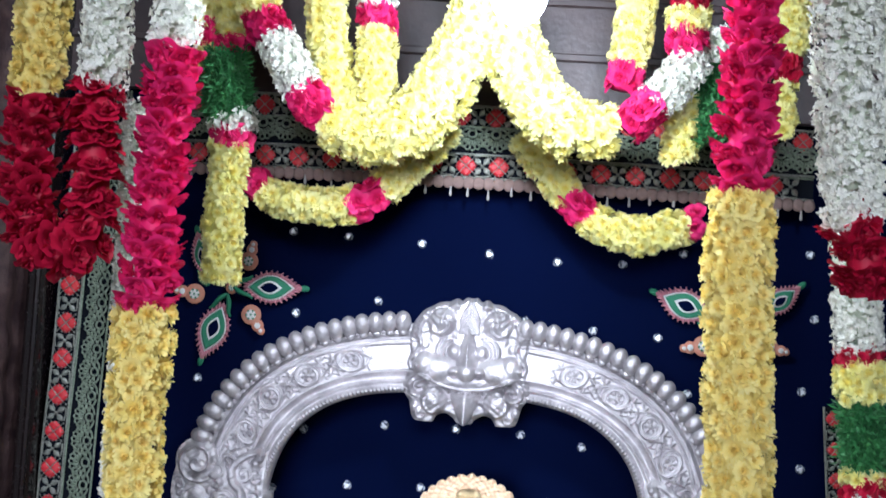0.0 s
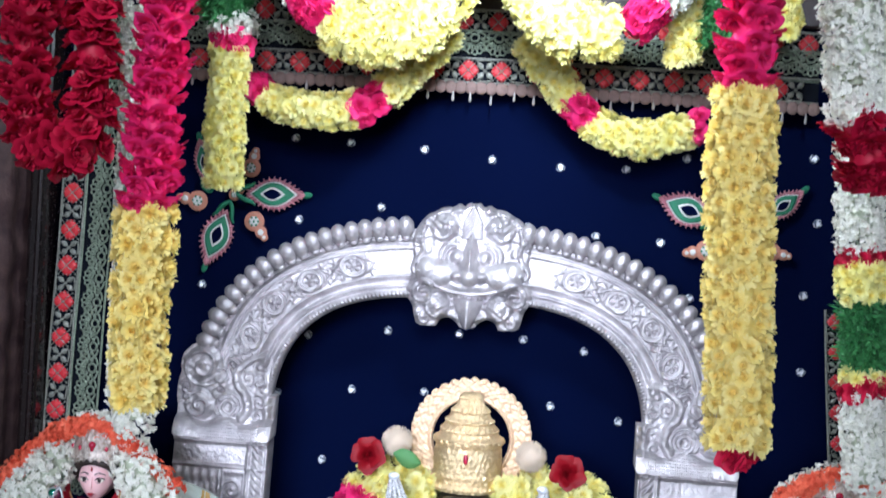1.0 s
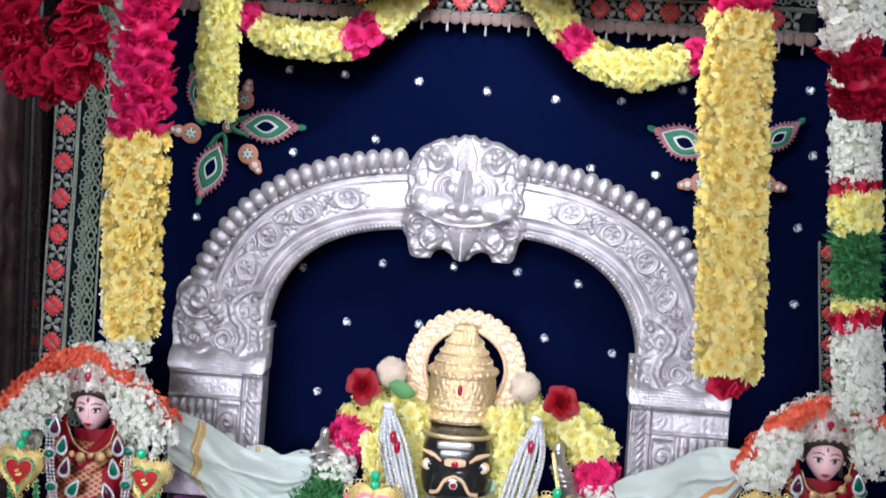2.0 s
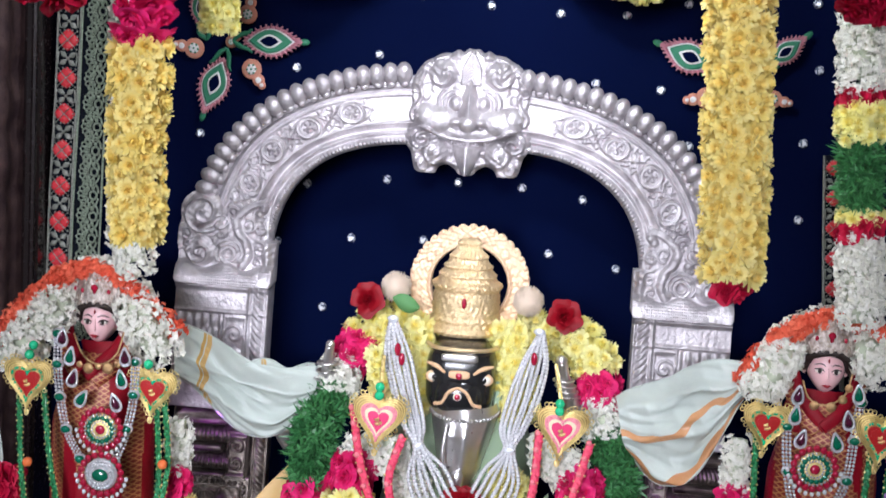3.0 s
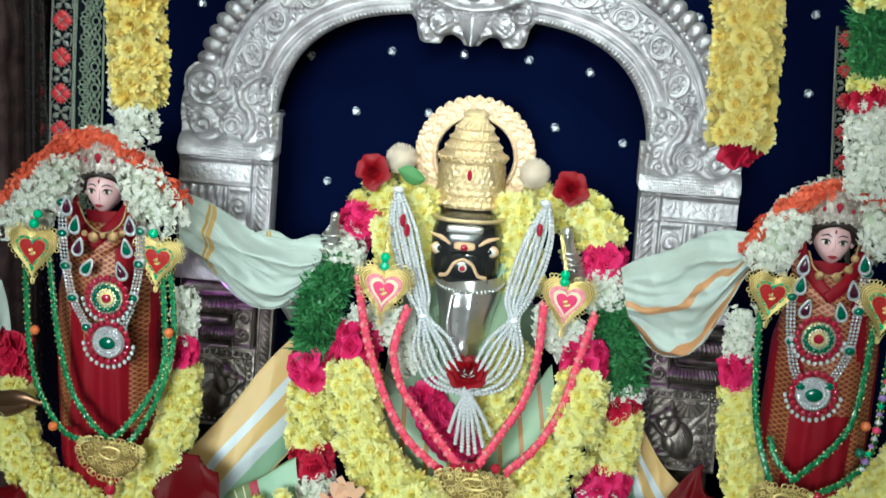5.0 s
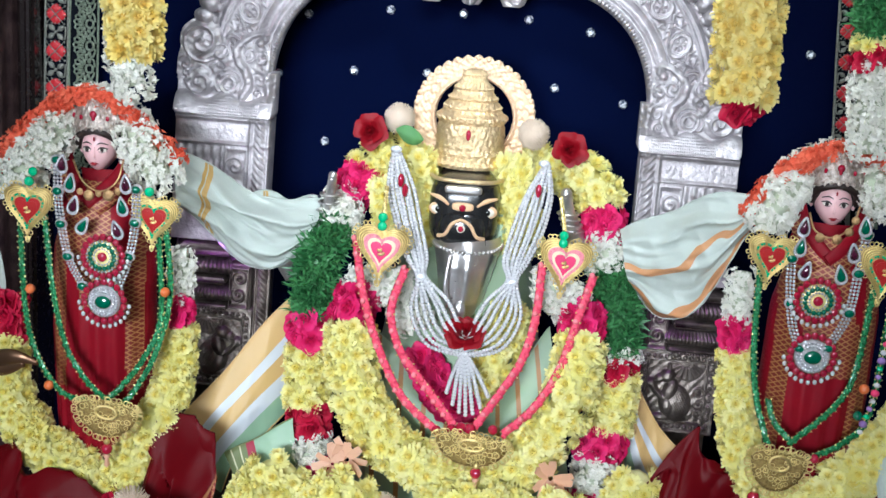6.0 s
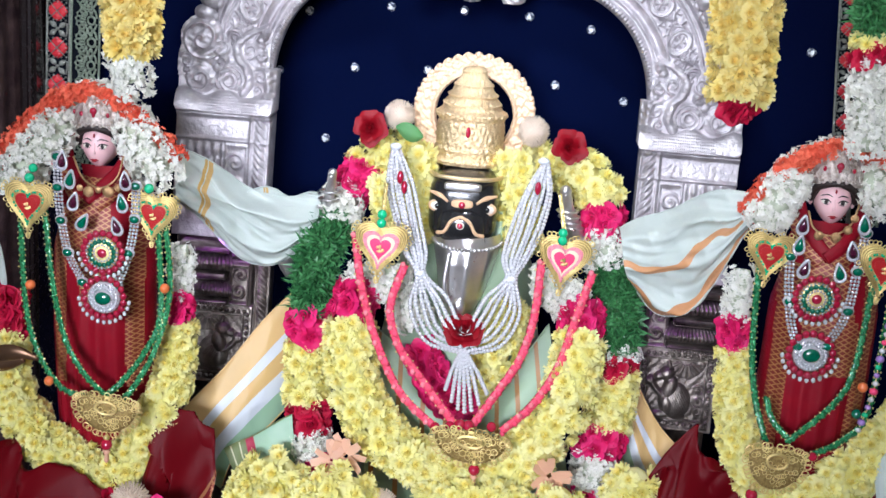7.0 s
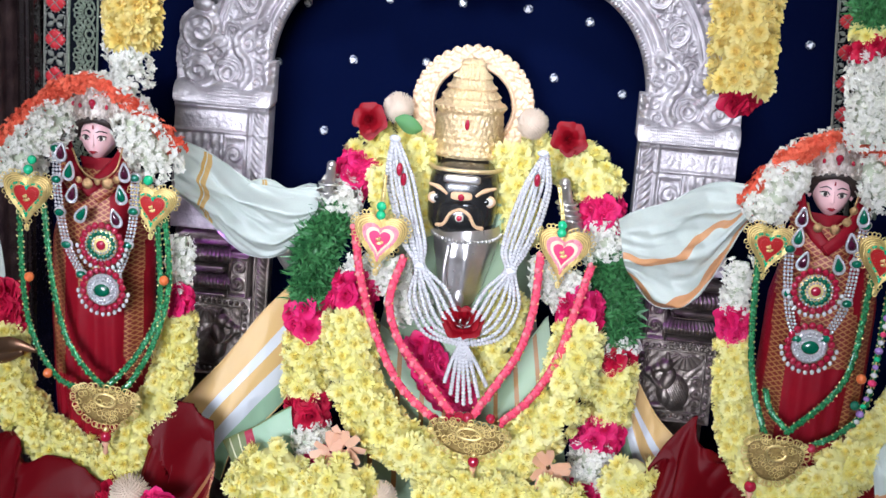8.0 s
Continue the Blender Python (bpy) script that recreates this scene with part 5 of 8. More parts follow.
FLOWER = {
    "y": ("chrysanthemum", [chrysanthemum(k, YELLOW, "chrysanthemum") for k in range(4)], 0.0145, "yellow chrysanthemum"),
    "m": ("chrysanthemum", [chrysanthemum(30 + k, WARM_YELLOW, "chrysanthemum") for k in range(4)], 0.0145, "warm yellow chrysanthemum"),
    "p": ("pink_rose", [rose(k, PINK, "pink_rose", 1.05) for k in range(4)], 0.0175, "bright pink rose"),
    "r": ("red_rose", [rose(10 + k, RED, "red_rose", 1.0) for k in range(4)], 0.0185, "deep red rose"),
    "w": ("white_blossom", [florets(k, WHITE, "white_blossom", 12, 0.36) for k in range(4)], 0.015, "white blossom"),
    "g": ("herb_sprig", [herb(k, GREEN, "herb_sprig") for k in range(4)], 0.0175, "dark green herb"),
    "o": ("orange_blossom", [florets(20 + k, ORANGE, "orange_blossom", 14, 0.36) for k in range(4)], 0.016, "orange blossom"),
}
CORE = {"y": YELLOW, "m": WARM_YELLOW, "p": PINK, "r": RED, "w": WHITE_STEM, "g": GREEN, "o": ORANGE}


def garland(label, pts, r, runs, group="", scale=1.0, name="flower_garland", dense=1.0, squash=1.0, ruffle=0.0):
    """Flowers tied round a cord along pts. runs: (share of the length, kind). r: a radius, or one for each point of pts."""
    n = 200
    p, length = spline(pts, n)
    t, s, fr = axes_along(p)
    rr = np.interp(np.linspace(0, 1, n), np.linspace(0, 1, np.size(r)), np.atleast_1d(r)) if np.size(r) > 1 else np.full(n, float(r))
    ob = thing(name, label, "garland", group, at=tuple(p[-1] if p[-1][2] < p[0][2] else p[0]))
    total = sum(a for a, _ in runs)
    done = 0.0
    for share, kind in runs:
        a, b = done / total, (done + share) / total
        done += share
        fname, meshes, fr0, _ = FLOWER[kind]
        fs = fr0 * scale
        ia, ib = int(a * (n - 1)), max(int(b * (n - 1)), int(a * (n - 1)) + 2)
        seg = p[ia:ib + 1]
        mean_r = float(rr[ia:ib + 1].mean())
        part("core", Gather().add(tube(seg[:: max(1, len(seg) // 12)] if len(seg) > 24 else seg, mean_r * 0.66, 9, n=max(4, len(seg) // 6))), CORE[kind], ob)
        run = length * (b - a)
        step = {"y": 1.20, "m": 1.20, "p": 1.15, "r": 1.15, "w": 1.0, "g": 0.85, "o": 1.0}[kind] * fs / dense
        around = max(4, int(round(math.tau * mean_r / (step * 1.12))))
        rows_ = max(1, int(round(run / step)))
        while rows_ * around * 0.68 > 330:
            step *= 1.06
            around = max(4, int(round(math.tau * mean_r / (step * 1.12))))
            rows_ = max(1, int(round(run / step)))
        for k in range(rows_):
            q = (a + (b - a) * (k + 0.5) / rows_) * (n - 1)
            for j in range(around):
                an = (j + 0.5 * (k % 2) + random.uniform(-0.3, 0.3)) / around * math.tau
                jj = int(np.clip(q + random.uniform(-0.3, 0.3) * (ib - ia) / rows_, 0, n - 1))
                out = Vector(math.cos(an) * s[jj] + math.sin(an) * fr[jj])
                if out.y > 0.3:
                    continue
                sag = random.uniform(-0.25, 0.2) + (ruffle * random.uniform(0.6, 1.3) if kind in "pr" else 0)
                d = (out + Vector(t[jj]) * sag * 0.8 + Vector((random.gauss(0, 0.12), random.gauss(0, 0.12), random.gauss(0, 0.12)))).normalized()
                rad = rr[jj] - fs * 0.45 + random.uniform(-0.12, 0.12) * fs
                place = Vector(p[jj]) + Vector((out.x, out.y * squash, out.z)) * max(rad, 0.002)
                put(fname, random.choice(meshes), ob, facing(place, d, random.uniform(0, 6.28), fs * random.uniform(0.86, 1.18)))
    return ob


# before the shrine, at both sides
garland("long garland of pink roses over yellow chrysanthemums, hanging in front", [(-0.330, -0.730, 2.285), (-0.317, -0.730, 2.023), (-0.325, -0.730, 1.796), (-0.331, -0.730, 1.598), (-0.327, -0.730, 1.465)], [0.030, 0.027, 0.027, 0.033, 0.027],
        [(0.34, "w"), (0.377, "p"), (0.283, "m")], "front garlands", ruffle=1.7)
garland("yellow, white and deep red garland hanging in a doubled loop", [(-0.487, -0.730, 2.211), (-0.478, -0.730, 2.015), (-0.482, -0.730, 1.854), (-0.475, -0.730, 1.784), (-0.434, -0.730, 1.763), (-0.402, -0.730, 1.792), (-0.406, -0.730, 1.925), (-0.398, -0.730, 2.019), (-0.406, -0.730, 2.194)], 0.028,
        [(0.29, "m"), (0.46, "r"), (0.25, "w")], "front garlands", ruffle=1.7)
garland("long garland of bright pink roses over yellow chrysanthemums", [(0.336, -0.730, 2.309), (0.346, -0.730, 2.096), (0.345, -0.730, 1.884), (0.351, -0.730, 1.713), (0.358, -0.730, 1.615), (0.365, -0.730, 1.478)], [0.023, 0.025, 0.029, 0.034, 0.034, 0.033],
        [(0.52, "p"), (0.48, "m")], "front garlands", ruffle=1.7)
garland("short bunch of deep red roses under the yellow garland", [(0.366, -0.730, 1.473), (0.356, -0.730, 1.456)], 0.018, [(1, "r")], "front garlands", 1.0, ruffle=0.6)
garland("thick white garland with deep red roses at its end", [(0.431, -0.740, 2.309), (0.448, -0.740, 2.098), (0.460, -0.740, 1.941), (0.469, -0.740, 1.847), (0.478, -0.740, 1.834), (0.487, -0.740, 1.769)], [0.034, 0.036, 0.038, 0.037, 0.032, 0.028],
        [(0.84, "w"), (0.16, "r")], "front garlands", ruffle=1.7)
garland("slim white, yellow, green and red garland behind the thick one", [(0.532, -0.420, 2.030), (0.551, -0.420, 1.834), (0.569, -0.420, 1.643), (0.588, -0.420, 1.450), (0.598, -0.420, 1.380)], 0.031,
        [(0.508, "w"), (0.027, "r"), (0.074, "y"), (0.144, "g"), (0.029, "y"), (0.027, "r"), (0.19, "w")], "slim garlands", 0.9)
garland("slim white blossom garland behind the yellow one", [(-0.455, -0.420, 1.980), (-0.449, -0.420, 1.693), (-0.447, -0.420, 1.450), (-0.437, -0.420, 1.406), (-0.432, -0.420, 1.370)], 0.027,
        [(1, "w")], "slim garlands", 0.9)
garland("slim yellow garland with a red rose, hanging by the valance", [(0.498, -0.130, 2.369), (0.505, -0.130, 2.176), (0.499, -0.130, 2.116), (0.500, -0.130, 2.029)], [0.028, 0.027, 0.018, 0.013], [(0.6, "y"), (0.14, "r"), (0.26, "y")], "valance garlands")

# swags along the valance
garland("hanging tail of green herb, white and yellow flowers", [(-0.400, -0.200, 2.101), (-0.394, -0.200, 2.023), (-0.384, -0.190, 1.979), (-0.388, -0.190, 1.887), (-0.389, -0.180, 1.732)], [0.040, 0.040, 0.026, 0.030, 0.027], [(0.26, "g"), (0.075, "w"), (0.06, "p"), (0.60, "y")], "valance garlands")
garland("yellow strand ending in pink roses above the green tail", [(-0.407, -0.200, 2.327), (-0.391, -0.200, 2.106)], 0.026, [(0.9, "y"), (0.1, "p")], "valance garlands")
garland("yellow strand with a pink rose band behind the front garland", [(-0.448, -0.200, 2.325), (-0.429, -0.200, 2.067)], 0.018, [(0.7, "y"), (0.12, "p"), (0.18, "y")], "valance garlands")
garland("lower yellow swag with pink roses under the valance", [(-0.356, -0.130, 1.911), (-0.327, -0.140, 1.881), (-0.246, -0.150, 1.867), (-0.166, -0.160, 1.880), (-0.115, -0.150, 1.926), (-0.034, -0.130, 2.012)], [0.022, 0.026, 0.027, 0.026, 0.025, 0.022],
        [(0.09, "p"), (0.42, "y"), (0.13, "p"), (0.40, "y")], "valance garlands")
garland("lower yellow swag with pink roses under the valance", [(0.082, -0.090, 2.005), (0.143, -0.100, 1.937), (0.203, -0.100, 1.877), (0.283, -0.100, 1.854), (0.383, -0.090, 1.885)], [0.024, 0.027, 0.026, 0.028, 0.024],
        [(0.34, "y"), (0.13, "p"), (0.46, "y"), (0.07, "p")], "valance garlands")
garland("thick yellow swag drawn up to the middle", [(-0.214, -0.250, 1.994), (-0.164, -0.250, 1.975), (-0.093, -0.260, 1.987), (-0.029, -0.260, 2.078), (0.007, -0.260, 2.185), (0.021, -0.250, 2.303)], [0.034, 0.042, 0.046, 0.044, 0.036, 0.03],
        [(1, "y")], "valance garlands", 1.1)
garland("thick yellow swag drawn up to the middle", [(0.015, -0.250, 2.303), (0.042, -0.260, 2.187), (0.084, -0.260, 2.075), (0.149, -0.250, 2.006), (0.223, -0.240, 2.007)], [0.03, 0.036, 0.044, 0.046, 0.036],
        [(1, "y")], "valance garlands", 1.1)
garland("white strand with pink rose ends joining the thick swag", [(-0.366, -0.250, 2.286), (-0.337, -0.250, 2.161), (-0.296, -0.260, 2.099), (-0.256, -0.260, 2.035), (-0.224, -0.260, 1.998)], [0.03, 0.031, 0.031, 0.031, 0.028],
        [(0.40, "y"), (0.14, "p"), (0.30, "w"), (0.16, "p")], "valance garlands")
garland("white strand with pink rose ends joining the thick swag", [(0.336, -0.220, 2.308), (0.328, -0.220, 2.166), (0.335, -0.230, 2.119), (0.289, -0.240, 2.059), (0.242, -0.250, 2.009)], [0.03, 0.030, 0.030, 0.030, 0.028],
        [(0.22, "w"), (0.08, "r"), (0.12, "y"), (0.13, "p"), (0.29, "w"), (0.16, "p")], "valance garlands")
garland("upright yellow strand above the swag", [(-0.246, -0.220, 2.318), (-0.234, -0.220, 2.137), (-0.207, -0.220, 2.012)], 0.029, [(1, "y")], "valance garlands")
garland("upright yellow strand with white and pink band above the swag", [(-0.164, -0.220, 2.322), (-0.157, -0.220, 2.168), (-0.149, -0.220, 2.016)], 0.028, [(0.46, "w"), (0.1, "p"), (0.44, "y")], "valance garlands")
garland("upright yellow strand above the swag", [(0.249, -0.200, 2.346), (0.248, -0.200, 2.175), (0.233, -0.200, 2.076)], 0.027, [(0.86, "y"), (0.14, "p")], "valance garlands")
garland("short hanging yellow tail of a swag", [(0.331, -0.190, 2.074), (0.330, -0.190, 1.971)], [0.024, 0.024], [(1, "y")], "valance garlands")
garland("green herb tail behind the front garland", [(0.378, -0.200, 2.173), (0.381, -0.200, 2.004)], 0.028, [(0.3, "w"), (0.7, "g")], "valance garlands")

# ---- the statues ----
def rounded(c, half, e=0.6, seg=28, rings=18):
    """A rounded block: a superellipsoid."""
    def pw(a):
        return np.sign(a) * np.abs(a) ** e

    def fn(u, v):
        a, b = u * math.tau, (v - 0.5) * math.pi
        return c[0] + half[0] * pw(np.cos(a)) * pw(np.cos(b)), c[1] + half[1] * pw(np.sin(a)) * pw(np.cos(b)), c[2] + half[2] * pw(np.sin(b))
    return surf(fn, seg, rings, True)[:2]


DX, DY = 0.035, -0.165
g = Gather()
# crown: stacked tiers with chased ridges
crown = [(0.030, 1.262), (0.054, 1.264), (0.057, 1.270), (0.053, 1.277), (0.052, 1.284), (0.055, 1.290), (0.053, 1.297), (0.0535, 1.310), (0.0535, 1.330), (0.0515, 1.345), (0.0555, 1.350), (0.0555, 1.357), (0.050, 1.361),
         (0.044, 1.368), (0.046, 1.372), (0.042, 1.377), (0.037, 1.384), (0.039, 1.388), (0.034, 1.393), (0.029, 1.402), (0.031, 1.406), (0.026, 1.411), (0.020, 1.420), (0.018, 1.424), (0.019, 1.430), (0.012, 1.438), (0.001, 1.440)]
crown = [(r, 1.272 + (z - 1.262) * 0.885) for r, z in crown]
fine = []
for (r0, z0), (r1, z1) in zip(crown, crown[1:]):
    fine += [(r0 + (r1 - r0) * k / 6, z0 + (z1 - z0) * k / 6) for k in range(6)]


def crown_fn(u, v):
    p = np.array(fine)
    k = v * (len(p) - 1)
    r, z = np.interp(k, np.arange(len(p)), p[:, 0]), np.interp(k, np.arange(len(p)), p[:, 1])
    a = u * math.tau
    r = r + 0.0017 * np.abs(np.sin(a * 11 + 1.2 * np.sin(z * 240))) * np.abs(np.sin(z * 330)) + 0.0011 * np.sin(a * 31 + 2 * np.sin(z * 410)) * np.sin(z * 620 + 1.5 * np.sin(a * 9)) + 0.0007 * np.sin(a * 67 + z * 300) * np.sin(z * 1150)
    return DX + r * np.cos(a), DY + r * np.sin(a), z


g.add(surf(crown_fn, 300, len(fine), True)[:2], 0)
for k in range(26):
    a = k / 26 * math.tau
    for rr, z, s in ((0.0555, 1.2795, 0.0034), (0.0555, 1.353, 0.0036), (0.0535, 1.2968, 0.0024), (0.0455, 1.3694, 0.0028), (0.0385, 1.3835, 0.0026), (0.0305, 1.3994, 0.0023)):
        g.add(ball((DX + rr * math.cos(a), DY + rr * math.sin(a), z), s, 7, 5), 0)
g.add(ball((DX, DY - 0.056, 1.330), 0.0058, 10, 8, (0.7, 0.6, 1.5)), 4)
for k in range(8):
    a = k / 8 * math.tau
    g.add(ball((DX + 0.008 * math.cos(a), DY - 0.0545, 1.330 + 0.012 * math.sin(a)), 0.0024, 6, 5), 0)
# black face, its forehead band, eyes and marks
FX, FZ = 0.038, 1.214
g.add(rounded((FX, -0.205, FZ), (0.056, 0.072, 0.058), 0.55, 40, 24), 1)
g.add(rounded((FX, -0.252, FZ - 0.022), (0.040, 0.036, 0.032), 0.75), 1)
g.add(rounded((FX - 0.001, -0.2755, FZ + 0.040), (0.029, 0.006, 0.0062), 0.4), 5)
g.add(tube([(FX - 0.056, -0.225, FZ + 0.050), (FX - 0.04, -0.268, FZ + 0.053), (FX, -0.283, FZ + 0.054), (FX + 0.04, -0.268, FZ + 0.053), (FX + 0.056, -0.225, FZ + 0.050)], 0.0035, 8, n=40), 0)
g.add(rounded((FX, -0.278, FZ + 0.014), (0.017, 0.005, 0.0065), 0.6), 6)
g.add(ball((FX, -0.284, FZ + 0.013), 0.0055, 10, 8, (1, 0.5, 1)), 4)
for s in (-1, 1):
    g.add(ball((FX + s * 0.039, -0.2655, FZ + 0.006), 0.0130, 16, 10, (1.12, 0.45, 0.80)), 6)
    g.add(ball((FX + s * 0.039, -0.2668, FZ + 0.006), 0.0112, 16, 10, (1.1, 0.48, 0.74)), 2)
    g.add(ball((FX + s * 0.0385, -0.2705, FZ + 0.006), 0.0050, 12, 8, (1, 0.5, 1)), 1)
    g.add(tube([(FX + s * 0.022, -0.276, FZ + 0.015), (FX + s * 0.035, -0.274, FZ + 0.024), (FX + s * 0.052, -0.262, FZ + 0.027)], [0.002, 0.004, 0.002], 6, n=14), 6)
    g.add(tube([(FX, -0.290, FZ - 0.004), (FX + s * 0.014, -0.289, FZ - 0.012), (FX + s * 0.024, -0.284, FZ - 0.030), (FX + s * 0.036, -0.272, FZ - 0.036)], [0.0025, 0.003, 0.0028, 0.0035], 6, n=22), 6)
    g.add(tube([(FX + s * 0.060, -0.20, FZ + 0.03), (FX + s * 0.062, -0.215, FZ - 0.02), (FX + s * 0.058, -0.222, FZ - 0.056)], [0.006, 0.009, 0.006], 8, n=16), 7)
g.add(ball((FX, -0.2905, FZ - 0.018), 0.0068, 14, 8, (1, 0.4, 0.95)), 2)
g.add(ball((FX, -0.293, FZ - 0.018), 0.0046, 12, 8, (1, 0.6, 1)), 4)


# silver breast piece below the face
def breast(u, v):
    a = u * math.pi
    z = 1.176 - v * 0.135
    w = np.interp(v, [0, 0.12, 0.3, 0.75, 0.95, 1.0], [0.052, 0.055, 0.050, 0.037, 0.026, 0.012])
    d = np.interp(v, [0, 0.12, 0.3, 0.75, 1.0], [0.078, 0.092, 0.098, 0.094, 0.070])
    wave = 0.0035 * np.cos(a * 9) * np.sin(v * math.pi)
    return FX + 0.010 + w * np.cos(a) - 0.004 * v, -0.205 - (d + wave) * np.sin(a) ** 0.8, z


g.add(surf(breast, 48, 40)[:2], 3)
for k in range(26):
    a = (k + 0.5) / 26 * math.pi
    g.add(ball((FX + 0.010 + 0.056 * math.cos(a), -0.205 - 0.094 * math.sin(a) ** 0.8, 1.160), 0.0035, 6, 5), 3)
g.add(tube([(FX - 0.012, -0.300, 1.155), (FX - 0.016, -0.306, 1.11), (FX - 0.010, -0.304, 1.075)], 0.004, 8, n=20), 3)
g.add(ball((FX + 0.008, -0.303, 1.068), 0.014, 12, 10, (0.8, 0.5, 1.2)), 3)
# robed body and silver arms
g.add(lathe([(0.12, 0.55), (0.155, 0.58), (0.165, 0.70), (0.15, 0.85), (0.125, 1.0), (0.11, 1.10), (0.085, 1.17), (0.05, 1.20), (0.01, 1.21)], 40, (0.045, -0.17), 0.62, 0.03, 14), 7)
for s, pts in ((-1, [(-0.198, -0.200, 1.092), (-0.186, -0.220, 1.164), (-0.175, -0.240, 1.221), (-0.171, -0.250, 1.253)]), (1, [(0.235, -0.200, 1.135), (0.216, -0.220, 1.185), (0.201, -0.240, 1.224), (0.195, -0.250, 1.257)])):
    g.add(tube(pts, [0.018, 0.015, 0.012, 0.009] if s > 0 else [0.016, 0.012, 0.009, 0.007], 12, n=28), 3)
    g.add(ball(pts[3], 0.0095 if s > 0 else 0.0075, 12, 8), 3)
    for k in range(4):
        p = Vector(pts[2]).lerp(Vector(pts[1]), k / 4)
        g.add(tube([(p.x + 0.016 * math.cos(q), p.y + 0.016 * math.sin(q), p.z) for q in np.linspace(0, math.tau, 13)], 0.0022, 6, n=26), 3)
g.add(tube([(-0.203, -0.200, 1.205), (-0.219, -0.200, 1.138), (-0.250, -0.200, 1.096), (-0.242, -0.200, 1.063)], [0.016, 0.018, 0.02, 0.008], 10, n=24), 3)
solid("deity_statue", g, [GOLD, BLACK, ENAMEL, POLISHED, RUBY, POLISHED, SANDAL, GREEN_SILK], "black stone deity statue with gold crown and silver breastplate", "statue")


# gilded halo behind the crown
def halo_height(x, z):
    r = np.hypot(x, z * 1.0)
    a = np.arctan2(z, x)
    s = (r - 0.063) / 0.036
    h = 0.006 + 0.006 * np.exp(-((s - 0.1) / 0.1) ** 2)
    h = h + 0.0022 * np.abs(np.sin(a * 15)) * np.exp(-((s - 0.45) / 0.25) ** 2) + 0.0022 * np.abs(np.cos(a * 15)) * np.exp(-((s - 0.85) / 0.2) ** 2) + 0.0008 * np.sin(r * 700) * np.sin(a * 44)
    return h


def halo_mask(x, z):
    r, a = np.hypot(x, z), np.arctan2(z, x)
    return (r > 0.0625) & (r < 0.0965 + 0.0045 * np.abs(np.sin(a * 17))) & ((z > -0.10))


hx, hz = (0.036, 1.346)
v, f = sheet(np.linspace(-0.102, 0.102, 160), np.linspace(-0.102, 0.102, 160), halo_height, halo_mask, 0.008, (hx, -0.118, hz), 0.0)
halo = thing("halo", "pale gilt halo ring with a scalloped flower edge behind the crown", "halo", at=(hx, -0.118, hz - 0.1))
part("ring", Gather().add((v, f)), PALE_GOLD, halo)
PETAL_STUD = Gather().add(ball((0, 0, 0), 0.0052, 8, 6, (1, 0.6, 1))).mesh("edge_petal", PALE_GOLD)
for k in range(36):
    a = k / 36 * math.tau
    put("edge_petal", PETAL_STUD, halo, Matrix.Translation((hx + 0.0965 * math.cos(a), -0.124, hz + 0.0965 * math.sin(a))))
part("prop", Gather().add(block((hx, -0.105, (hz - 0.09 + 0.55) / 2), (0.02, 0.01, hz - 0.09 - 0.55), 0.002)), BRASS, halo)


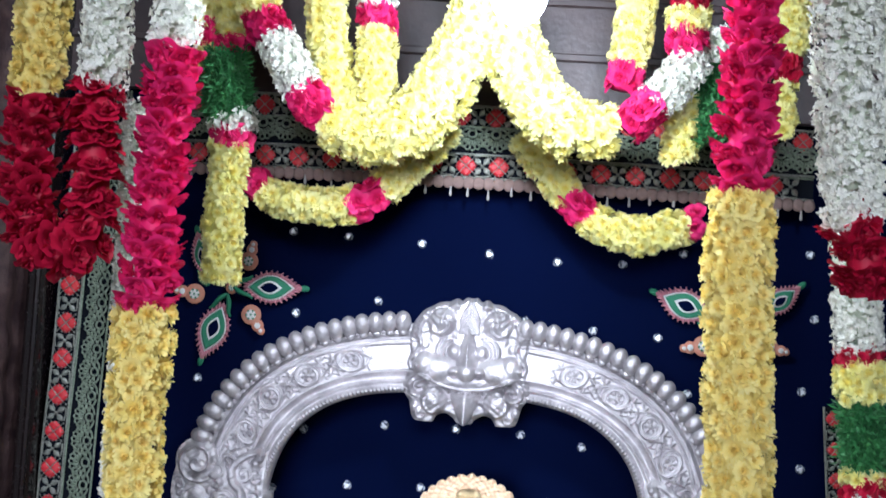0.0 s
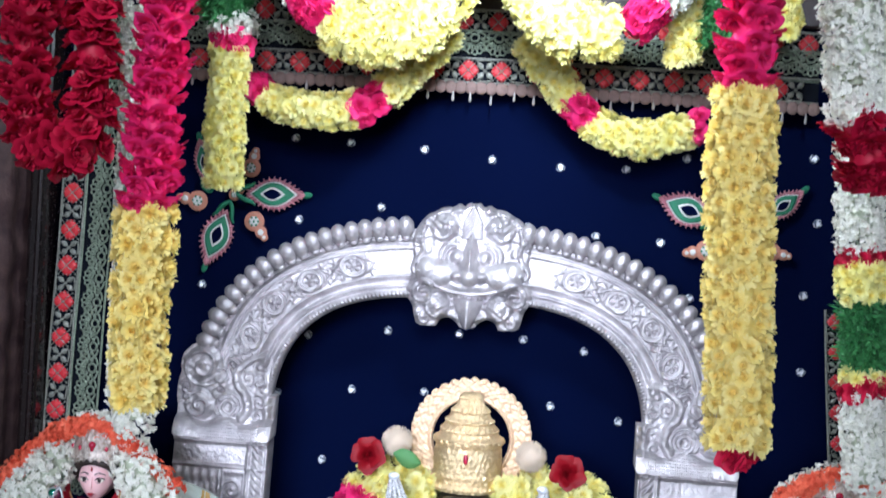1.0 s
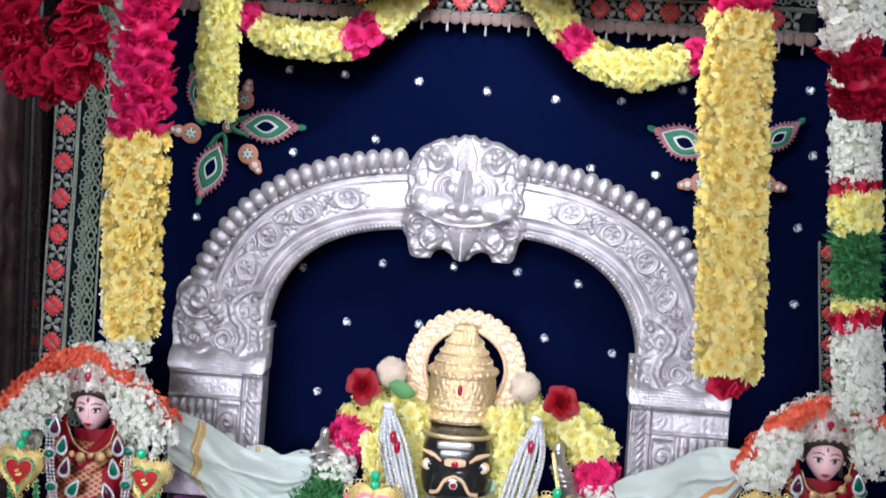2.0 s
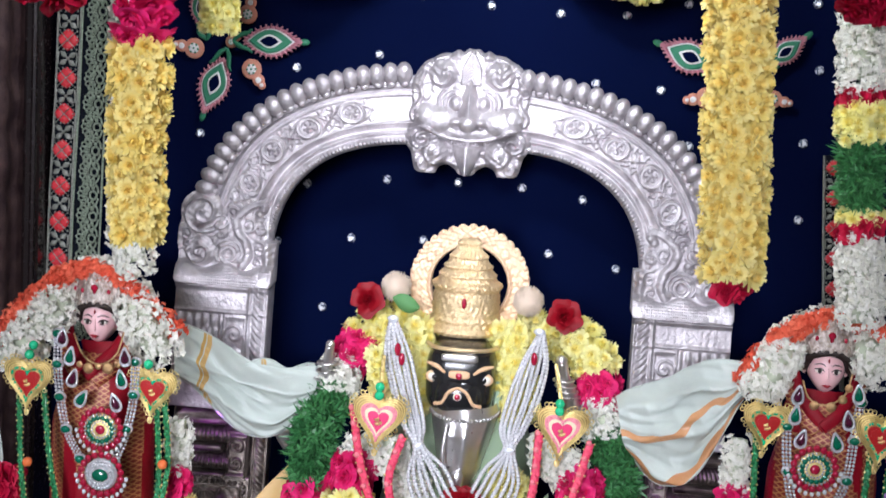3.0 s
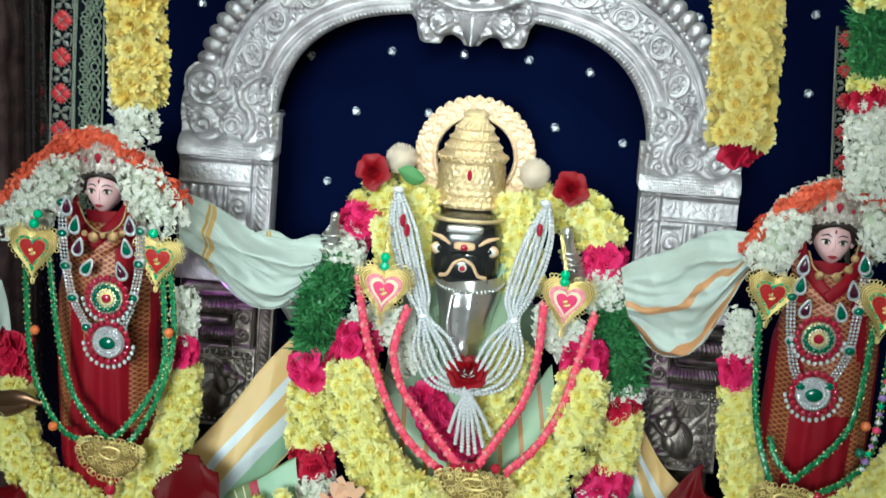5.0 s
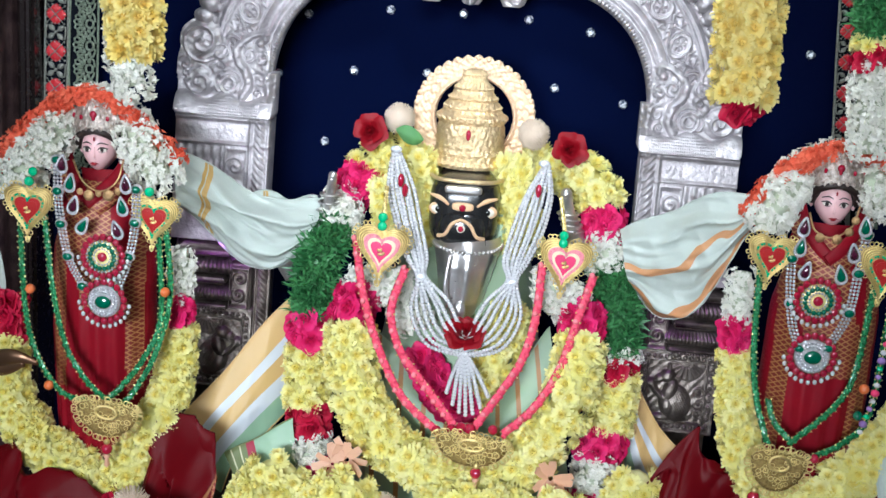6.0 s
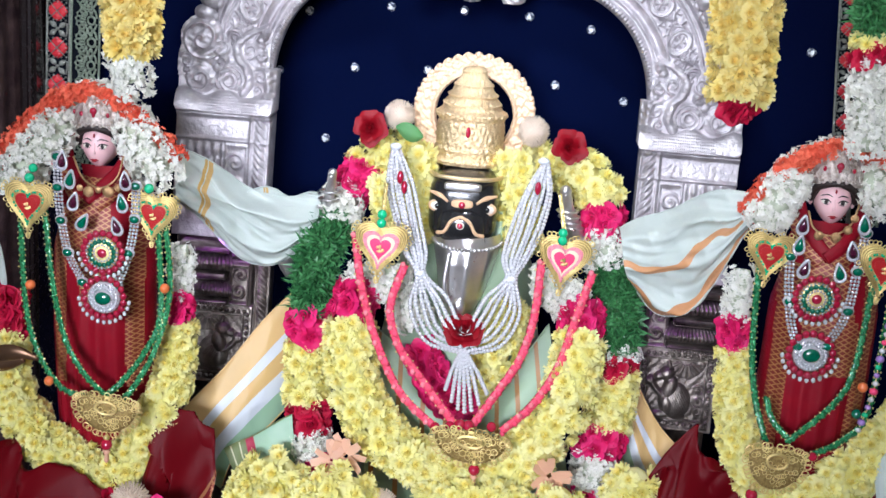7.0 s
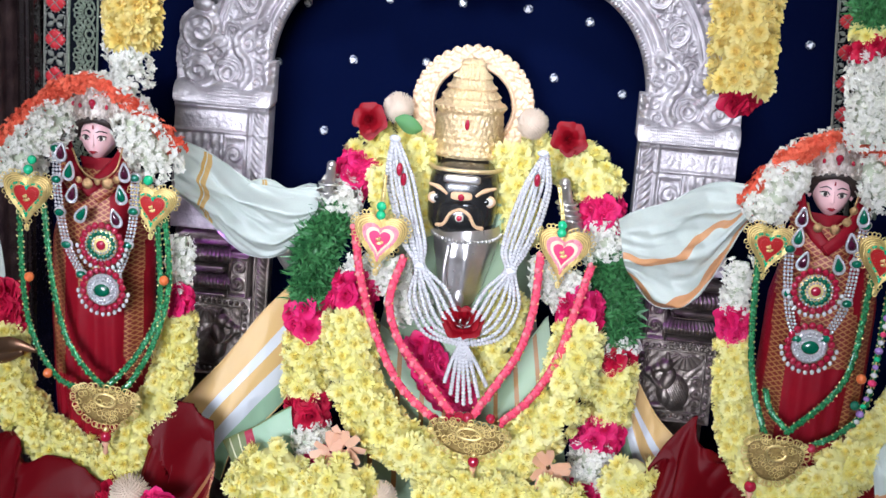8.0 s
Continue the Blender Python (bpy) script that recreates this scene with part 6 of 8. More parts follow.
def doll(label, x, z, turn, y=-0.335):
    """A dressed standing figure of the consort; the base of its mesh is on the plinth."""
    g = Gather()
    hy = y
    hv, hf = rounded((0, 0.012, 0), (0.034, 0.036, 0.043), 0.9, 40, 30)
    down = np.clip(-hv[:, 2] / 0.043, 0, 1)
    hv[:, 0] *= 1 - 0.40 * down ** 1.5
    hv[:, 1] -= 0.004 * down * (hv[:, 1] < 0)
    g.add((hv, hf), 0)
    g.add(ball((0, -0.0262, -0.0125), 0.0034, 10, 8, (0.9, 0.9, 1.3)), 0)
    g.add(tube([(0, -0.0235, 0.004), (0, -0.0258, -0.006), (0, -0.0275, -0.012)], [0.0015, 0.0022, 0.0026], 8, n=12), 0)
    for s in (-1, 1):
        g.add(ball((s * 0.0365, 0.012, -0.004), 0.009, 10, 8, (0.5, 0.7, 1.3)), 0)
        g.add(ball((s * 0.0145, -0.0213, -0.0012), 0.0058, 14, 10, (1.35, 0.38, 0.66)), 8)
        g.add(ball((s * 0.0142, -0.0232, -0.0010), 0.0036, 12, 8, (0.95, 0.3, 1.0)), 2)
        g.add(tube([(s * 0.0060, -0.0240, -0.0016), (s * 0.0100, -0.0247, 0.0022), (s * 0.0150, -0.0243, 0.0034), (s * 0.0235, -0.0185, 0.0008)], [0.0006, 0.0013, 0.0014, 0.0008], 6, n=16), 2)
        g.add(tube([(s * 0.0085, -0.0240, -0.0040), (s * 0.0145, -0.0238, -0.0052), (s * 0.0215, -0.0190, -0.0030)], 0.0005, 5, n=10), 2)
        g.add(tube([(s * 0.0050, -0.0250, 0.0085), (s * 0.0130, -0.0244, 0.0118), (s * 0.0240, -0.0175, 0.0080)], [0.0007, 0.0012, 0.0006], 5, n=12), 2)
        g.add(ball((s * 0.0026, -0.0252, -0.0248), 0.0030, 10, 8, (1.25, 0.5, 0.52)), 3)
        g.add(ball((s * 0.0055, -0.0240, -0.0256), 0.0022, 10, 8, (1.5, 0.4, 0.4)), 3)
    g.add(ball((0, -0.0250, -0.0272), 0.0038, 10, 8, (1.25, 0.5, 0.5)), 3)
    g.add(ball((0, -0.0262, 0.018), 0.0022, 8, 6, (0.8, 0.6, 1.8)), 3)
    # hair and tiara
    g.add(rounded((0, 0.022, 0.014), (0.042, 0.040, 0.040), 0.9, 28, 18), 2)
    g.add(tube([(-0.039, 0.0, -0.004), (-0.035, -0.010, 0.016), (-0.020, -0.0225, 0.028), (0, -0.027, 0.032), (0.020, -0.0225, 0.028), (0.035, -0.010, 0.016), (0.039, 0.0, -0.004)], [0.005, 0.007, 0.007, 0.006, 0.007, 0.007, 0.005], 8, n=30), 2)

    g.v = [a * [0.81, 0.95, 0.86] + [0, 0, 0.003] for a in g.v]

    def tiara(u, v):
        an = (u - 0.5) * 2.7
        top = 0.026 + 0.050 * np.cos(an * 0.56) ** 1.0
        zz = 0.026 + (top - 0.026) * v
        rad = 0.044 - 0.012 * v ** 2 + 0.0009 * np.sin(an * 26) * np.sin(v * 15) + 0.0007 * np.sin(an * 11 + v * 9)
        return rad * np.sin(an), 0.014 - rad * np.cos(an) * 0.98, zz + 0.0025 * np.abs(np.sin(an * 9)) * v
    g.add(surf(tiara, 90, 24)[:2], 4)
    for k in range(11):
        an = (k - 5) / 5 * 1.25
        g.add(ball((0.0455 * math.sin(an), 0.014 - 0.045 * math.cos(an), 0.034), 0.0030, 7, 5), 4)
        if k % 2:
            g.add(ball((0.042 * math.sin(an), 0.014 - 0.0425 * math.cos(an), 0.050), 0.0030, 7, 5, (1, 0.6, 1.3)), 5)
    g.add(ball((0, -0.0290, 0.056), 0.0055, 10, 8, (1, 0.6, 1)), 5)

    # veil round the face, and the robe
    def veil(u, v, side=1):
        a = u * side
        zz = 0.030 - v * 0.120
        w = np.interp(v, [0, 0.3, 0.6, 1], [0.043, 0.047, 0.050, 0.066])
        inner = np.interp(v, [0, 0.36, 0.56, 0.84, 1], [0.88, 0.80, 0.58, 0.05, 0.0])
        t = side * (inner + (1 - inner) * np.abs(a))
        return w * t, 0.004 - 0.030 * (1 - t * t) * np.clip(v * 2, 0, 1) - 0.016 * v - 0.002 * np.sin(v * 30 + a * 10), zz
    for s in (-1, 1):
        g.add(surf(lambda u, v: veil(u, v, s), 22, 24)[:2], 6)
    g.add(surf(lambda u, v: ((u - 0.5) * 0.056 * (1 - 0.75 * v), -0.006 - 0.026 * v + 0.018 * (u - 0.5) ** 2, -0.030 - 0.050 * v), 14, 10)[:2], 6)
    # crossed collar of the shawl, its gold border outside
    for s, y0 in ((-1, 0.0), (1, -0.004)):
        line = [(s * 0.043, -0.006, -0.002), (s * 0.036, -0.022, -0.030), (s * 0.018, -0.038 + y0, -0.056), (-s * 0.004, -0.047 + y0, -0.076)]
        g.add(tube(line, [0.004, 0.008, 0.010, 0.009], 10, n=36, flat=0.30), 6)
        g.add(tube([(x_ + s * 0.011, y_ + 0.004, z_ - 0.007) for x_, y_, z_ in line], [0.004, 0.009, 0.013, 0.016], 10, n=36, flat=0.28), 7)
    H = z - 0.55

    def robe(u, v):
        an = u * math.tau
        zz = -0.045 - v * (H - 0.045)
        w = np.interp(v, [0, 0.06, 0.16, 0.35, 0.55, 0.72, 1.0], [0.035, 0.062, 0.078, 0.080, 0.074, 0.068, 0.085])
        pleat = 1 + (0.03 + 0.05 * v) * np.sin(an * 18 + 3 * np.sin(v * 5)) * (np.sin(an) < 0.5) * np.clip(v * 3 - 0.3, 0, 1)
        return 0.010 + w * np.cos(an), 0.002 + 0.80 * w * pleat * np.sin(an), zz
    rv, rf, _ = surf(robe, 120, 60, True)
    mid = rv[[q[0] for q in rf]]
    upper = (mid[:, 2] > -0.235) & (np.abs(mid[:, 0] - 0.01 - 0.02 * np.sin(mid[:, 2] * 20)) < 0.040) | ((np.abs(np.abs(mid[:, 0] - 0.01) - 0.058) < 0.012) & (mid[:, 2] > -0.36))
    g.add((rv, [q for q, k in zip(rf, upper) if not k]), 6)
    g.add((rv, [q for q, k in zip(rf, upper) if k]), 7)
    ob = new("doll_statue", g.mesh("doll_statue", [SKIN, SAREE, HAIR, LIPS, TIARA, RUBY, SAREE, BROCADE, ENAMEL]))
    ob.matrix_basis = pose(x, y, z, 0, 0, turn)
    return tagged(ob, label, "statue", "consort statues")


doll("painted standing doll statue in dark red brocade with silver tiara", *(-0.516, 1.280), 2)
doll("painted standing doll statue in dark red brocade with ruby tiara", *(0.578, 1.295), -6)


# ---- garlands on the statues ----
garland("shoulder garland of yellow, pink, white and green flowers on the deity",
        [(-0.036, -0.120, 1.234), (-0.063, -0.130, 1.269), (-0.111, -0.145, 1.268), (-0.142, -0.160, 1.231), (-0.163, -0.200, 1.188), (-0.183, -0.245, 1.128), (-0.192, -0.255, 1.055), (-0.194, -0.265, 0.991), (-0.194, -0.270, 0.920), (-0.183, -0.290, 0.860), (-0.173, -0.310, 0.810), (-0.142, -0.330, 0.763), (-0.112, -0.350, 0.687)],
        [0.030, 0.032, 0.035, 0.034, 0.036, 0.038, 0.036, 0.032, 0.033, 0.034, 0.036, 0.038, 0.038],
        [(0.175, "y"), (0.075, "p"), (0.07, "w"), (0.20, "g"), (0.065, "p"), (0.14, "y"), (0.06, "r"), (0.07, "w"), (0.07, "p"), (0.08, "y")], "deity garlands", 1.12)
garland("shoulder garland of yellow, pink, white and green flowers on the deity",
        [(0.110, -0.120, 1.219), (0.125, -0.130, 1.265), (0.184, -0.145, 1.273), (0.235, -0.170, 1.267), (0.258, -0.190, 1.228), (0.263, -0.205, 1.186), (0.270, -0.230, 1.146), (0.294, -0.245, 1.087), (0.301, -0.260, 1.018), (0.302, -0.270, 0.945), (0.291, -0.290, 0.874), (0.278, -0.310, 0.823), (0.275, -0.330, 0.724)],
        [0.030, 0.030, 0.036, 0.036, 0.034, 0.036, 0.034, 0.036, 0.034, 0.032, 0.034, 0.036, 0.036],
        [(0.31, "y"), (0.075, "p"), (0.07, "w"), (0.18, "g"), (0.02, "w"), (0.03, "r"), (0.135, "y"), (0.06, "p"), (0.085, "w"), (0.09, "p")], "deity garlands", 1.12)
garland("upright yellow strand between crown and pearls", [(-0.043, -0.180, 1.286), (-0.040, -0.200, 1.221), (-0.030, -0.210, 1.149)], [0.028, 0.030, 0.026], [(1, "y")], "deity garlands", 1.12)
garland("upright yellow strand between crown and pearls", [(0.105, -0.180, 1.293), (0.124, -0.200, 1.227), (0.129, -0.210, 1.146)], [0.028, 0.032, 0.028], [(1, "y")], "deity garlands", 1.12)
garland("yellow flower tuft behind the pearl strands", [(-0.090, -0.220, 1.248), (-0.075, -0.240, 1.161)], [0.022, 0.022], [(1, "y")], "deity garlands", 1.12)
garland("broad yellow chrysanthemum garland hanging round the deity",
        [(-0.101, -0.250, 1.097), (-0.120, -0.290, 1.058), (-0.119, -0.310, 0.999), (-0.099, -0.330, 0.923), (-0.050, -0.340, 0.856), (0.025, -0.350, 0.817), (0.094, -0.355, 0.805), (0.153, -0.350, 0.834), (0.200, -0.340, 0.890), (0.229, -0.330, 0.960), (0.237, -0.310, 1.028), (0.236, -0.280, 1.069), (0.197, -0.250, 1.098)],
        [0.032, 0.034, 0.039, 0.040, 0.040, 0.038, 0.034, 0.038, 0.040, 0.040, 0.037, 0.034, 0.032],
        [(0.05, "w"), (0.055, "p"), (0.79, "y"), (0.045, "p"), (0.06, "w")], "deity garlands", 1.12, dense=0.95)
garland("inner yellow garland over the deity's breast", [(0.128, -0.250, 1.072), (0.120, -0.260, 1.017), (0.102, -0.270, 0.961), (0.075, -0.270, 0.910)], [0.028, 0.034, 0.032, 0.024], [(1, "y")], "deity garlands")
garland("bunch of white blossoms on the deity's breast", [(-0.044, -0.250, 1.059), (-0.022, -0.260, 1.021)], 0.032, [(1, "w")], "deity garlands")
garland("bunch of white blossoms under a heart pendant", [(-0.062, -0.270, 1.118), (-0.064, -0.275, 1.062)], 0.028, [(1, "w")], "deity garlands")
garland("bunch of white blossoms under a heart pendant", [(0.184, -0.265, 1.132), (0.188, -0.270, 1.078)], 0.028, [(1, "w")], "deity garlands")
garland("cluster of pink roses on the deity's breast", [(-0.019, -0.260, 0.988), (0.003, -0.270, 0.951), (0.039, -0.280, 0.910), (0.084, -0.280, 0.910)], 0.028, [(1, "p")], "deity garlands", 1.15)
garland("yellow chrysanthemum heap at the deity's feet", [(-0.268, -0.380, 0.742), (-0.220, -0.380, 0.801), (-0.197, -0.380, 0.780), (-0.216, -0.380, 0.690)], [0.03, 0.035, 0.03, 0.04], [(1, "y")], "foot garlands", 1.1)
garland("yellow chrysanthemum heap at the deity's feet", [(-0.154, -0.410, 0.761), (-0.105, -0.420, 0.800), (-0.068, -0.420, 0.767)], 0.036, [(1, "y")], "foot garlands", 1.1)
garland("yellow chrysanthemum tail below the broad garland", [(0.016, -0.400, 0.776), (0.102, -0.410, 0.799), (0.181, -0.400, 0.787)], 0.030, [(1, "y")], "foot garlands", 1.1)
garland("yellow chrysanthemum heap at the deity's feet", [(0.207, -0.410, 0.790), (0.225, -0.410, 0.818), (0.254, -0.410, 0.787)], 0.028, [(1, "y")], "foot garlands", 1.1)
garland("yellow chrysanthemum heap at the deity's feet", [(0.313, -0.380, 0.803), (0.340, -0.370, 0.844), (0.363, -0.370, 0.794)], 0.030, [(1, "y")], "foot garlands", 1.1)

garland("few pink rose petals beside a round cream flower", [(-0.375, -0.515, 0.772), (-0.352, -0.510, 0.793)], 0.014, [(1, "p")], "foot garlands", 0.9)
garland("few deep red rose petals beside a round cream flower", [(-0.446, -0.495, 0.778), (-0.434, -0.495, 0.762)], 0.012, [(1, "r")], "foot garlands", 0.9)
# arcs of blossoms over the consorts
garland("orange blossom string arched over a doll's head", [(-0.687, -0.340, 1.228), (-0.652, -0.340, 1.271), (-0.613, -0.340, 1.316), (-0.569, -0.340, 1.349), (-0.527, -0.340, 1.359), (-0.485, -0.340, 1.349), (-0.448, -0.340, 1.321), (-0.417, -0.340, 1.294), (-0.390, -0.340, 1.270)], 0.0145, [(1, "o")], "doll garlands", 0.82)
garland("white blossom string arched round a doll's head", [(-0.647, -0.360, 1.212), (-0.616, -0.360, 1.250), (-0.580, -0.350, 1.294), (-0.576, -0.300, 1.324), (-0.543, -0.275, 1.341), (-0.490, -0.300, 1.330), (-0.449, -0.350, 1.294), (-0.422, -0.360, 1.260), (-0.401, -0.360, 1.230)], [0.034, 0.034, 0.032, 0.029, 0.028, 0.029, 0.032, 0.034, 0.033], [(1, "w")], "doll garlands", 1.05)
garland("orange blossom string arched over a doll's head", [(0.459, -0.340, 1.269), (0.473, -0.340, 1.299), (0.504, -0.340, 1.338), (0.541, -0.340, 1.362), (0.583, -0.340, 1.372), (0.627, -0.340, 1.368), (0.671, -0.340, 1.345)], 0.0145, [(1, "o")], "doll garlands", 0.82)
garland("white blossom string arched round a doll's head", [(0.479, -0.360, 1.256), (0.495, -0.360, 1.291), (0.524, -0.320, 1.324), (0.572, -0.285, 1.349), (0.619, -0.290, 1.345), (0.632, -0.350, 1.327), (0.658, -0.360, 1.294)], [0.029, 0.031, 0.030, 0.028, 0.028, 0.030, 0.032], [(1, "w")], "doll garlands", 1.05)
garland("yellow garland with white and pink ends hung round a doll", [(-0.645, -0.360, 1.043), (-0.643, -0.370, 0.991), (-0.643, -0.380, 0.920), (-0.608, -0.390, 0.838), (-0.540, -0.400, 0.792), (-0.468, -0.410, 0.757)], [0.024, 0.028, 0.033, 0.036, 0.036, 0.030], [(0.17, "r"), (0.83, "y")], "doll garlands")
garland("yellow garland with white and pink ends hung round a doll", [(-0.383, -0.350, 1.139), (-0.378, -0.355, 1.096), (-0.377, -0.360, 1.034), (-0.381, -0.370, 0.945), (-0.406, -0.390, 0.860), (-0.459, -0.410, 0.753), (-0.459, -0.420, 0.705)], [0.018, 0.018, 0.024, 0.030, 0.034, 0.034, 0.034], [(0.17, "w"), (0.10, "p"), (0.73, "y")], "doll garlands")
garland("yellow garland with white and pink ends hung round a doll", [(0.461, -0.350, 1.184), (0.459, -0.355, 1.128), (0.461, -0.360, 1.077), (0.471, -0.370, 0.992), (0.492, -0.380, 0.908), (0.538, -0.400, 0.856), (0.572, -0.410, 0.839)], [0.018, 0.020, 0.021, 0.024, 0.028, 0.032, 0.034], [(0.20, "w"), (0.10, "p"), (0.70, "y")], "doll garlands")
garland("yellow garland hung round a doll", [(0.735, -0.370, 1.013), (0.692, -0.390, 0.949), (0.630, -0.410, 0.892), (0.562, -0.420, 0.838)], [0.034, 0.036, 0.036, 0.034], [(1, "y")], "doll garlands")

# ---- single flowers ----
def loose_rose(label, p, size, d, seed):
    """A rose of separate petals round a bud."""
    rng = random.Random(seed)
    ob = thing("red_rose", label, "rose", "loose roses", at=p)
    m = facing((0, 0, 0), d, rng.uniform(0, 6), size)
    part("bud", Gather().add(lathe([(0.02, -0.2), (0.3, -0.05), (0.22, 0.12), (0.06, 0.45), (0.01, 0.5)], 9), 0, m), ROSE_RED, ob, local=True)
    for n, r0, r1, z0, z1, curl, span_ in ((5, 0.25, 0.96, 0.0, 0.34, 0.20, 0.80), (5, 0.20, 0.72, 0.04, 0.60, 0.16, 0.80), (5, 0.16, 0.50, 0.10, 0.80, 0.10, 0.85), (4, 0.11, 0.32, 0.14, 0.90, 0.05, 1.0), (3, 0.06, 0.17, 0.18, 0.94, 0.02, 1.25)):
        for k in range(n):
            part("petal", Gather().add(cup_petal((k + rng.uniform(-0.25, 0.25)) / n * math.tau + n, span_, r0, r1 * rng.uniform(0.9, 1.12), z0, z1 * rng.uniform(0.9, 1.08), curl, rng), 0, m), ROSE_RED, ob, local=True)


loose_rose("single deep red rose tucked in the yellow garland", (-0.123, -0.195, 1.319), 0.0245, (-0.1, -1, 0.3), 1)
loose_rose("single deep red rose tucked in the yellow garland", (0.195, -0.200, 1.317), 0.0250, (0.1, -1, 0.3), 2)
loose_rose("single deep red rose over the pearl tassel", (0.060, -0.335, 1.040), 0.0285, (0, -0.6, 0.8), 3)


def bristle_ball(label, p, r):
    rng = random.Random(int(p[0] * 1000))
    ob = thing("kadamba_flower", label, "flower", "bristly round flowers", at=p)
    g = Gather().add(ball((0, 0, 0), r * 0.74, 16, 12))
    for k in range(420):
        z = 1 - 2 * (k + 0.5) / 420
        a = k * 2.39996
        d = Vector((math.sqrt(1 - z * z) * math.cos(a), math.sqrt(1 - z * z) * math.sin(a), z))
        if d.y > 0.5:
            continue
        s = d.orthogonal().normalized() * r * 0.035
        e = d.cross(s).normalized() * r * 0.035
        b, t = d * r * 0.7, d * r * rng.uniform(0.94, 1.06)
        g.add(([tuple(b + s), tuple(b - s * 0.5 + e), tuple(b - s * 0.5 - e), tuple(t + s * 0.9), tuple(t - s * 0.5 + e * 0.9), tuple(t - s * 0.5 - e * 0.9)], [(0, 1, 4, 3), (1, 2, 5, 4), (2, 0, 3, 5), (3, 4, 5)]))
    part("bristle_head", g, CREAM, ob, local=True)
    part("stalk", Gather().add(tube([(0, r * 0.6, -r * 0.4), (0.003, r * 1.0, -r * 1.6)], 0.0025, 6, n=5)), STEM, ob, local=True)
    return ob


bristle_ball("round cream bristly kadamba flower beside the halo", (-0.081, -0.165, 1.340), 0.0255)
bristle_ball("round cream bristly kadamba flower beside the halo", (0.136, -0.165, 1.332), 0.0255)
bristle_ball("round cream bristly kadamba flower among the foot garlands", (-0.405, -0.500, 0.780), 0.030)
bristle_ball("round cream bristly kadamba flower among the foot garlands", (-0.041, -0.420, 0.779), 0.026)
leaf = thing("leaf", "small fresh green leaf beside a round cream flower", "leaf", at=(-0.066, -0.190, 1.320))
lx, lz = (-0.083, 1.324)
part("blade", Gather().add(surf(lambda u, v: (lx + u * 0.045, -0.192 - 0.006 * np.sin(u * 3) + 0.006 * (v - 0.5) ** 2 * 4, lz - 0.012 * u + (v - 0.5) * 0.030 * np.sin(np.pi * np.clip(u, 0.02, 0.99)) ** 0.7), 14, 7)), LEAF_GREEN, leaf)


def peach_spray(p, seed):
    rng = random.Random(seed)
    ob = thing("peach_blossom", "spray of peach crossandra petals tucked in the garlands", "flower", "peach blossoms", at=p)
    g = Gather()
    for k in range(9):
        a = k / 9 * math.tau + rng.uniform(-0.3, 0.3)
        m = pose(0, 0, 0, 90 + rng.uniform(-25, 25), 0, rng.uniform(-25, 25))
        g.add(petal_strip(a, rng.uniform(0.1, 0.5), rng.uniform(0.024, 0.034), 0.015, 0.004, 0, rng.uniform(-0.5, 0.3)), 0, m)
    part("petals", g, PEACH, ob, local=True)


peach_spray((-0.104, -0.390, 0.841), 1)
peach_spray((-0.125, -0.380, 0.827), 2)
peach_spray((0.210, -0.390, 0.844), 3)

# ---- pearls ----
def pearl_row(pts, r, n):
    p, length = spline(pts, n)
    g = Gather()
    for q in p:
        g.add(ball(q, r, 8, 6))
    return g


pearls = thing("pearl_necklace", "many-stranded white pearl necklace with a pearl tassel on the deity", "necklace", at=(0.064, -0.330, 0.979))
LEFT_RUN = [((-0.071, -0.270, 1.305), 0.005, 0.0), ((-0.059, -0.285, 1.254), 0.018, 0.0), ((-0.044, -0.295, 1.204), 0.019, 0.0), ((-0.027, -0.305, 1.152), 0.016, 0.0), ((-0.016, -0.312, 1.121), 0.006, 0.0), ((-0.000, -0.320, 1.079), 0.026, 0.012), ((0.023, -0.330, 1.041), 0.022, 0.022), ((0.062, -0.340, 1.021), 0.002, 0.013)]
RIGHT_RUN = [((0.160, -0.270, 1.300), 0.005, 0.0), ((0.153, -0.285, 1.256), 0.020, 0.0), ((0.141, -0.295, 1.204), 0.022, 0.0), ((0.127, -0.305, 1.156), 0.018, 0.0), ((0.124, -0.312, 1.126), 0.006, 0.0), ((0.116, -0.320, 1.084), 0.026, -0.012), ((0.096, -0.330, 1.045), 0.022, -0.022), ((0.064, -0.340, 1.021), 0.002, -0.013)]
for k in range(7):
    e = (k - 3) / 3
    for run in (LEFT_RUN, RIGHT_RUN):
        pts = [(p[0] + e * w + random.uniform(-0.0015, 0.0015), p[1] - 0.005 * (k % 2) - random.uniform(0, 0.003), p[2] + e * h) for p, w, h in run]
        tagged(part("strand", pearl_row(pts, 0.0036, 62), PEARL, pearls), kind="stuff")
for k in range(7):
    e = (k - 3) / 3
    tip = Vector((0.071, -0.345, 0.915)) + Vector((e * 0.032, 0, 0.034 * e * e))
    part("tassel_strand", pearl_row([(0.062, -0.345, 1.019), tuple(Vector((0.066, -0.348, 0.976)) + Vector((e * 0.018, 0, 0.01 * e * e))), tuple(tip)], 0.0038, 18), PEARL, pearls)
for c in ((-0.070, -0.280, 1.309), (0.157, -0.280, 1.306), (-0.016, -0.318, 1.121), (0.124, -0.318, 1.126)):
    part("clasp", Gather().add(ball(c, 0.007, 14, 10, (1.3, 0.7, 0.8))), CRYSTAL, pearls, "sparkling crystal clasp")
for c in ((-0.058, -0.298, 1.265), (-0.051, -0.298, 1.250), (0.152, -0.298, 1.267)):
    part("red_bead", Gather().add(ball(c, 0.0065, 10, 8, (0.8, 0.8, 1.6))), RUBY, pearls)


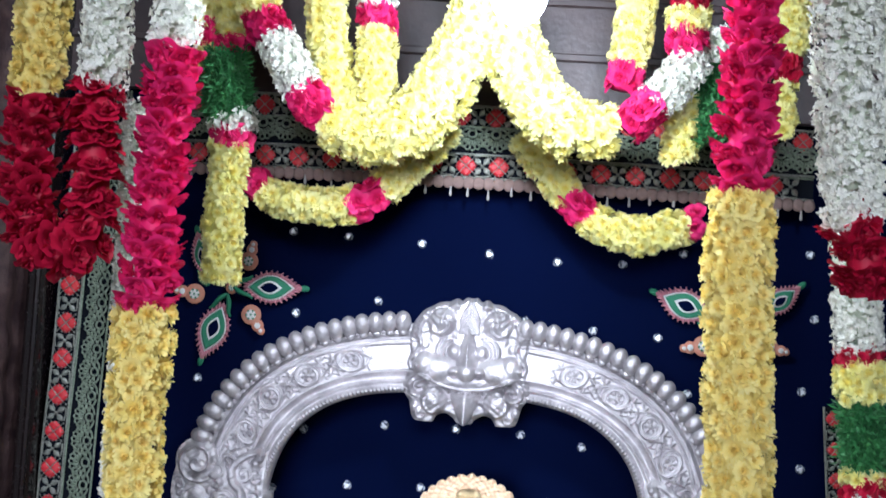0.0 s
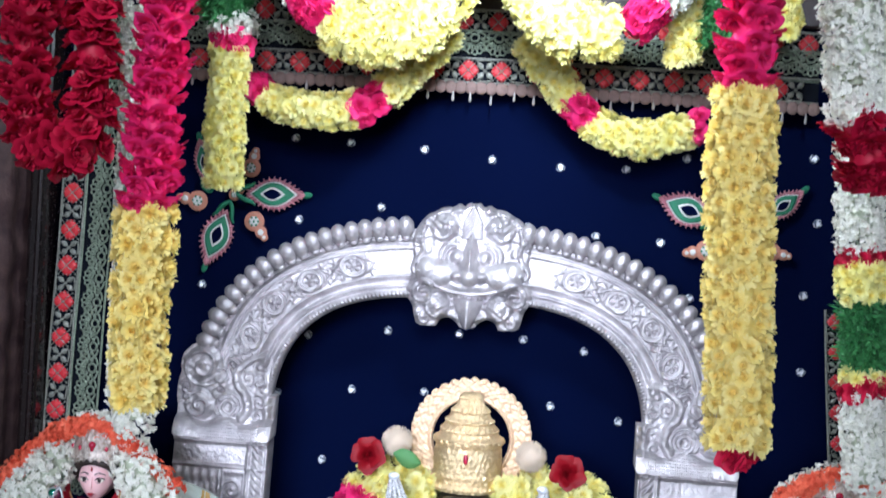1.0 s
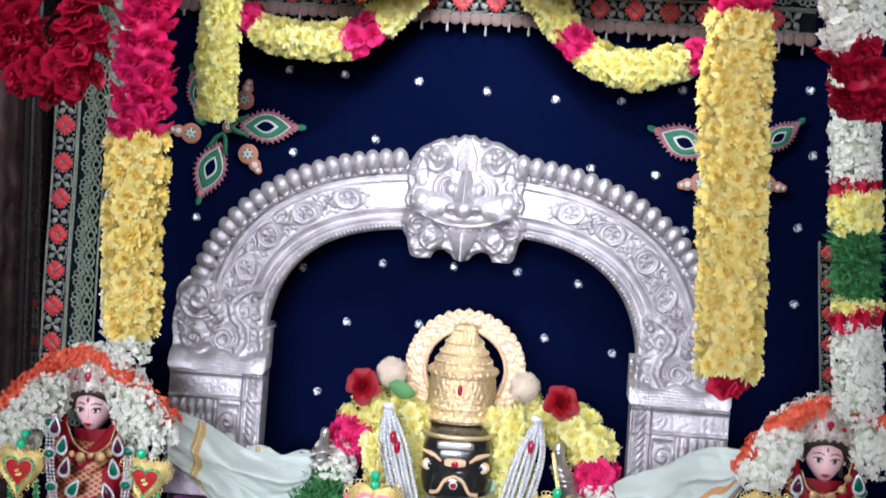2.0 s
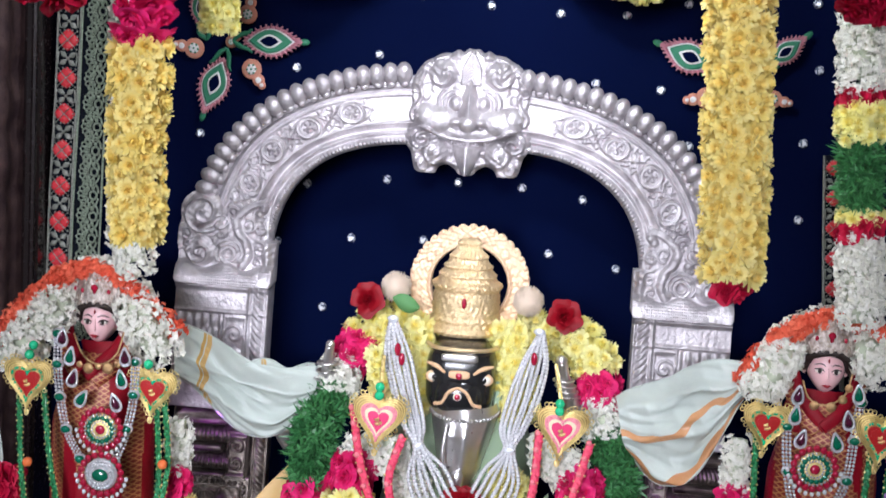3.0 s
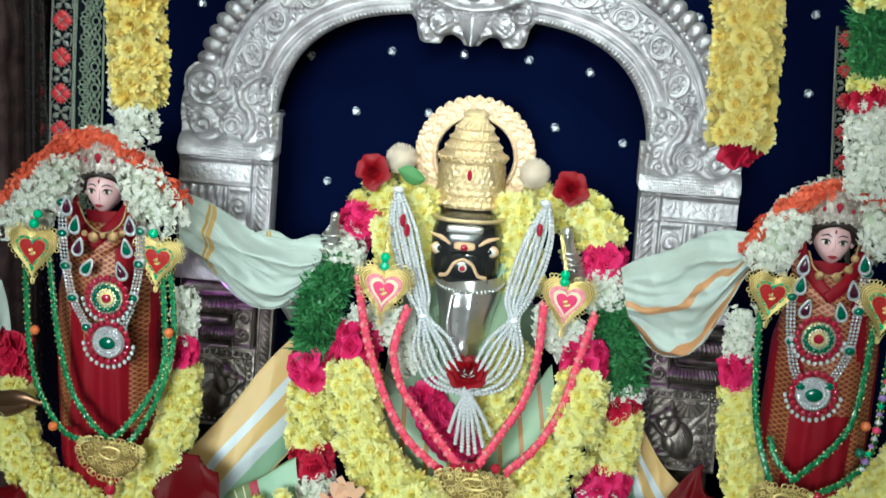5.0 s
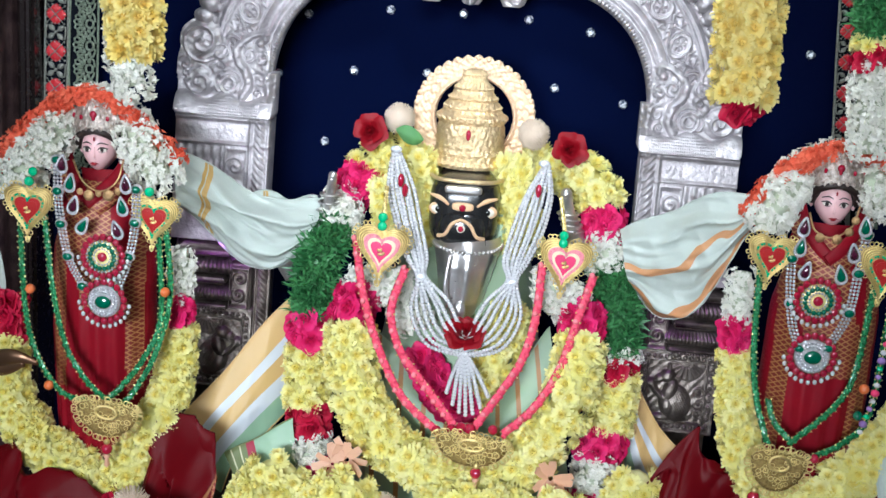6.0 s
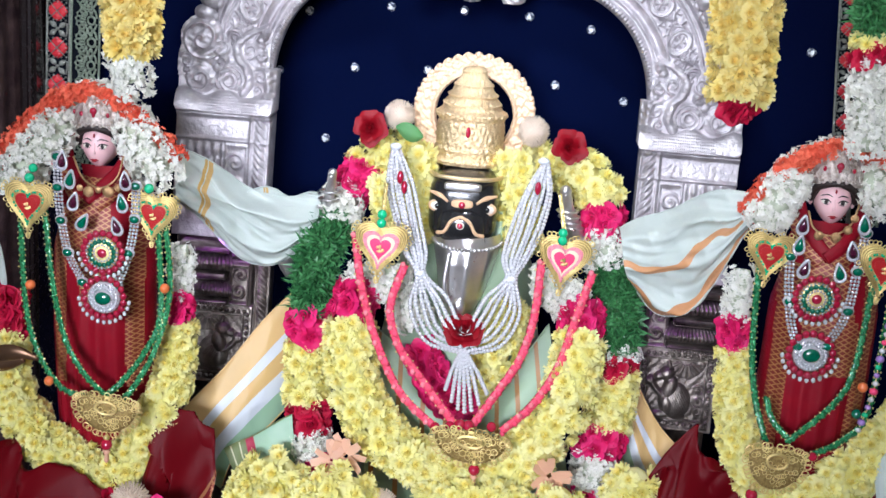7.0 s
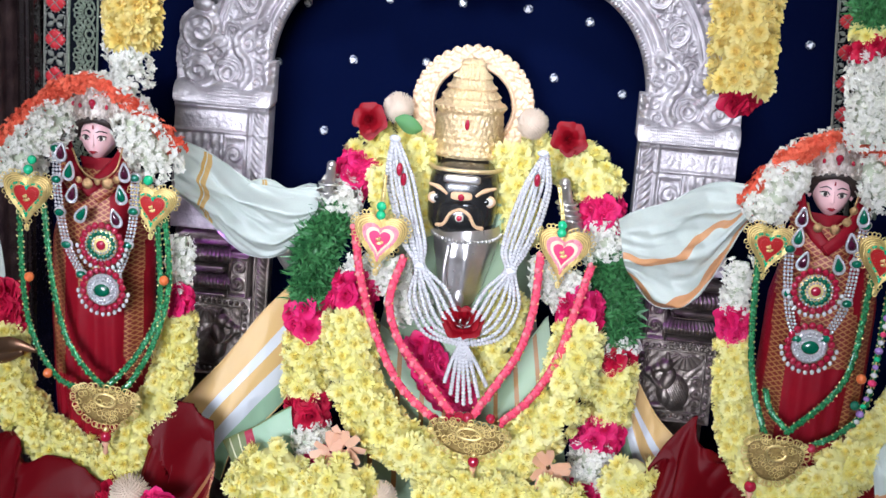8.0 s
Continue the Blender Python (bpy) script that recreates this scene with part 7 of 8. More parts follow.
# ---- pendants ----
def heart_pendant(label, at, w, deg, rim, field, inner, middle, loops=36, yaw=0.0):
    """A heart of thin brass with a border of rings, set with a smaller heart."""
    ob = thing("heart_pendant", label, "pendant", "heart pendants", at=at)
    o = heart_line(w, 48) * [0.97, 1.28]
    def plate(s, d0, d1):
        q = disc_shape(o * s, d1 - d0, 0.2)
        q[0][:, 1] -= d0
        return q
    part("plate", Gather().add(plate(0.95, 0, 0.004)), HEART_GOLD, ob, smooth=False, local=True)
    part("inlay", Gather().add(plate(0.66, 0.004, 0.0050), 0).add(plate(0.50, 0.0050, 0.0060), 1).add(plate(0.38, 0.0060, 0.0070), 2), [field, inner, middle], ob, smooth=False, local=True)
    for k in (0.90, 0.82, 0.74, 0.67):
        line = np.vstack([o, o[:1]]) * k
        part("wire_line", Gather().add(tube(np.c_[line[:, 0], np.full(49, -0.0042), line[:, 1]], w * 0.012, 5, n=97)), BRASS, ob, local=True)
    bead = Gather().add(ball((0, 0, 0), w * 0.024, 6, 5)).mesh("border_bead", rim)
    for k in range(32):
        q = o[int(k / 32 * 48)] * 0.60
        piece = new("border_bead", bead)
        piece.parent = ob
        piece.location = (q[0], -0.0064, q[1])
    g = Gather().add(ball((0, -0.008, 0.003), w * 0.035, 8, 6, (0.7, 0.4, 1.3))).add(ball((0, -0.008, -w * 0.04), w * 0.045, 8, 6, (1.2, 0.4, 0.6)))
    g.add(ball((w * 0.05, -0.008, -w * 0.015), w * 0.030, 8, 6, (1, 0.4, 1))).add(ball((-w * 0.04, -0.008, w * 0.03), w * 0.028, 8, 6, (1, 0.4, 1)))
    part("boss", g, BRASS, ob, local=True)
    a = np.linspace(0, math.tau, 11)
    ring = Gather().add(tube(np.c_[w * 0.038 * np.cos(a), 0 * a, w * 0.038 * np.sin(a)], w * 0.010, 5, n=12)).mesh("ring", BRASS)
    for k in range(loops):
        q = o[int(k / loops * 48)] * 1.03
        piece = new("ring", ring)
        piece.parent = ob
        piece.location = (q[0], -0.002, q[1])
    ob.rotation_euler = (0, radians(deg), radians(yaw))
    return ob


heart_pendant("large gold heart pendant with pink inlay on coral ribbon", (-0.077, -0.335, 1.161), 0.088, 4, PINK_ENAMEL, PINK_ENAMEL, CREAM_ENAMEL, HOT_PINK)
heart_pendant("large gold heart pendant with pink inlay on coral ribbon", (0.201, -0.315, 1.162), 0.086, 4, PINK_ENAMEL, PINK_ENAMEL, CREAM_ENAMEL, HOT_PINK)
heart_pendant("gold heart pendant with green beads and red inlay beside a doll", (-0.597, -0.405, 1.194), 0.080, 2, JADE, HEART_GOLD, RED_PAINT, RED_PAINT)
heart_pendant("gold heart pendant with green beads and red inlay beside a doll", (-0.408, -0.400, 1.194), 0.076, 4, JADE, HEART_GOLD, RED_PAINT, RED_PAINT)
heart_pendant("gold heart pendant with green beads and red inlay beside a doll", (0.487, -0.400, 1.221), 0.074, 4, JADE, HEART_GOLD, RED_PAINT, RED_PAINT)
heart_pendant("gold heart pendant with green beads and red inlay beside a doll", (0.645, -0.405, 1.217), 0.080, 4, JADE, HEART_GOLD, RED_PAINT, RED_PAINT)


def fan_line(w, h, n=48):
    """A broad shield: nearly straight above, rounded to a point below."""
    a = np.arange(n) / n * math.tau
    up = np.cos(a)
    x = 0.5 * w * np.sign(np.sin(a)) * np.abs(np.sin(a)) ** 0.8 * np.where(up > 0, 1.0, 1 - 0.20 * up * up)
    return np.c_[x, h * np.where(up > 0, 0.30 * up ** 0.6, -0.62 * np.abs(up) ** 1.1)]


def filigree(label, at, w, h):
    """A broad openwork plate of brass wire, pointed below."""
    ob = thing("filigree_pendant", label, "pendant", "filigree pendants", at=at)
    o = fan_line(w * 1.04, h * 1.05)
    part("plate", Gather().add(disc_shape(o * 0.9, 0.003, 0.3)), DULL_BRASS, ob, local=True)
    rng = random.Random(5)
    a = np.linspace(0, math.tau, 13)
    wire = Gather().add(tube(np.c_[np.cos(a), 0 * a, np.sin(a)], 0.16, 5, n=14)).mesh("wire_coil", BRASS)
    for k in range(64):
        q = o[rng.randrange(48)] * math.sqrt(rng.uniform(0.02, 0.74))
        coil = new("wire_coil", wire)
        coil.parent = ob
        coil.location, coil.scale = (q[0], -0.0035, q[1]), [w * rng.uniform(0.026, 0.046)] * 3
    ring = Gather().add(tube(np.c_[0.0045 * np.cos(a), 0 * a, 0.0045 * np.sin(a)], 0.0010, 5, n=12)).mesh("ring", BRASS)
    for k in range(34):
        q = o[int(k / 34 * 48)] * 0.99
        piece = new("ring", ring)
        piece.parent = ob
        piece.location = (q[0], -0.003, q[1])
    part("oval", Gather().add(tube(np.c_[w * 0.17 * np.cos(a), np.full(13, -0.006), h * 0.02 + h * 0.15 * np.sin(a)], 0.0022, 6, n=26)), BRASS, ob, local=True)
    ob.rotation_euler = (0, radians(4), 0)
    return ob


filigree("broad gold filigree pendant below the deity's ribbons", (0.086, -0.400, 0.890), 0.115, 0.060)
filigree("broad gold filigree pendant on green sequin strands", (-0.458, -0.455, 0.906), 0.098, 0.066)
filigree("broad gold filigree pendant on green sequin strands", (0.528, -0.455, 0.934), 0.086, 0.074)


def bead_drop(label, at, mat):
    ob = thing("bead_drop", label, "bead drop", "pendant drops", at=at)
    part("bead", Gather().add(ball((0, 0, 0), 0.009, 12, 10)), mat, ob, local=True)
    part("cap", Gather().add(ball((0, 0, 0.011), 0.005, 8, 6)), BRASS, ob, local=True)
    part("tip", Gather().add(lathe([(0.001, -0.030), (0.004, -0.026), (0.003, -0.016), (0.006, -0.010), (0.002, -0.007)], 10)), PEACH, ob, local=True)


bead_drop("red bead drop below a gold filigree pendant", (0.096, -0.410, 0.849), RUBY)
bead_drop("red bead drop below a gold filigree pendant", (-0.457, -0.460, 0.849), RUBY)
bead_drop("red bead drop below a gold filigree pendant", (0.499, -0.460, 0.880), RUBY)


def ribbon_strand(label, strands, mat, r, beads=None, name="ribbon_necklace", edge=BRASS):
    ob = thing(name, label, "necklace", "ribbon necklaces", at=strands[0][-1])
    for pts in strands:
        p, length = spline(pts, max(12, int(40)))
        t, s, fr = axes_along(p)
        n = int(length / (r * 1.5))
        q, _ = spline(pts, n)
        g = Gather().add(tube(pts, r * 0.85, 7, n=40, flat=0.35), 0)
        for k in range(n):
            tt = q[min(k + 1, n - 1)] - q[max(k - 1, 0)]
            ang = math.atan2(tt[2], tt[0])
            side = 1 if k % 2 else -1
            g.add(ball((q[k][0] - math.sin(ang) * side * r * 0.35, q[k][1] - r * 0.45, q[k][2] + math.cos(ang) * side * r * 0.35), r * 0.60, 7, 5, (1, 0.6, 1)), 1 if mat is CORAL_RIBBON and k % 2 == 0 else 0)
        part("ribbon", g, [mat, CORAL_LOOP] if mat is CORAL_RIBBON else mat, ob)
        off = p + s * r * 1.05
        if mat is not BRASS:
            g = Gather()
            w = np.sin(np.arange(n) * 1.3)[:, None]
            ts, ss, _ = axes_along(q)
            for c in np.vstack([q + ss * r * (0.8 + 0.15 * w), q - ss * r * (0.8 - 0.15 * w)]):
                g.add(ball((c[0], c[1] - r * 0.2, c[2]), r * (0.31 if mat is GREEN_SEQUIN else 0.24), 6, 4))
            part("gilt_trim", g, edge, ob)
        else:
            part("gilt_cord", Gather().add(tube(off, r * 0.26, 6, n=40)), edge, ob)
    for c, rad, m in beads or ():
        part("bead", Gather().add(ball(c, rad, 12, 9)), m, ob)
    return ob


ribbon_strand("coral woven ribbon necklace with gold cord edges and red beads",
              [[(-0.118, -0.325, 1.177), (-0.101, -0.335, 1.092), (-0.070, -0.340, 1.005), (-0.027, -0.355, 0.936), (0.036, -0.385, 0.896)],
               [(-0.039, -0.325, 1.136), (-0.056, -0.335, 1.069), (-0.038, -0.340, 1.008), (0.007, -0.355, 0.958), (0.057, -0.385, 0.911)],
               [(0.247, -0.310, 1.147), (0.226, -0.330, 1.070), (0.207, -0.345, 1.000), (0.174, -0.360, 0.942), (0.131, -0.385, 0.905)],
               [(0.168, -0.315, 1.158), (0.165, -0.330, 1.077), (0.150, -0.345, 1.012), (0.120, -0.360, 0.959), (0.087, -0.385, 0.911)]],
              CORAL_RIBBON, 0.0078, [((0.053, -0.390, 0.906), 0.009, RUBY), ((0.068, -0.392, 0.912), 0.009, RUBY), ((0.081, -0.390, 0.911), 0.009, RUBY), ((0.116, -0.390, 0.913), 0.008, RUBY), ((0.030, -0.385, 0.901), 0.008, RUBY)])
ribbon_strand("green sequin necklace with gold cord on a doll",
              [[(-0.613, -0.400, 1.194), (-0.601, -0.415, 1.055), (-0.580, -0.425, 0.979), (-0.536, -0.440, 0.926), (-0.484, -0.450, 0.917)],
               [(-0.576, -0.400, 1.198), (-0.555, -0.420, 1.079), (-0.531, -0.430, 0.995), (-0.497, -0.440, 0.948), (-0.463, -0.450, 0.924)],
               [(-0.394, -0.395, 1.201), (-0.379, -0.410, 1.085), (-0.394, -0.425, 0.999), (-0.419, -0.440, 0.943), (-0.437, -0.450, 0.918)],
               [(-0.404, -0.395, 1.190), (-0.391, -0.415, 1.050), (-0.410, -0.430, 0.990), (-0.440, -0.440, 0.945), (-0.461, -0.450, 0.924)]],
              GREEN_SEQUIN, 0.0056, [((-0.588, -0.425, 1.077), 0.0075, ORANGE_BEAD), ((-0.554, -0.440, 0.933), 0.0075, ORANGE_BEAD), ((-0.384, -0.420, 1.090), 0.0075, ORANGE_BEAD), ((-0.594, -0.410, 1.237), 0.0075, JADE), ((-0.588, -0.410, 1.252), 0.007, JADE), ((-0.413, -0.410, 1.237), 0.0075, JADE)], "sequin_necklace")
ribbon_strand("green sequin necklace with gold cord on a doll",
              [[(0.475, -0.395, 1.222), (0.480, -0.410, 1.087), (0.491, -0.425, 1.016), (0.510, -0.445, 0.960)],
               [(0.508, -0.420, 1.016), (0.519, -0.430, 0.986), (0.544, -0.445, 0.964)],
               [(0.637, -0.400, 1.211), (0.624, -0.420, 1.072), (0.597, -0.435, 1.018), (0.540, -0.450, 0.963)],
               [(0.664, -0.400, 1.172), (0.653, -0.420, 1.014), (0.620, -0.440, 0.971), (0.570, -0.450, 0.943)]],
              GREEN_SEQUIN, 0.0056, [((0.637, -0.430, 1.049), 0.0075, ORANGE_BEAD), ((0.634, -0.430, 1.008), 0.0075, EMERALD), ((0.577, -0.455, 0.946), 0.007, RUBY)], "sequin_necklace")
ribbon_strand("string of bright green beads above a heart pendant", [[(-0.076, -0.335, 1.188), (-0.077, -0.330, 1.217), (-0.078, -0.310, 1.257)]], BRASS, 0.003, [((-0.077, -0.340, 1.201), 0.0075, JADE), ((-0.077, -0.338, 1.214), 0.0075, JADE)], "bead_string")
ribbon_strand("string of bright green beads above a heart pendant", [[(0.197, -0.320, 1.185), (0.196, -0.315, 1.210), (0.185, -0.300, 1.262)]], BRASS, 0.003, [((0.196, -0.325, 1.196), 0.0075, JADE), ((0.196, -0.322, 1.207), 0.0075, JADE)], "bead_string")


bead_row = thing("bead_string", "string of white, pink and violet beads hanging beside a doll", "necklace", "ribbon necklaces", at=(0.640, -0.432, 0.985))
q, _ = spline([(0.655, -0.425, 1.215), (0.659, -0.428, 1.15), (0.654, -0.430, 1.09), (0.652, -0.431, 1.04), (0.640, -0.432, 0.985)], 20)
part("cord", Gather().add(tube(q, 0.0010, 5, n=40)), BRASS, bead_row)
for k, c in enumerate(q):
    part("bead", Gather().add(ball(c, 0.0062 if k % 4 == 2 else 0.0046, 10, 8, (1, 1, 0.85))), (VIOLET_BEAD, PEARL, HOT_PINK, PEARL, VIOLET_BEAD, JADE)[k % 6], bead_row)


# jewelled chains of the consorts
def ring_of(name, mat, parent, c, radius, n, size, y, scale=(1, 0.6, 1), start=0.0, sweep=math.tau):
    """Set stones in a ring, each a piece of its own."""
    me = Gather().add(ball((0, 0, 0), size, 8, 6, scale)).mesh(name, mat)
    for k in range(n):
        t = start + (k + 0.5) / n * sweep
        put(name, me, parent, Matrix.Translation((c[0] + radius * math.cos(t), c[1] + y, c[2] + radius * math.sin(t))))


def medallion(parent, c, r, kind):
    s = disc_shape(circle_line(r * 0.66, 24), 0.006, 0.4)
    s[0][:] += np.array(c)
    body = part("medallion", Gather().add(s), RHINESTONE if kind else BRASS, parent)
    ring_of("red_stone", RUBY, body, c, r * 0.82, 18, r * 0.15, -0.003)
    if kind:
        ring_of("rhinestone", RHINESTONE, body, c, r * 0.42, 22, r * 0.06, -0.006)
        ring_of("rhinestone", RHINESTONE, body, c, r * 0.56, 28, r * 0.06, -0.006)
        part("centre_stone", Gather().add(ball((c[0], c[1] - 0.008, c[2]), r * 0.27, 14, 10, (1.25, 0.5, 1))), EMERALD, body)
    else:
        ring_of("green_stone", EMERALD, body, c, r * 0.50, 16, r * 0.11, -0.006)
        ring_of("rhinestone", RHINESTONE, body, c, r * 0.64, 26, r * 0.05, -0.006)
        ring_of("rhinestone", RHINESTONE, body, c, r * 0.34, 18, r * 0.05, -0.006)
        part("centre_stone", Gather().add(ball((c[0], c[1] - 0.006, c[2]), r * 0.2, 12, 8, (1, 0.5, 1))), RUBY, body)
    ring_of("pearl_drop", PEARL, body, c, r * 1.04, 13, r * 0.085, -0.002, (1, 1, 1.2), math.pi, math.pi)


def jewel_chain(label, sides, meds):
    ob = thing("jewelled_necklace", label, "necklace", "doll necklaces", at=meds[-1][0])
    for pts in sides:
        p, length = spline(pts, 60)
        n = int(length / 0.0052)
        q, _ = spline(pts, n)
        g = Gather()
        for k in range(n):
            for e in (-1, 0, 1):
                g.add(ball((q[k][0] + e * 0.0050, q[k][1], q[k][2]), 0.0026, 6, 4))
        part("rhinestone_chain", g, RHINESTONE, ob)
        m = max(2, int(length / 0.048))
        for k in range(m + 1):
            c = p[int(k / m * 59)]
            link_ = part("oval_setting", Gather().add(ball(c, 0.0095, 12, 8, (1.05, 0.5, 0.85))), RHINESTONE, ob)
            part("green_stone", Gather().add(ball((c[0], c[1] - 0.004, c[2]), 0.0068, 10, 8, (1.1, 0.6, 0.85))), EMERALD, link_)
    for c, r, kind in meds:
        medallion(ob, c, r, kind)
    return ob


jewel_chain("rhinestone chain necklace with green stones and two round medallions",
            [[(-0.553, -0.405, 1.272), (-0.549, -0.410, 1.203), (-0.534, -0.415, 1.132), (-0.509, -0.420, 1.088)], [(-0.434, -0.405, 1.238), (-0.435, -0.410, 1.175), (-0.445, -0.415, 1.123), (-0.457, -0.420, 1.088)]],
            [((-0.476, -0.425, 1.138), 0.036, 0), ((-0.474, -0.425, 1.069), 0.037, 1)])
jewel_chain("rhinestone chain necklace with green stones and two round medallions",
            [[(0.516, -0.400, 1.223), (0.520, -0.405, 1.175), (0.529, -0.410, 1.127), (0.542, -0.415, 1.096)], [(0.615, -0.400, 1.266), (0.610, -0.405, 1.209), (0.603, -0.410, 1.147), (0.581, -0.415, 1.100)]],
            [((0.557, -0.415, 1.169), 0.036, 0), ((0.561, -0.415, 1.086), 0.038, 1)])


SMALL_STONE = Gather().add(ball((0, 0, 0), 0.0024, 6, 4)).mesh("rhinestone", RHINESTONE)


def drop_necklace(label, stones):
    ob = thing("stone_necklace", label, "necklace", "doll necklaces", at=stones[-1][0])
    for k, (c, deg) in enumerate(stones):
        q_ = np.arange(24) / 24 * math.tau
        xq = (1 - np.cos(q_)) / 2
        o = turned(np.c_[0.0265 * (1 - xq), 0.0100 * np.sin(q_) * (0.30 + 0.75 * xq)], deg)
        o = o - o.mean(0)
        s = disc_shape(o, 0.004, 0.4)
        s[0][:] += np.array(c)
        d = part("drop_setting", Gather().add(s), RHINESTONE, ob)
        for q in o:
            put("rhinestone", SMALL_STONE, d, Matrix.Translation((c[0] + q[0], c[1] - 0.003, c[2] + q[1])))
        s = disc_shape(o * 0.80, 0.005, 0.7)
        s[0][:] += np.array(c) + [0, -0.003, 0]
        part("stone", Gather().add(s), (GARNET, EMERALD)[k % 2], d)
    return ob


drop_necklace("teardrop stone necklace in rhinestone settings on a doll",
              [((-0.541, -0.415, 1.269), 85), ((-0.529, -0.415, 1.242), 80), ((-0.524, -0.415, 1.209), 75), ((-0.509, -0.418, 1.180), 60), ((-0.458, -0.418, 1.178), 110), ((-0.451, -0.415, 1.213), 100), ((-0.446, -0.415, 1.247), 95)])
drop_necklace("teardrop stone necklace in rhinestone settings on a doll",
              [((0.526, -0.405, 1.271), 85), ((0.525, -0.405, 1.242), 85), ((0.536, -0.408, 1.209), 75), ((0.585, -0.408, 1.208), 105), ((0.599, -0.405, 1.240), 100), ((0.609, -0.405, 1.279), 95)])
coins = thing("coin_necklace", "short gold coin necklace at a doll's throat", "necklace", "coin necklaces", at=(-0.484, -0.420, 1.228))
for c, r in (((-0.501, -0.418, 1.226), 0.0095), ((-0.471, -0.420, 1.229), 0.010), ((-0.486, -0.419, 1.230), 0.006), ((-0.515, -0.416, 1.230), 0.006), ((-0.458, -0.416, 1.235), 0.006)):
    part("coin", Gather().add(ball(c, r * 0.86, 14, 8, (1, 0.35, 1))), OLD_GOLD, coins)
part("chain", Gather().add(tube([(-0.531, -0.400, 1.273), (-0.512, -0.412, 1.245), (-0.484, -0.418, 1.233), (-0.461, -0.412, 1.249), (-0.455, -0.400, 1.280)], 0.0014, 6, n=40)), OLD_GOLD, coins)
coins = thing("coin_necklace", "short gold coin necklace at a doll's throat", "necklace", "coin necklaces", at=(0.562, -0.410, 1.259))
for c, r in (((0.549, -0.408, 1.258), 0.008), ((0.572, -0.410, 1.258), 0.0085), ((0.587, -0.410, 1.270), 0.0075), ((0.595, -0.405, 1.286), 0.007)):
    part("coin", Gather().add(ball(c, r * 0.86, 14, 8, (1, 0.35, 1))), OLD_GOLD, coins)
part("chain", Gather().add(tube([(0.534, -0.390, 1.289), (0.542, -0.405, 1.267), (0.566, -0.410, 1.260), (0.591, -0.405, 1.277), (0.602, -0.390, 1.304)], 0.0014, 6, n=40)), OLD_GOLD, coins)


# ---- cloths ----
def drape(name, label, top, bottom, mat, folds=4, depth=0.012, bulge=0.02, nu=90, nv=40, cross=0.0, category="cloth", group="silk cloths", phase=0.0):
    """Silk between two edges, with folds that run along it."""
    a, _ = spline(top, nu)
    b, _ = spline(bottom, nu)

    def fn(u, v):
        k = np.clip((u * (nu - 1)).round().astype(int), 0, nu - 1)
        p = a[k] * (1 - v[..., None]) + b[k] * v[..., None]
        env = np.sin(np.pi * np.clip(v, 0, 1)) ** 0.6
        w1 = v * folds * math.pi + 1.1 * np.sin(u * 3 + phase) + cross * u * 6 + phase
        w2 = v * folds * 2.1 - u * 2.2 + phase * 2
        bend = 0.35 * np.sin(u * 4.3 + phase) + 0.2 * np.sin(u * 9.1 + 2 * phase)
        w3 = (v + 0.25 * bend) * folds * 5.3 + phase * 3
        w4 = (v - 0.3 * u) * folds * 8.7 + 1.5 * np.sin(u * 5 + phase)
        fold = 0.75 * (1 - 2 * np.abs(np.sin(w1)) ** 0.8) + 0.40 * (1 - 2 * np.abs(np.sin(w2))) + 0.34 * (1 - 2 * np.abs(np.sin(w3)) ** 0.7) * np.sin(np.pi * (u * 0.8 + 0.1)) + 0.17 * (1 - 2 * np.abs(np.sin(w4))) + 0.08 * (1 - 2 * np.abs(np.sin(v * 4 - u * 21 + phase)))
        y = p[..., 1] - bulge * env - depth * fold * (0.35 + 0.65 * np.sin(np.pi * np.clip(u * 0.9 + 0.05, 0, 1)))
        return p[..., 0], y, p[..., 2] + depth * 0.35 * np.sin(u * 9 + v * 7 + phase)
    front = surf(fn, nu, nv)
    back = surf(lambda u, v: (fn(u, v)[0], fn(u, v)[1] + 0.002, fn(u, v)[2]), nu, nv, flip=True)
    p = front[0].reshape(nu, nv, 3)
    ob = thing(name, label, category, group, at=tuple(p.reshape(-1, 3)[p.reshape(-1, 3)[:, 2].argmin()]))
    part("silk", Gather().add(front).add(back), mat, ob)
    for edge in (p[:, 0], p[:, -1]):
        g = Gather().add(tube(edge[::3], 0.0013, 6, n=nu))
        g.u[0][:] = (0.05, 0.55)
        part("hem", g, mat, ob)
    return ob


drape("silk_drape", "white silk drape with a gold band between doll and deity",
      [(-0.398, -0.310, 1.284), (-0.358, -0.270, 1.250), (-0.307, -0.235, 1.214), (-0.249, -0.225, 1.197), (-0.192, -0.220, 1.206)], [(-0.396, -0.310, 1.190), (-0.364, -0.270, 1.145), (-0.321, -0.235, 1.098), (-0.258, -0.225, 1.085), (-0.189, -0.220, 1.145)], WHITE_SILK, 2.5, 0.014, 0.03)
drape("silk_drape", "loose pleat of white silk above the drape", [(-0.312, -0.220, 1.204), (-0.276, -0.210, 1.208), (-0.243, -0.210, 1.199), (-0.201, -0.210, 1.208)], [(-0.299, -0.220, 1.158), (-0.264, -0.210, 1.150), (-0.227, -0.210, 1.158), (-0.195, -0.210, 1.175)], WHITE_SILK, 2, 0.012, 0.012, 40, 20)
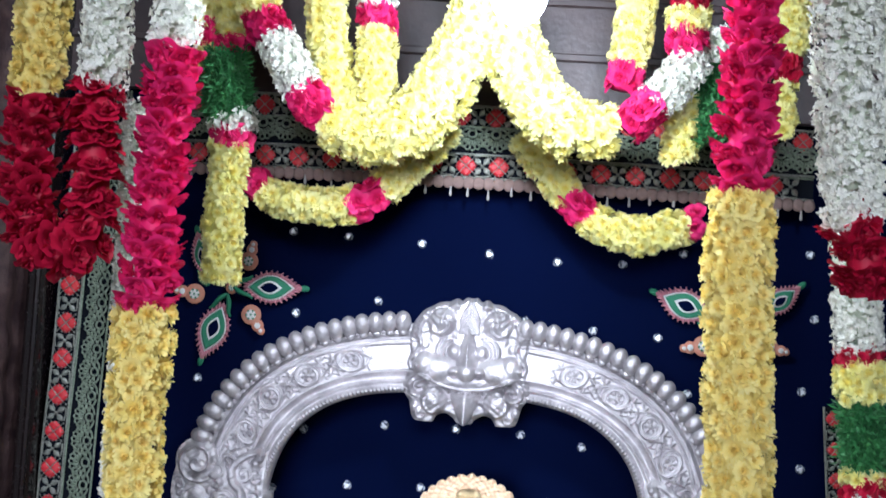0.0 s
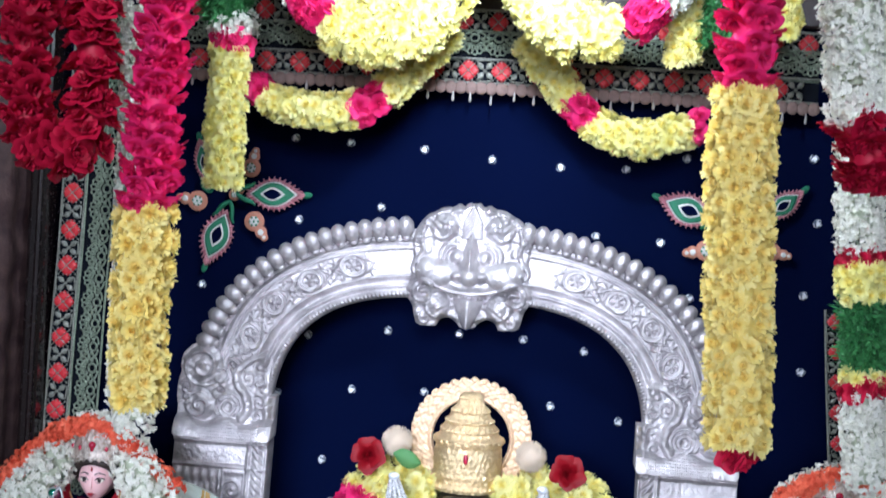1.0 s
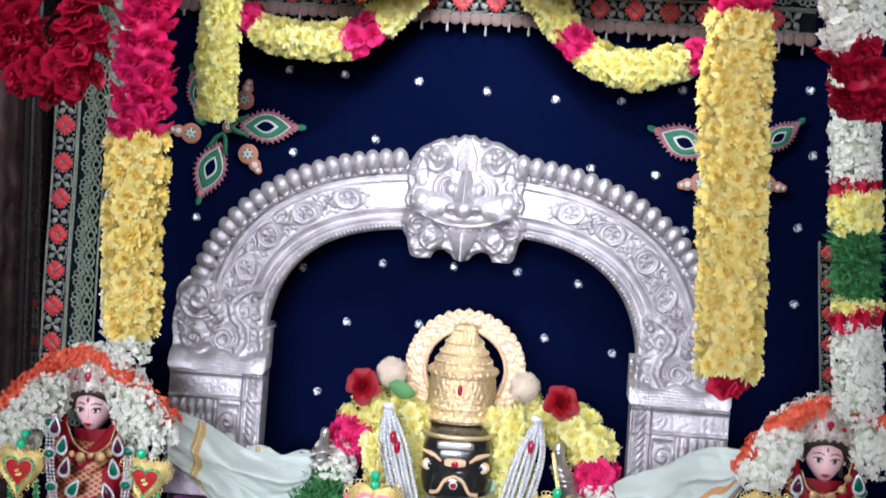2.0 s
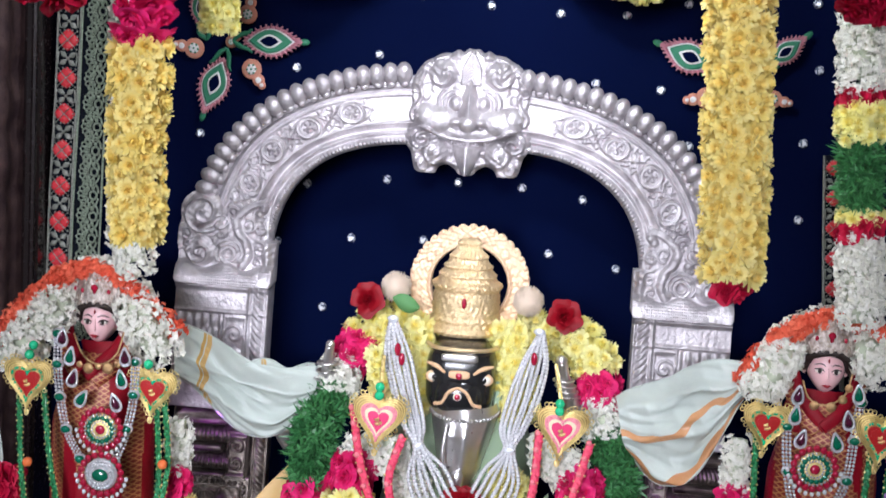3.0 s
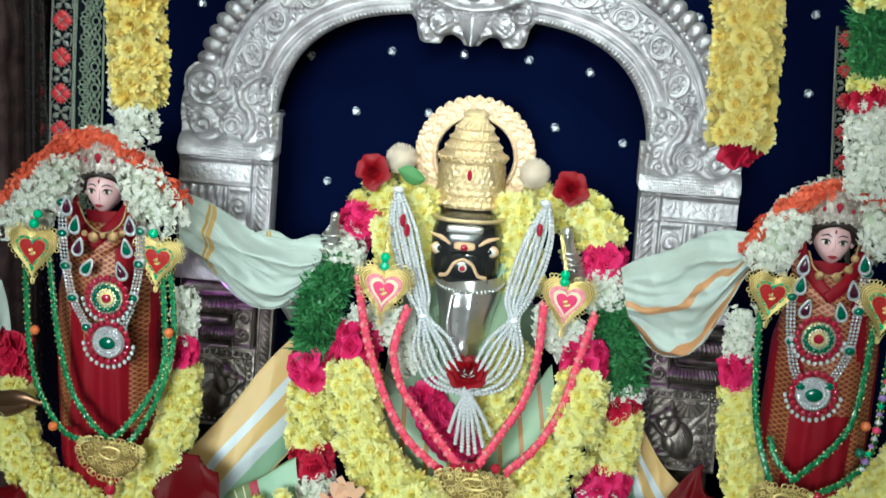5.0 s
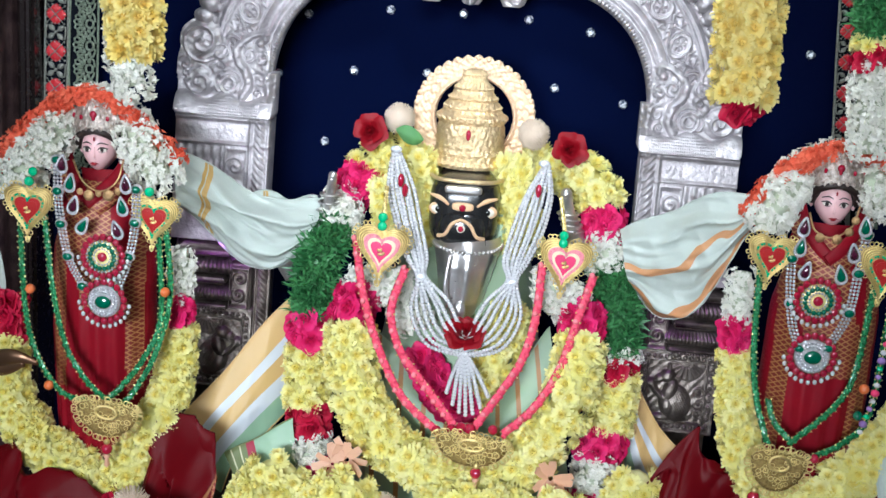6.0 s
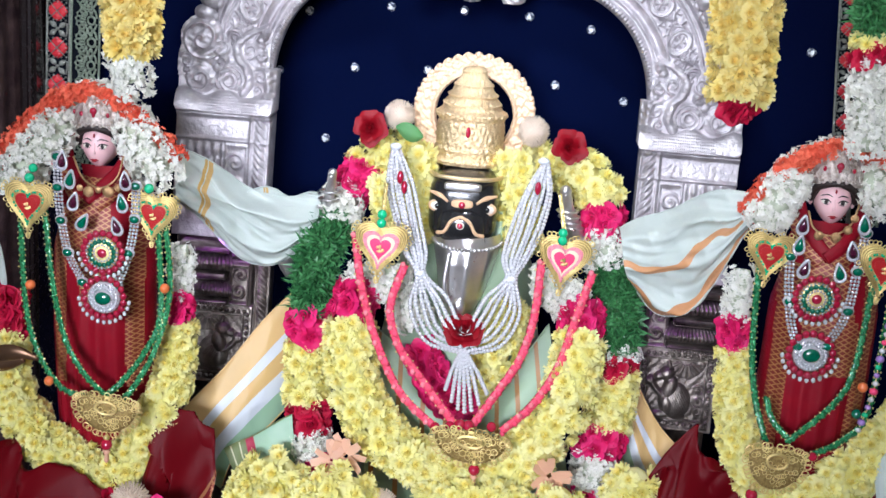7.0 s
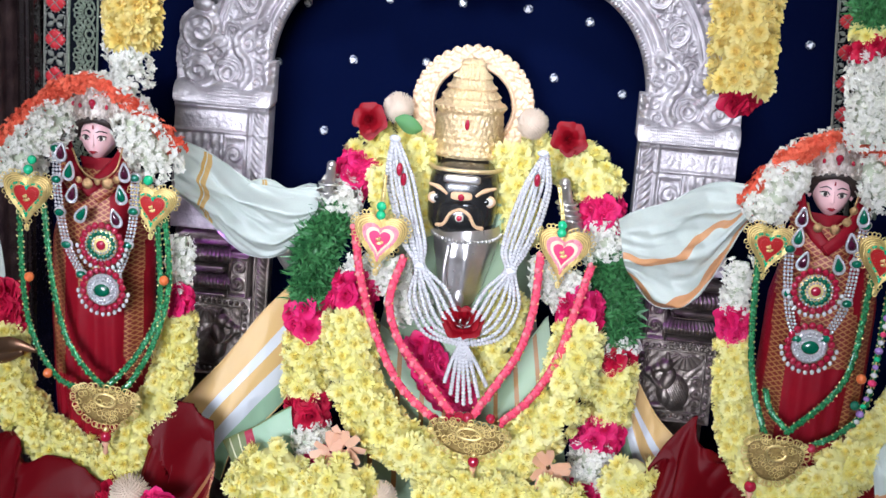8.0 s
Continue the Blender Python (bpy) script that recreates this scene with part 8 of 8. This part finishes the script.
drape("silk_drape", "white silk drape with orange bands between deity and doll",
      [(0.284, -0.250, 1.200), (0.343, -0.270, 1.243), (0.403, -0.300, 1.278), (0.468, -0.320, 1.297)], [(0.306, -0.250, 1.118), (0.352, -0.280, 1.085), (0.410, -0.310, 1.114), (0.470, -0.320, 1.246)], WHITE_SILK_B, 2.6, 0.015, 0.03, phase=1.0)
drape("tied_silk", "gold, white and green striped silk gathered beside the deity",
      [(-0.234, -0.220, 1.040), (-0.276, -0.250, 0.992), (-0.327, -0.280, 0.923), (-0.381, -0.300, 0.856), (-0.415, -0.310, 0.812)], [(-0.221, -0.240, 0.856), (-0.247, -0.270, 0.830), (-0.274, -0.290, 0.805), (-0.301, -0.310, 0.775), (-0.316, -0.320, 0.728)], TIED_SILK, 1, 0.005, 0.012)
drape("tied_silk", "gold, white and green striped silk gathered beside the deity",
      [(0.333, -0.220, 0.959), (0.357, -0.240, 0.920), (0.393, -0.250, 0.874), (0.433, -0.260, 0.839)], [(0.306, -0.240, 0.924), (0.322, -0.260, 0.855), (0.342, -0.270, 0.793), (0.373, -0.280, 0.761)], TIED_SILK, 1, 0.005, 0.010)
drape("green_silk", "pale green silk with a red border at the deity's side", [(-0.310, -0.330, 0.803), (-0.278, -0.330, 0.821), (-0.243, -0.330, 0.845), (-0.204, -0.320, 0.869)], [(-0.273, -0.340, 0.742), (-0.246, -0.340, 0.756), (-0.219, -0.340, 0.769), (-0.190, -0.330, 0.797)], BORDER_SILK, 1, 0.004, 0.01, 50, 24)
drape("green_silk", "striped green silk robe hem at the deity's lap", [(-0.092, -0.240, 1.008), (-0.012, -0.260, 0.945), (0.077, -0.270, 0.881), (0.143, -0.260, 0.962), (0.190, -0.240, 1.037)], [(-0.087, -0.270, 0.680), (-0.000, -0.290, 0.700), (0.092, -0.300, 0.717), (0.175, -0.290, 0.722), (0.258, -0.270, 0.722)], GREEN_SILK, 3, 0.006, 0.02, 80, 40)


def heap(name, label, ridge_pts, base_y, depth, mat, folds=7.0, seed=0.0):
    """A heap of silk on the plinth: a crumpled sheet falling from a ridge to the front and the back."""
    r, _ = spline(ridge_pts, 140)

    def fn(u, v):
        k = np.clip((u * 139).round().astype(int), 0, 139)
        top = r[k]
        s = (v - 0.5) * 2
        z = 0.552 + (top[..., 2] - 0.552) * (1 - np.abs(s) ** 1.6)
        def crease(fu, fv, ph, sharp=1.0):
            w = fu * u + fv * s + ph + 0.9 * np.sin(2.3 * u - 1.7 * s + ph)
            return (1 - 2 * np.abs(np.sin(w)) ** sharp)
        wave = 0.024 * crease(folds * 1.1, 1.9, seed, 1.4) + 0.018 * crease(folds * 2.1, -3.1, seed * 2, 1.2) + 0.013 * crease(folds * 4.3, 5.2, seed * 3, 0.9) + 0.004 * crease(folds * 9, -9, seed * 5, 0.8)
        y = top[..., 1] + s * depth + wave * (0.35 + np.abs(s))
        x = top[..., 0] + 0.016 * np.sin(v * 9 + u * 12 + seed) + 0.5 * wave
        return x, y, z + 0.9 * wave * (1 - np.abs(s)) + 0.004 * np.sin(u * 40 + v * 22 + seed)
    mid = r[70]
    ob = thing(name, label, "cloth", "red silk heaps", at=(mid[0], mid[1], 0.552))
    part("silk", Gather().add(surf(fn, 140, 110)), mat, ob)
    part("woven_border", Gather().add(surf(lambda u, v: (fn(0.84 + 0.11 * u, v)[0] + 0.002, fn(0.84 + 0.11 * u, v)[1] - 0.003 * np.sign(0.5 - v), fn(0.84 + 0.11 * u, v)[2] + 0.002), 24, 110)), BROCADE, ob, "dull gold woven border")
    return ob


heap("red_silk", "crumpled dark red silk saree heaped beside a doll", [(-0.440, -0.400, 0.700), (-0.410, -0.400, 0.815), (-0.378, -0.400, 0.884), (-0.350, -0.400, 0.862), (-0.330, -0.400, 0.806), (-0.318, -0.400, 0.732)], 0, 0.09, RED_SILK, 3.0, 0.4)
heap("red_silk", "dark red silk heaped at a doll's feet", [(-0.695, -0.420, 0.816), (-0.613, -0.440, 0.801), (-0.546, -0.450, 0.795), (-0.493, -0.450, 0.768), (-0.448, -0.450, 0.697)], 0, 0.10, RED_SILK, 2.4, 1.4)
heap("red_silk", "crumpled dark red silk saree heaped beside a doll", [(0.343, -0.380, 0.806), (0.374, -0.380, 0.874), (0.421, -0.380, 0.907), (0.472, -0.380, 0.904), (0.516, -0.380, 0.855), (0.553, -0.380, 0.775)], 0, 0.09, RED_SILK, 3.2, 2.2)
heap("red_silk", "dark red silk heaped at a doll's feet", [(0.608, -0.420, 0.811), (0.649, -0.420, 0.862), (0.693, -0.420, 0.895), (0.756, -0.420, 0.902)], 0, 0.10, RED_SILK, 2.2, 3.0)
for side, pts in ((0, ([(-0.681, -0.330, 1.123), (-0.672, -0.330, 1.051), (-0.675, -0.330, 0.975)], [(-0.722, -0.330, 1.119), (-0.723, -0.330, 1.045), (-0.725, -0.330, 0.970)])), (1, ([(0.673, -0.440, 0.911), (0.679, -0.440, 0.947), (0.705, -0.440, 0.985)], [(0.690, -0.440, 0.832), (0.722, -0.440, 0.836), (0.757, -0.440, 0.867)]))):
    drape("silk_drape", "end of a white silk cloth beside a doll", pts[0], pts[1], WHITE_SILK_B, 1.5, 0.006, 0.008, 30, 16)
g = Gather().add(tube([(-0.701, -0.400, 0.947), (-0.651, -0.410, 0.956), (-0.611, -0.420, 0.965), (-0.579, -0.420, 0.958)], [0.012, 0.014, 0.013, 0.003], 12, n=30, flat=0.55))
g.add(tube([(-0.683, -0.400, 0.937), (-0.638, -0.410, 0.942), (-0.602, -0.420, 0.955)], [0.012, 0.014, 0.005], 10, n=24, flat=0.6))
solid("ritual_spoon", g, BRONZE, "dark bronze leaf-shaped ritual spoon beside a doll", "spoon")
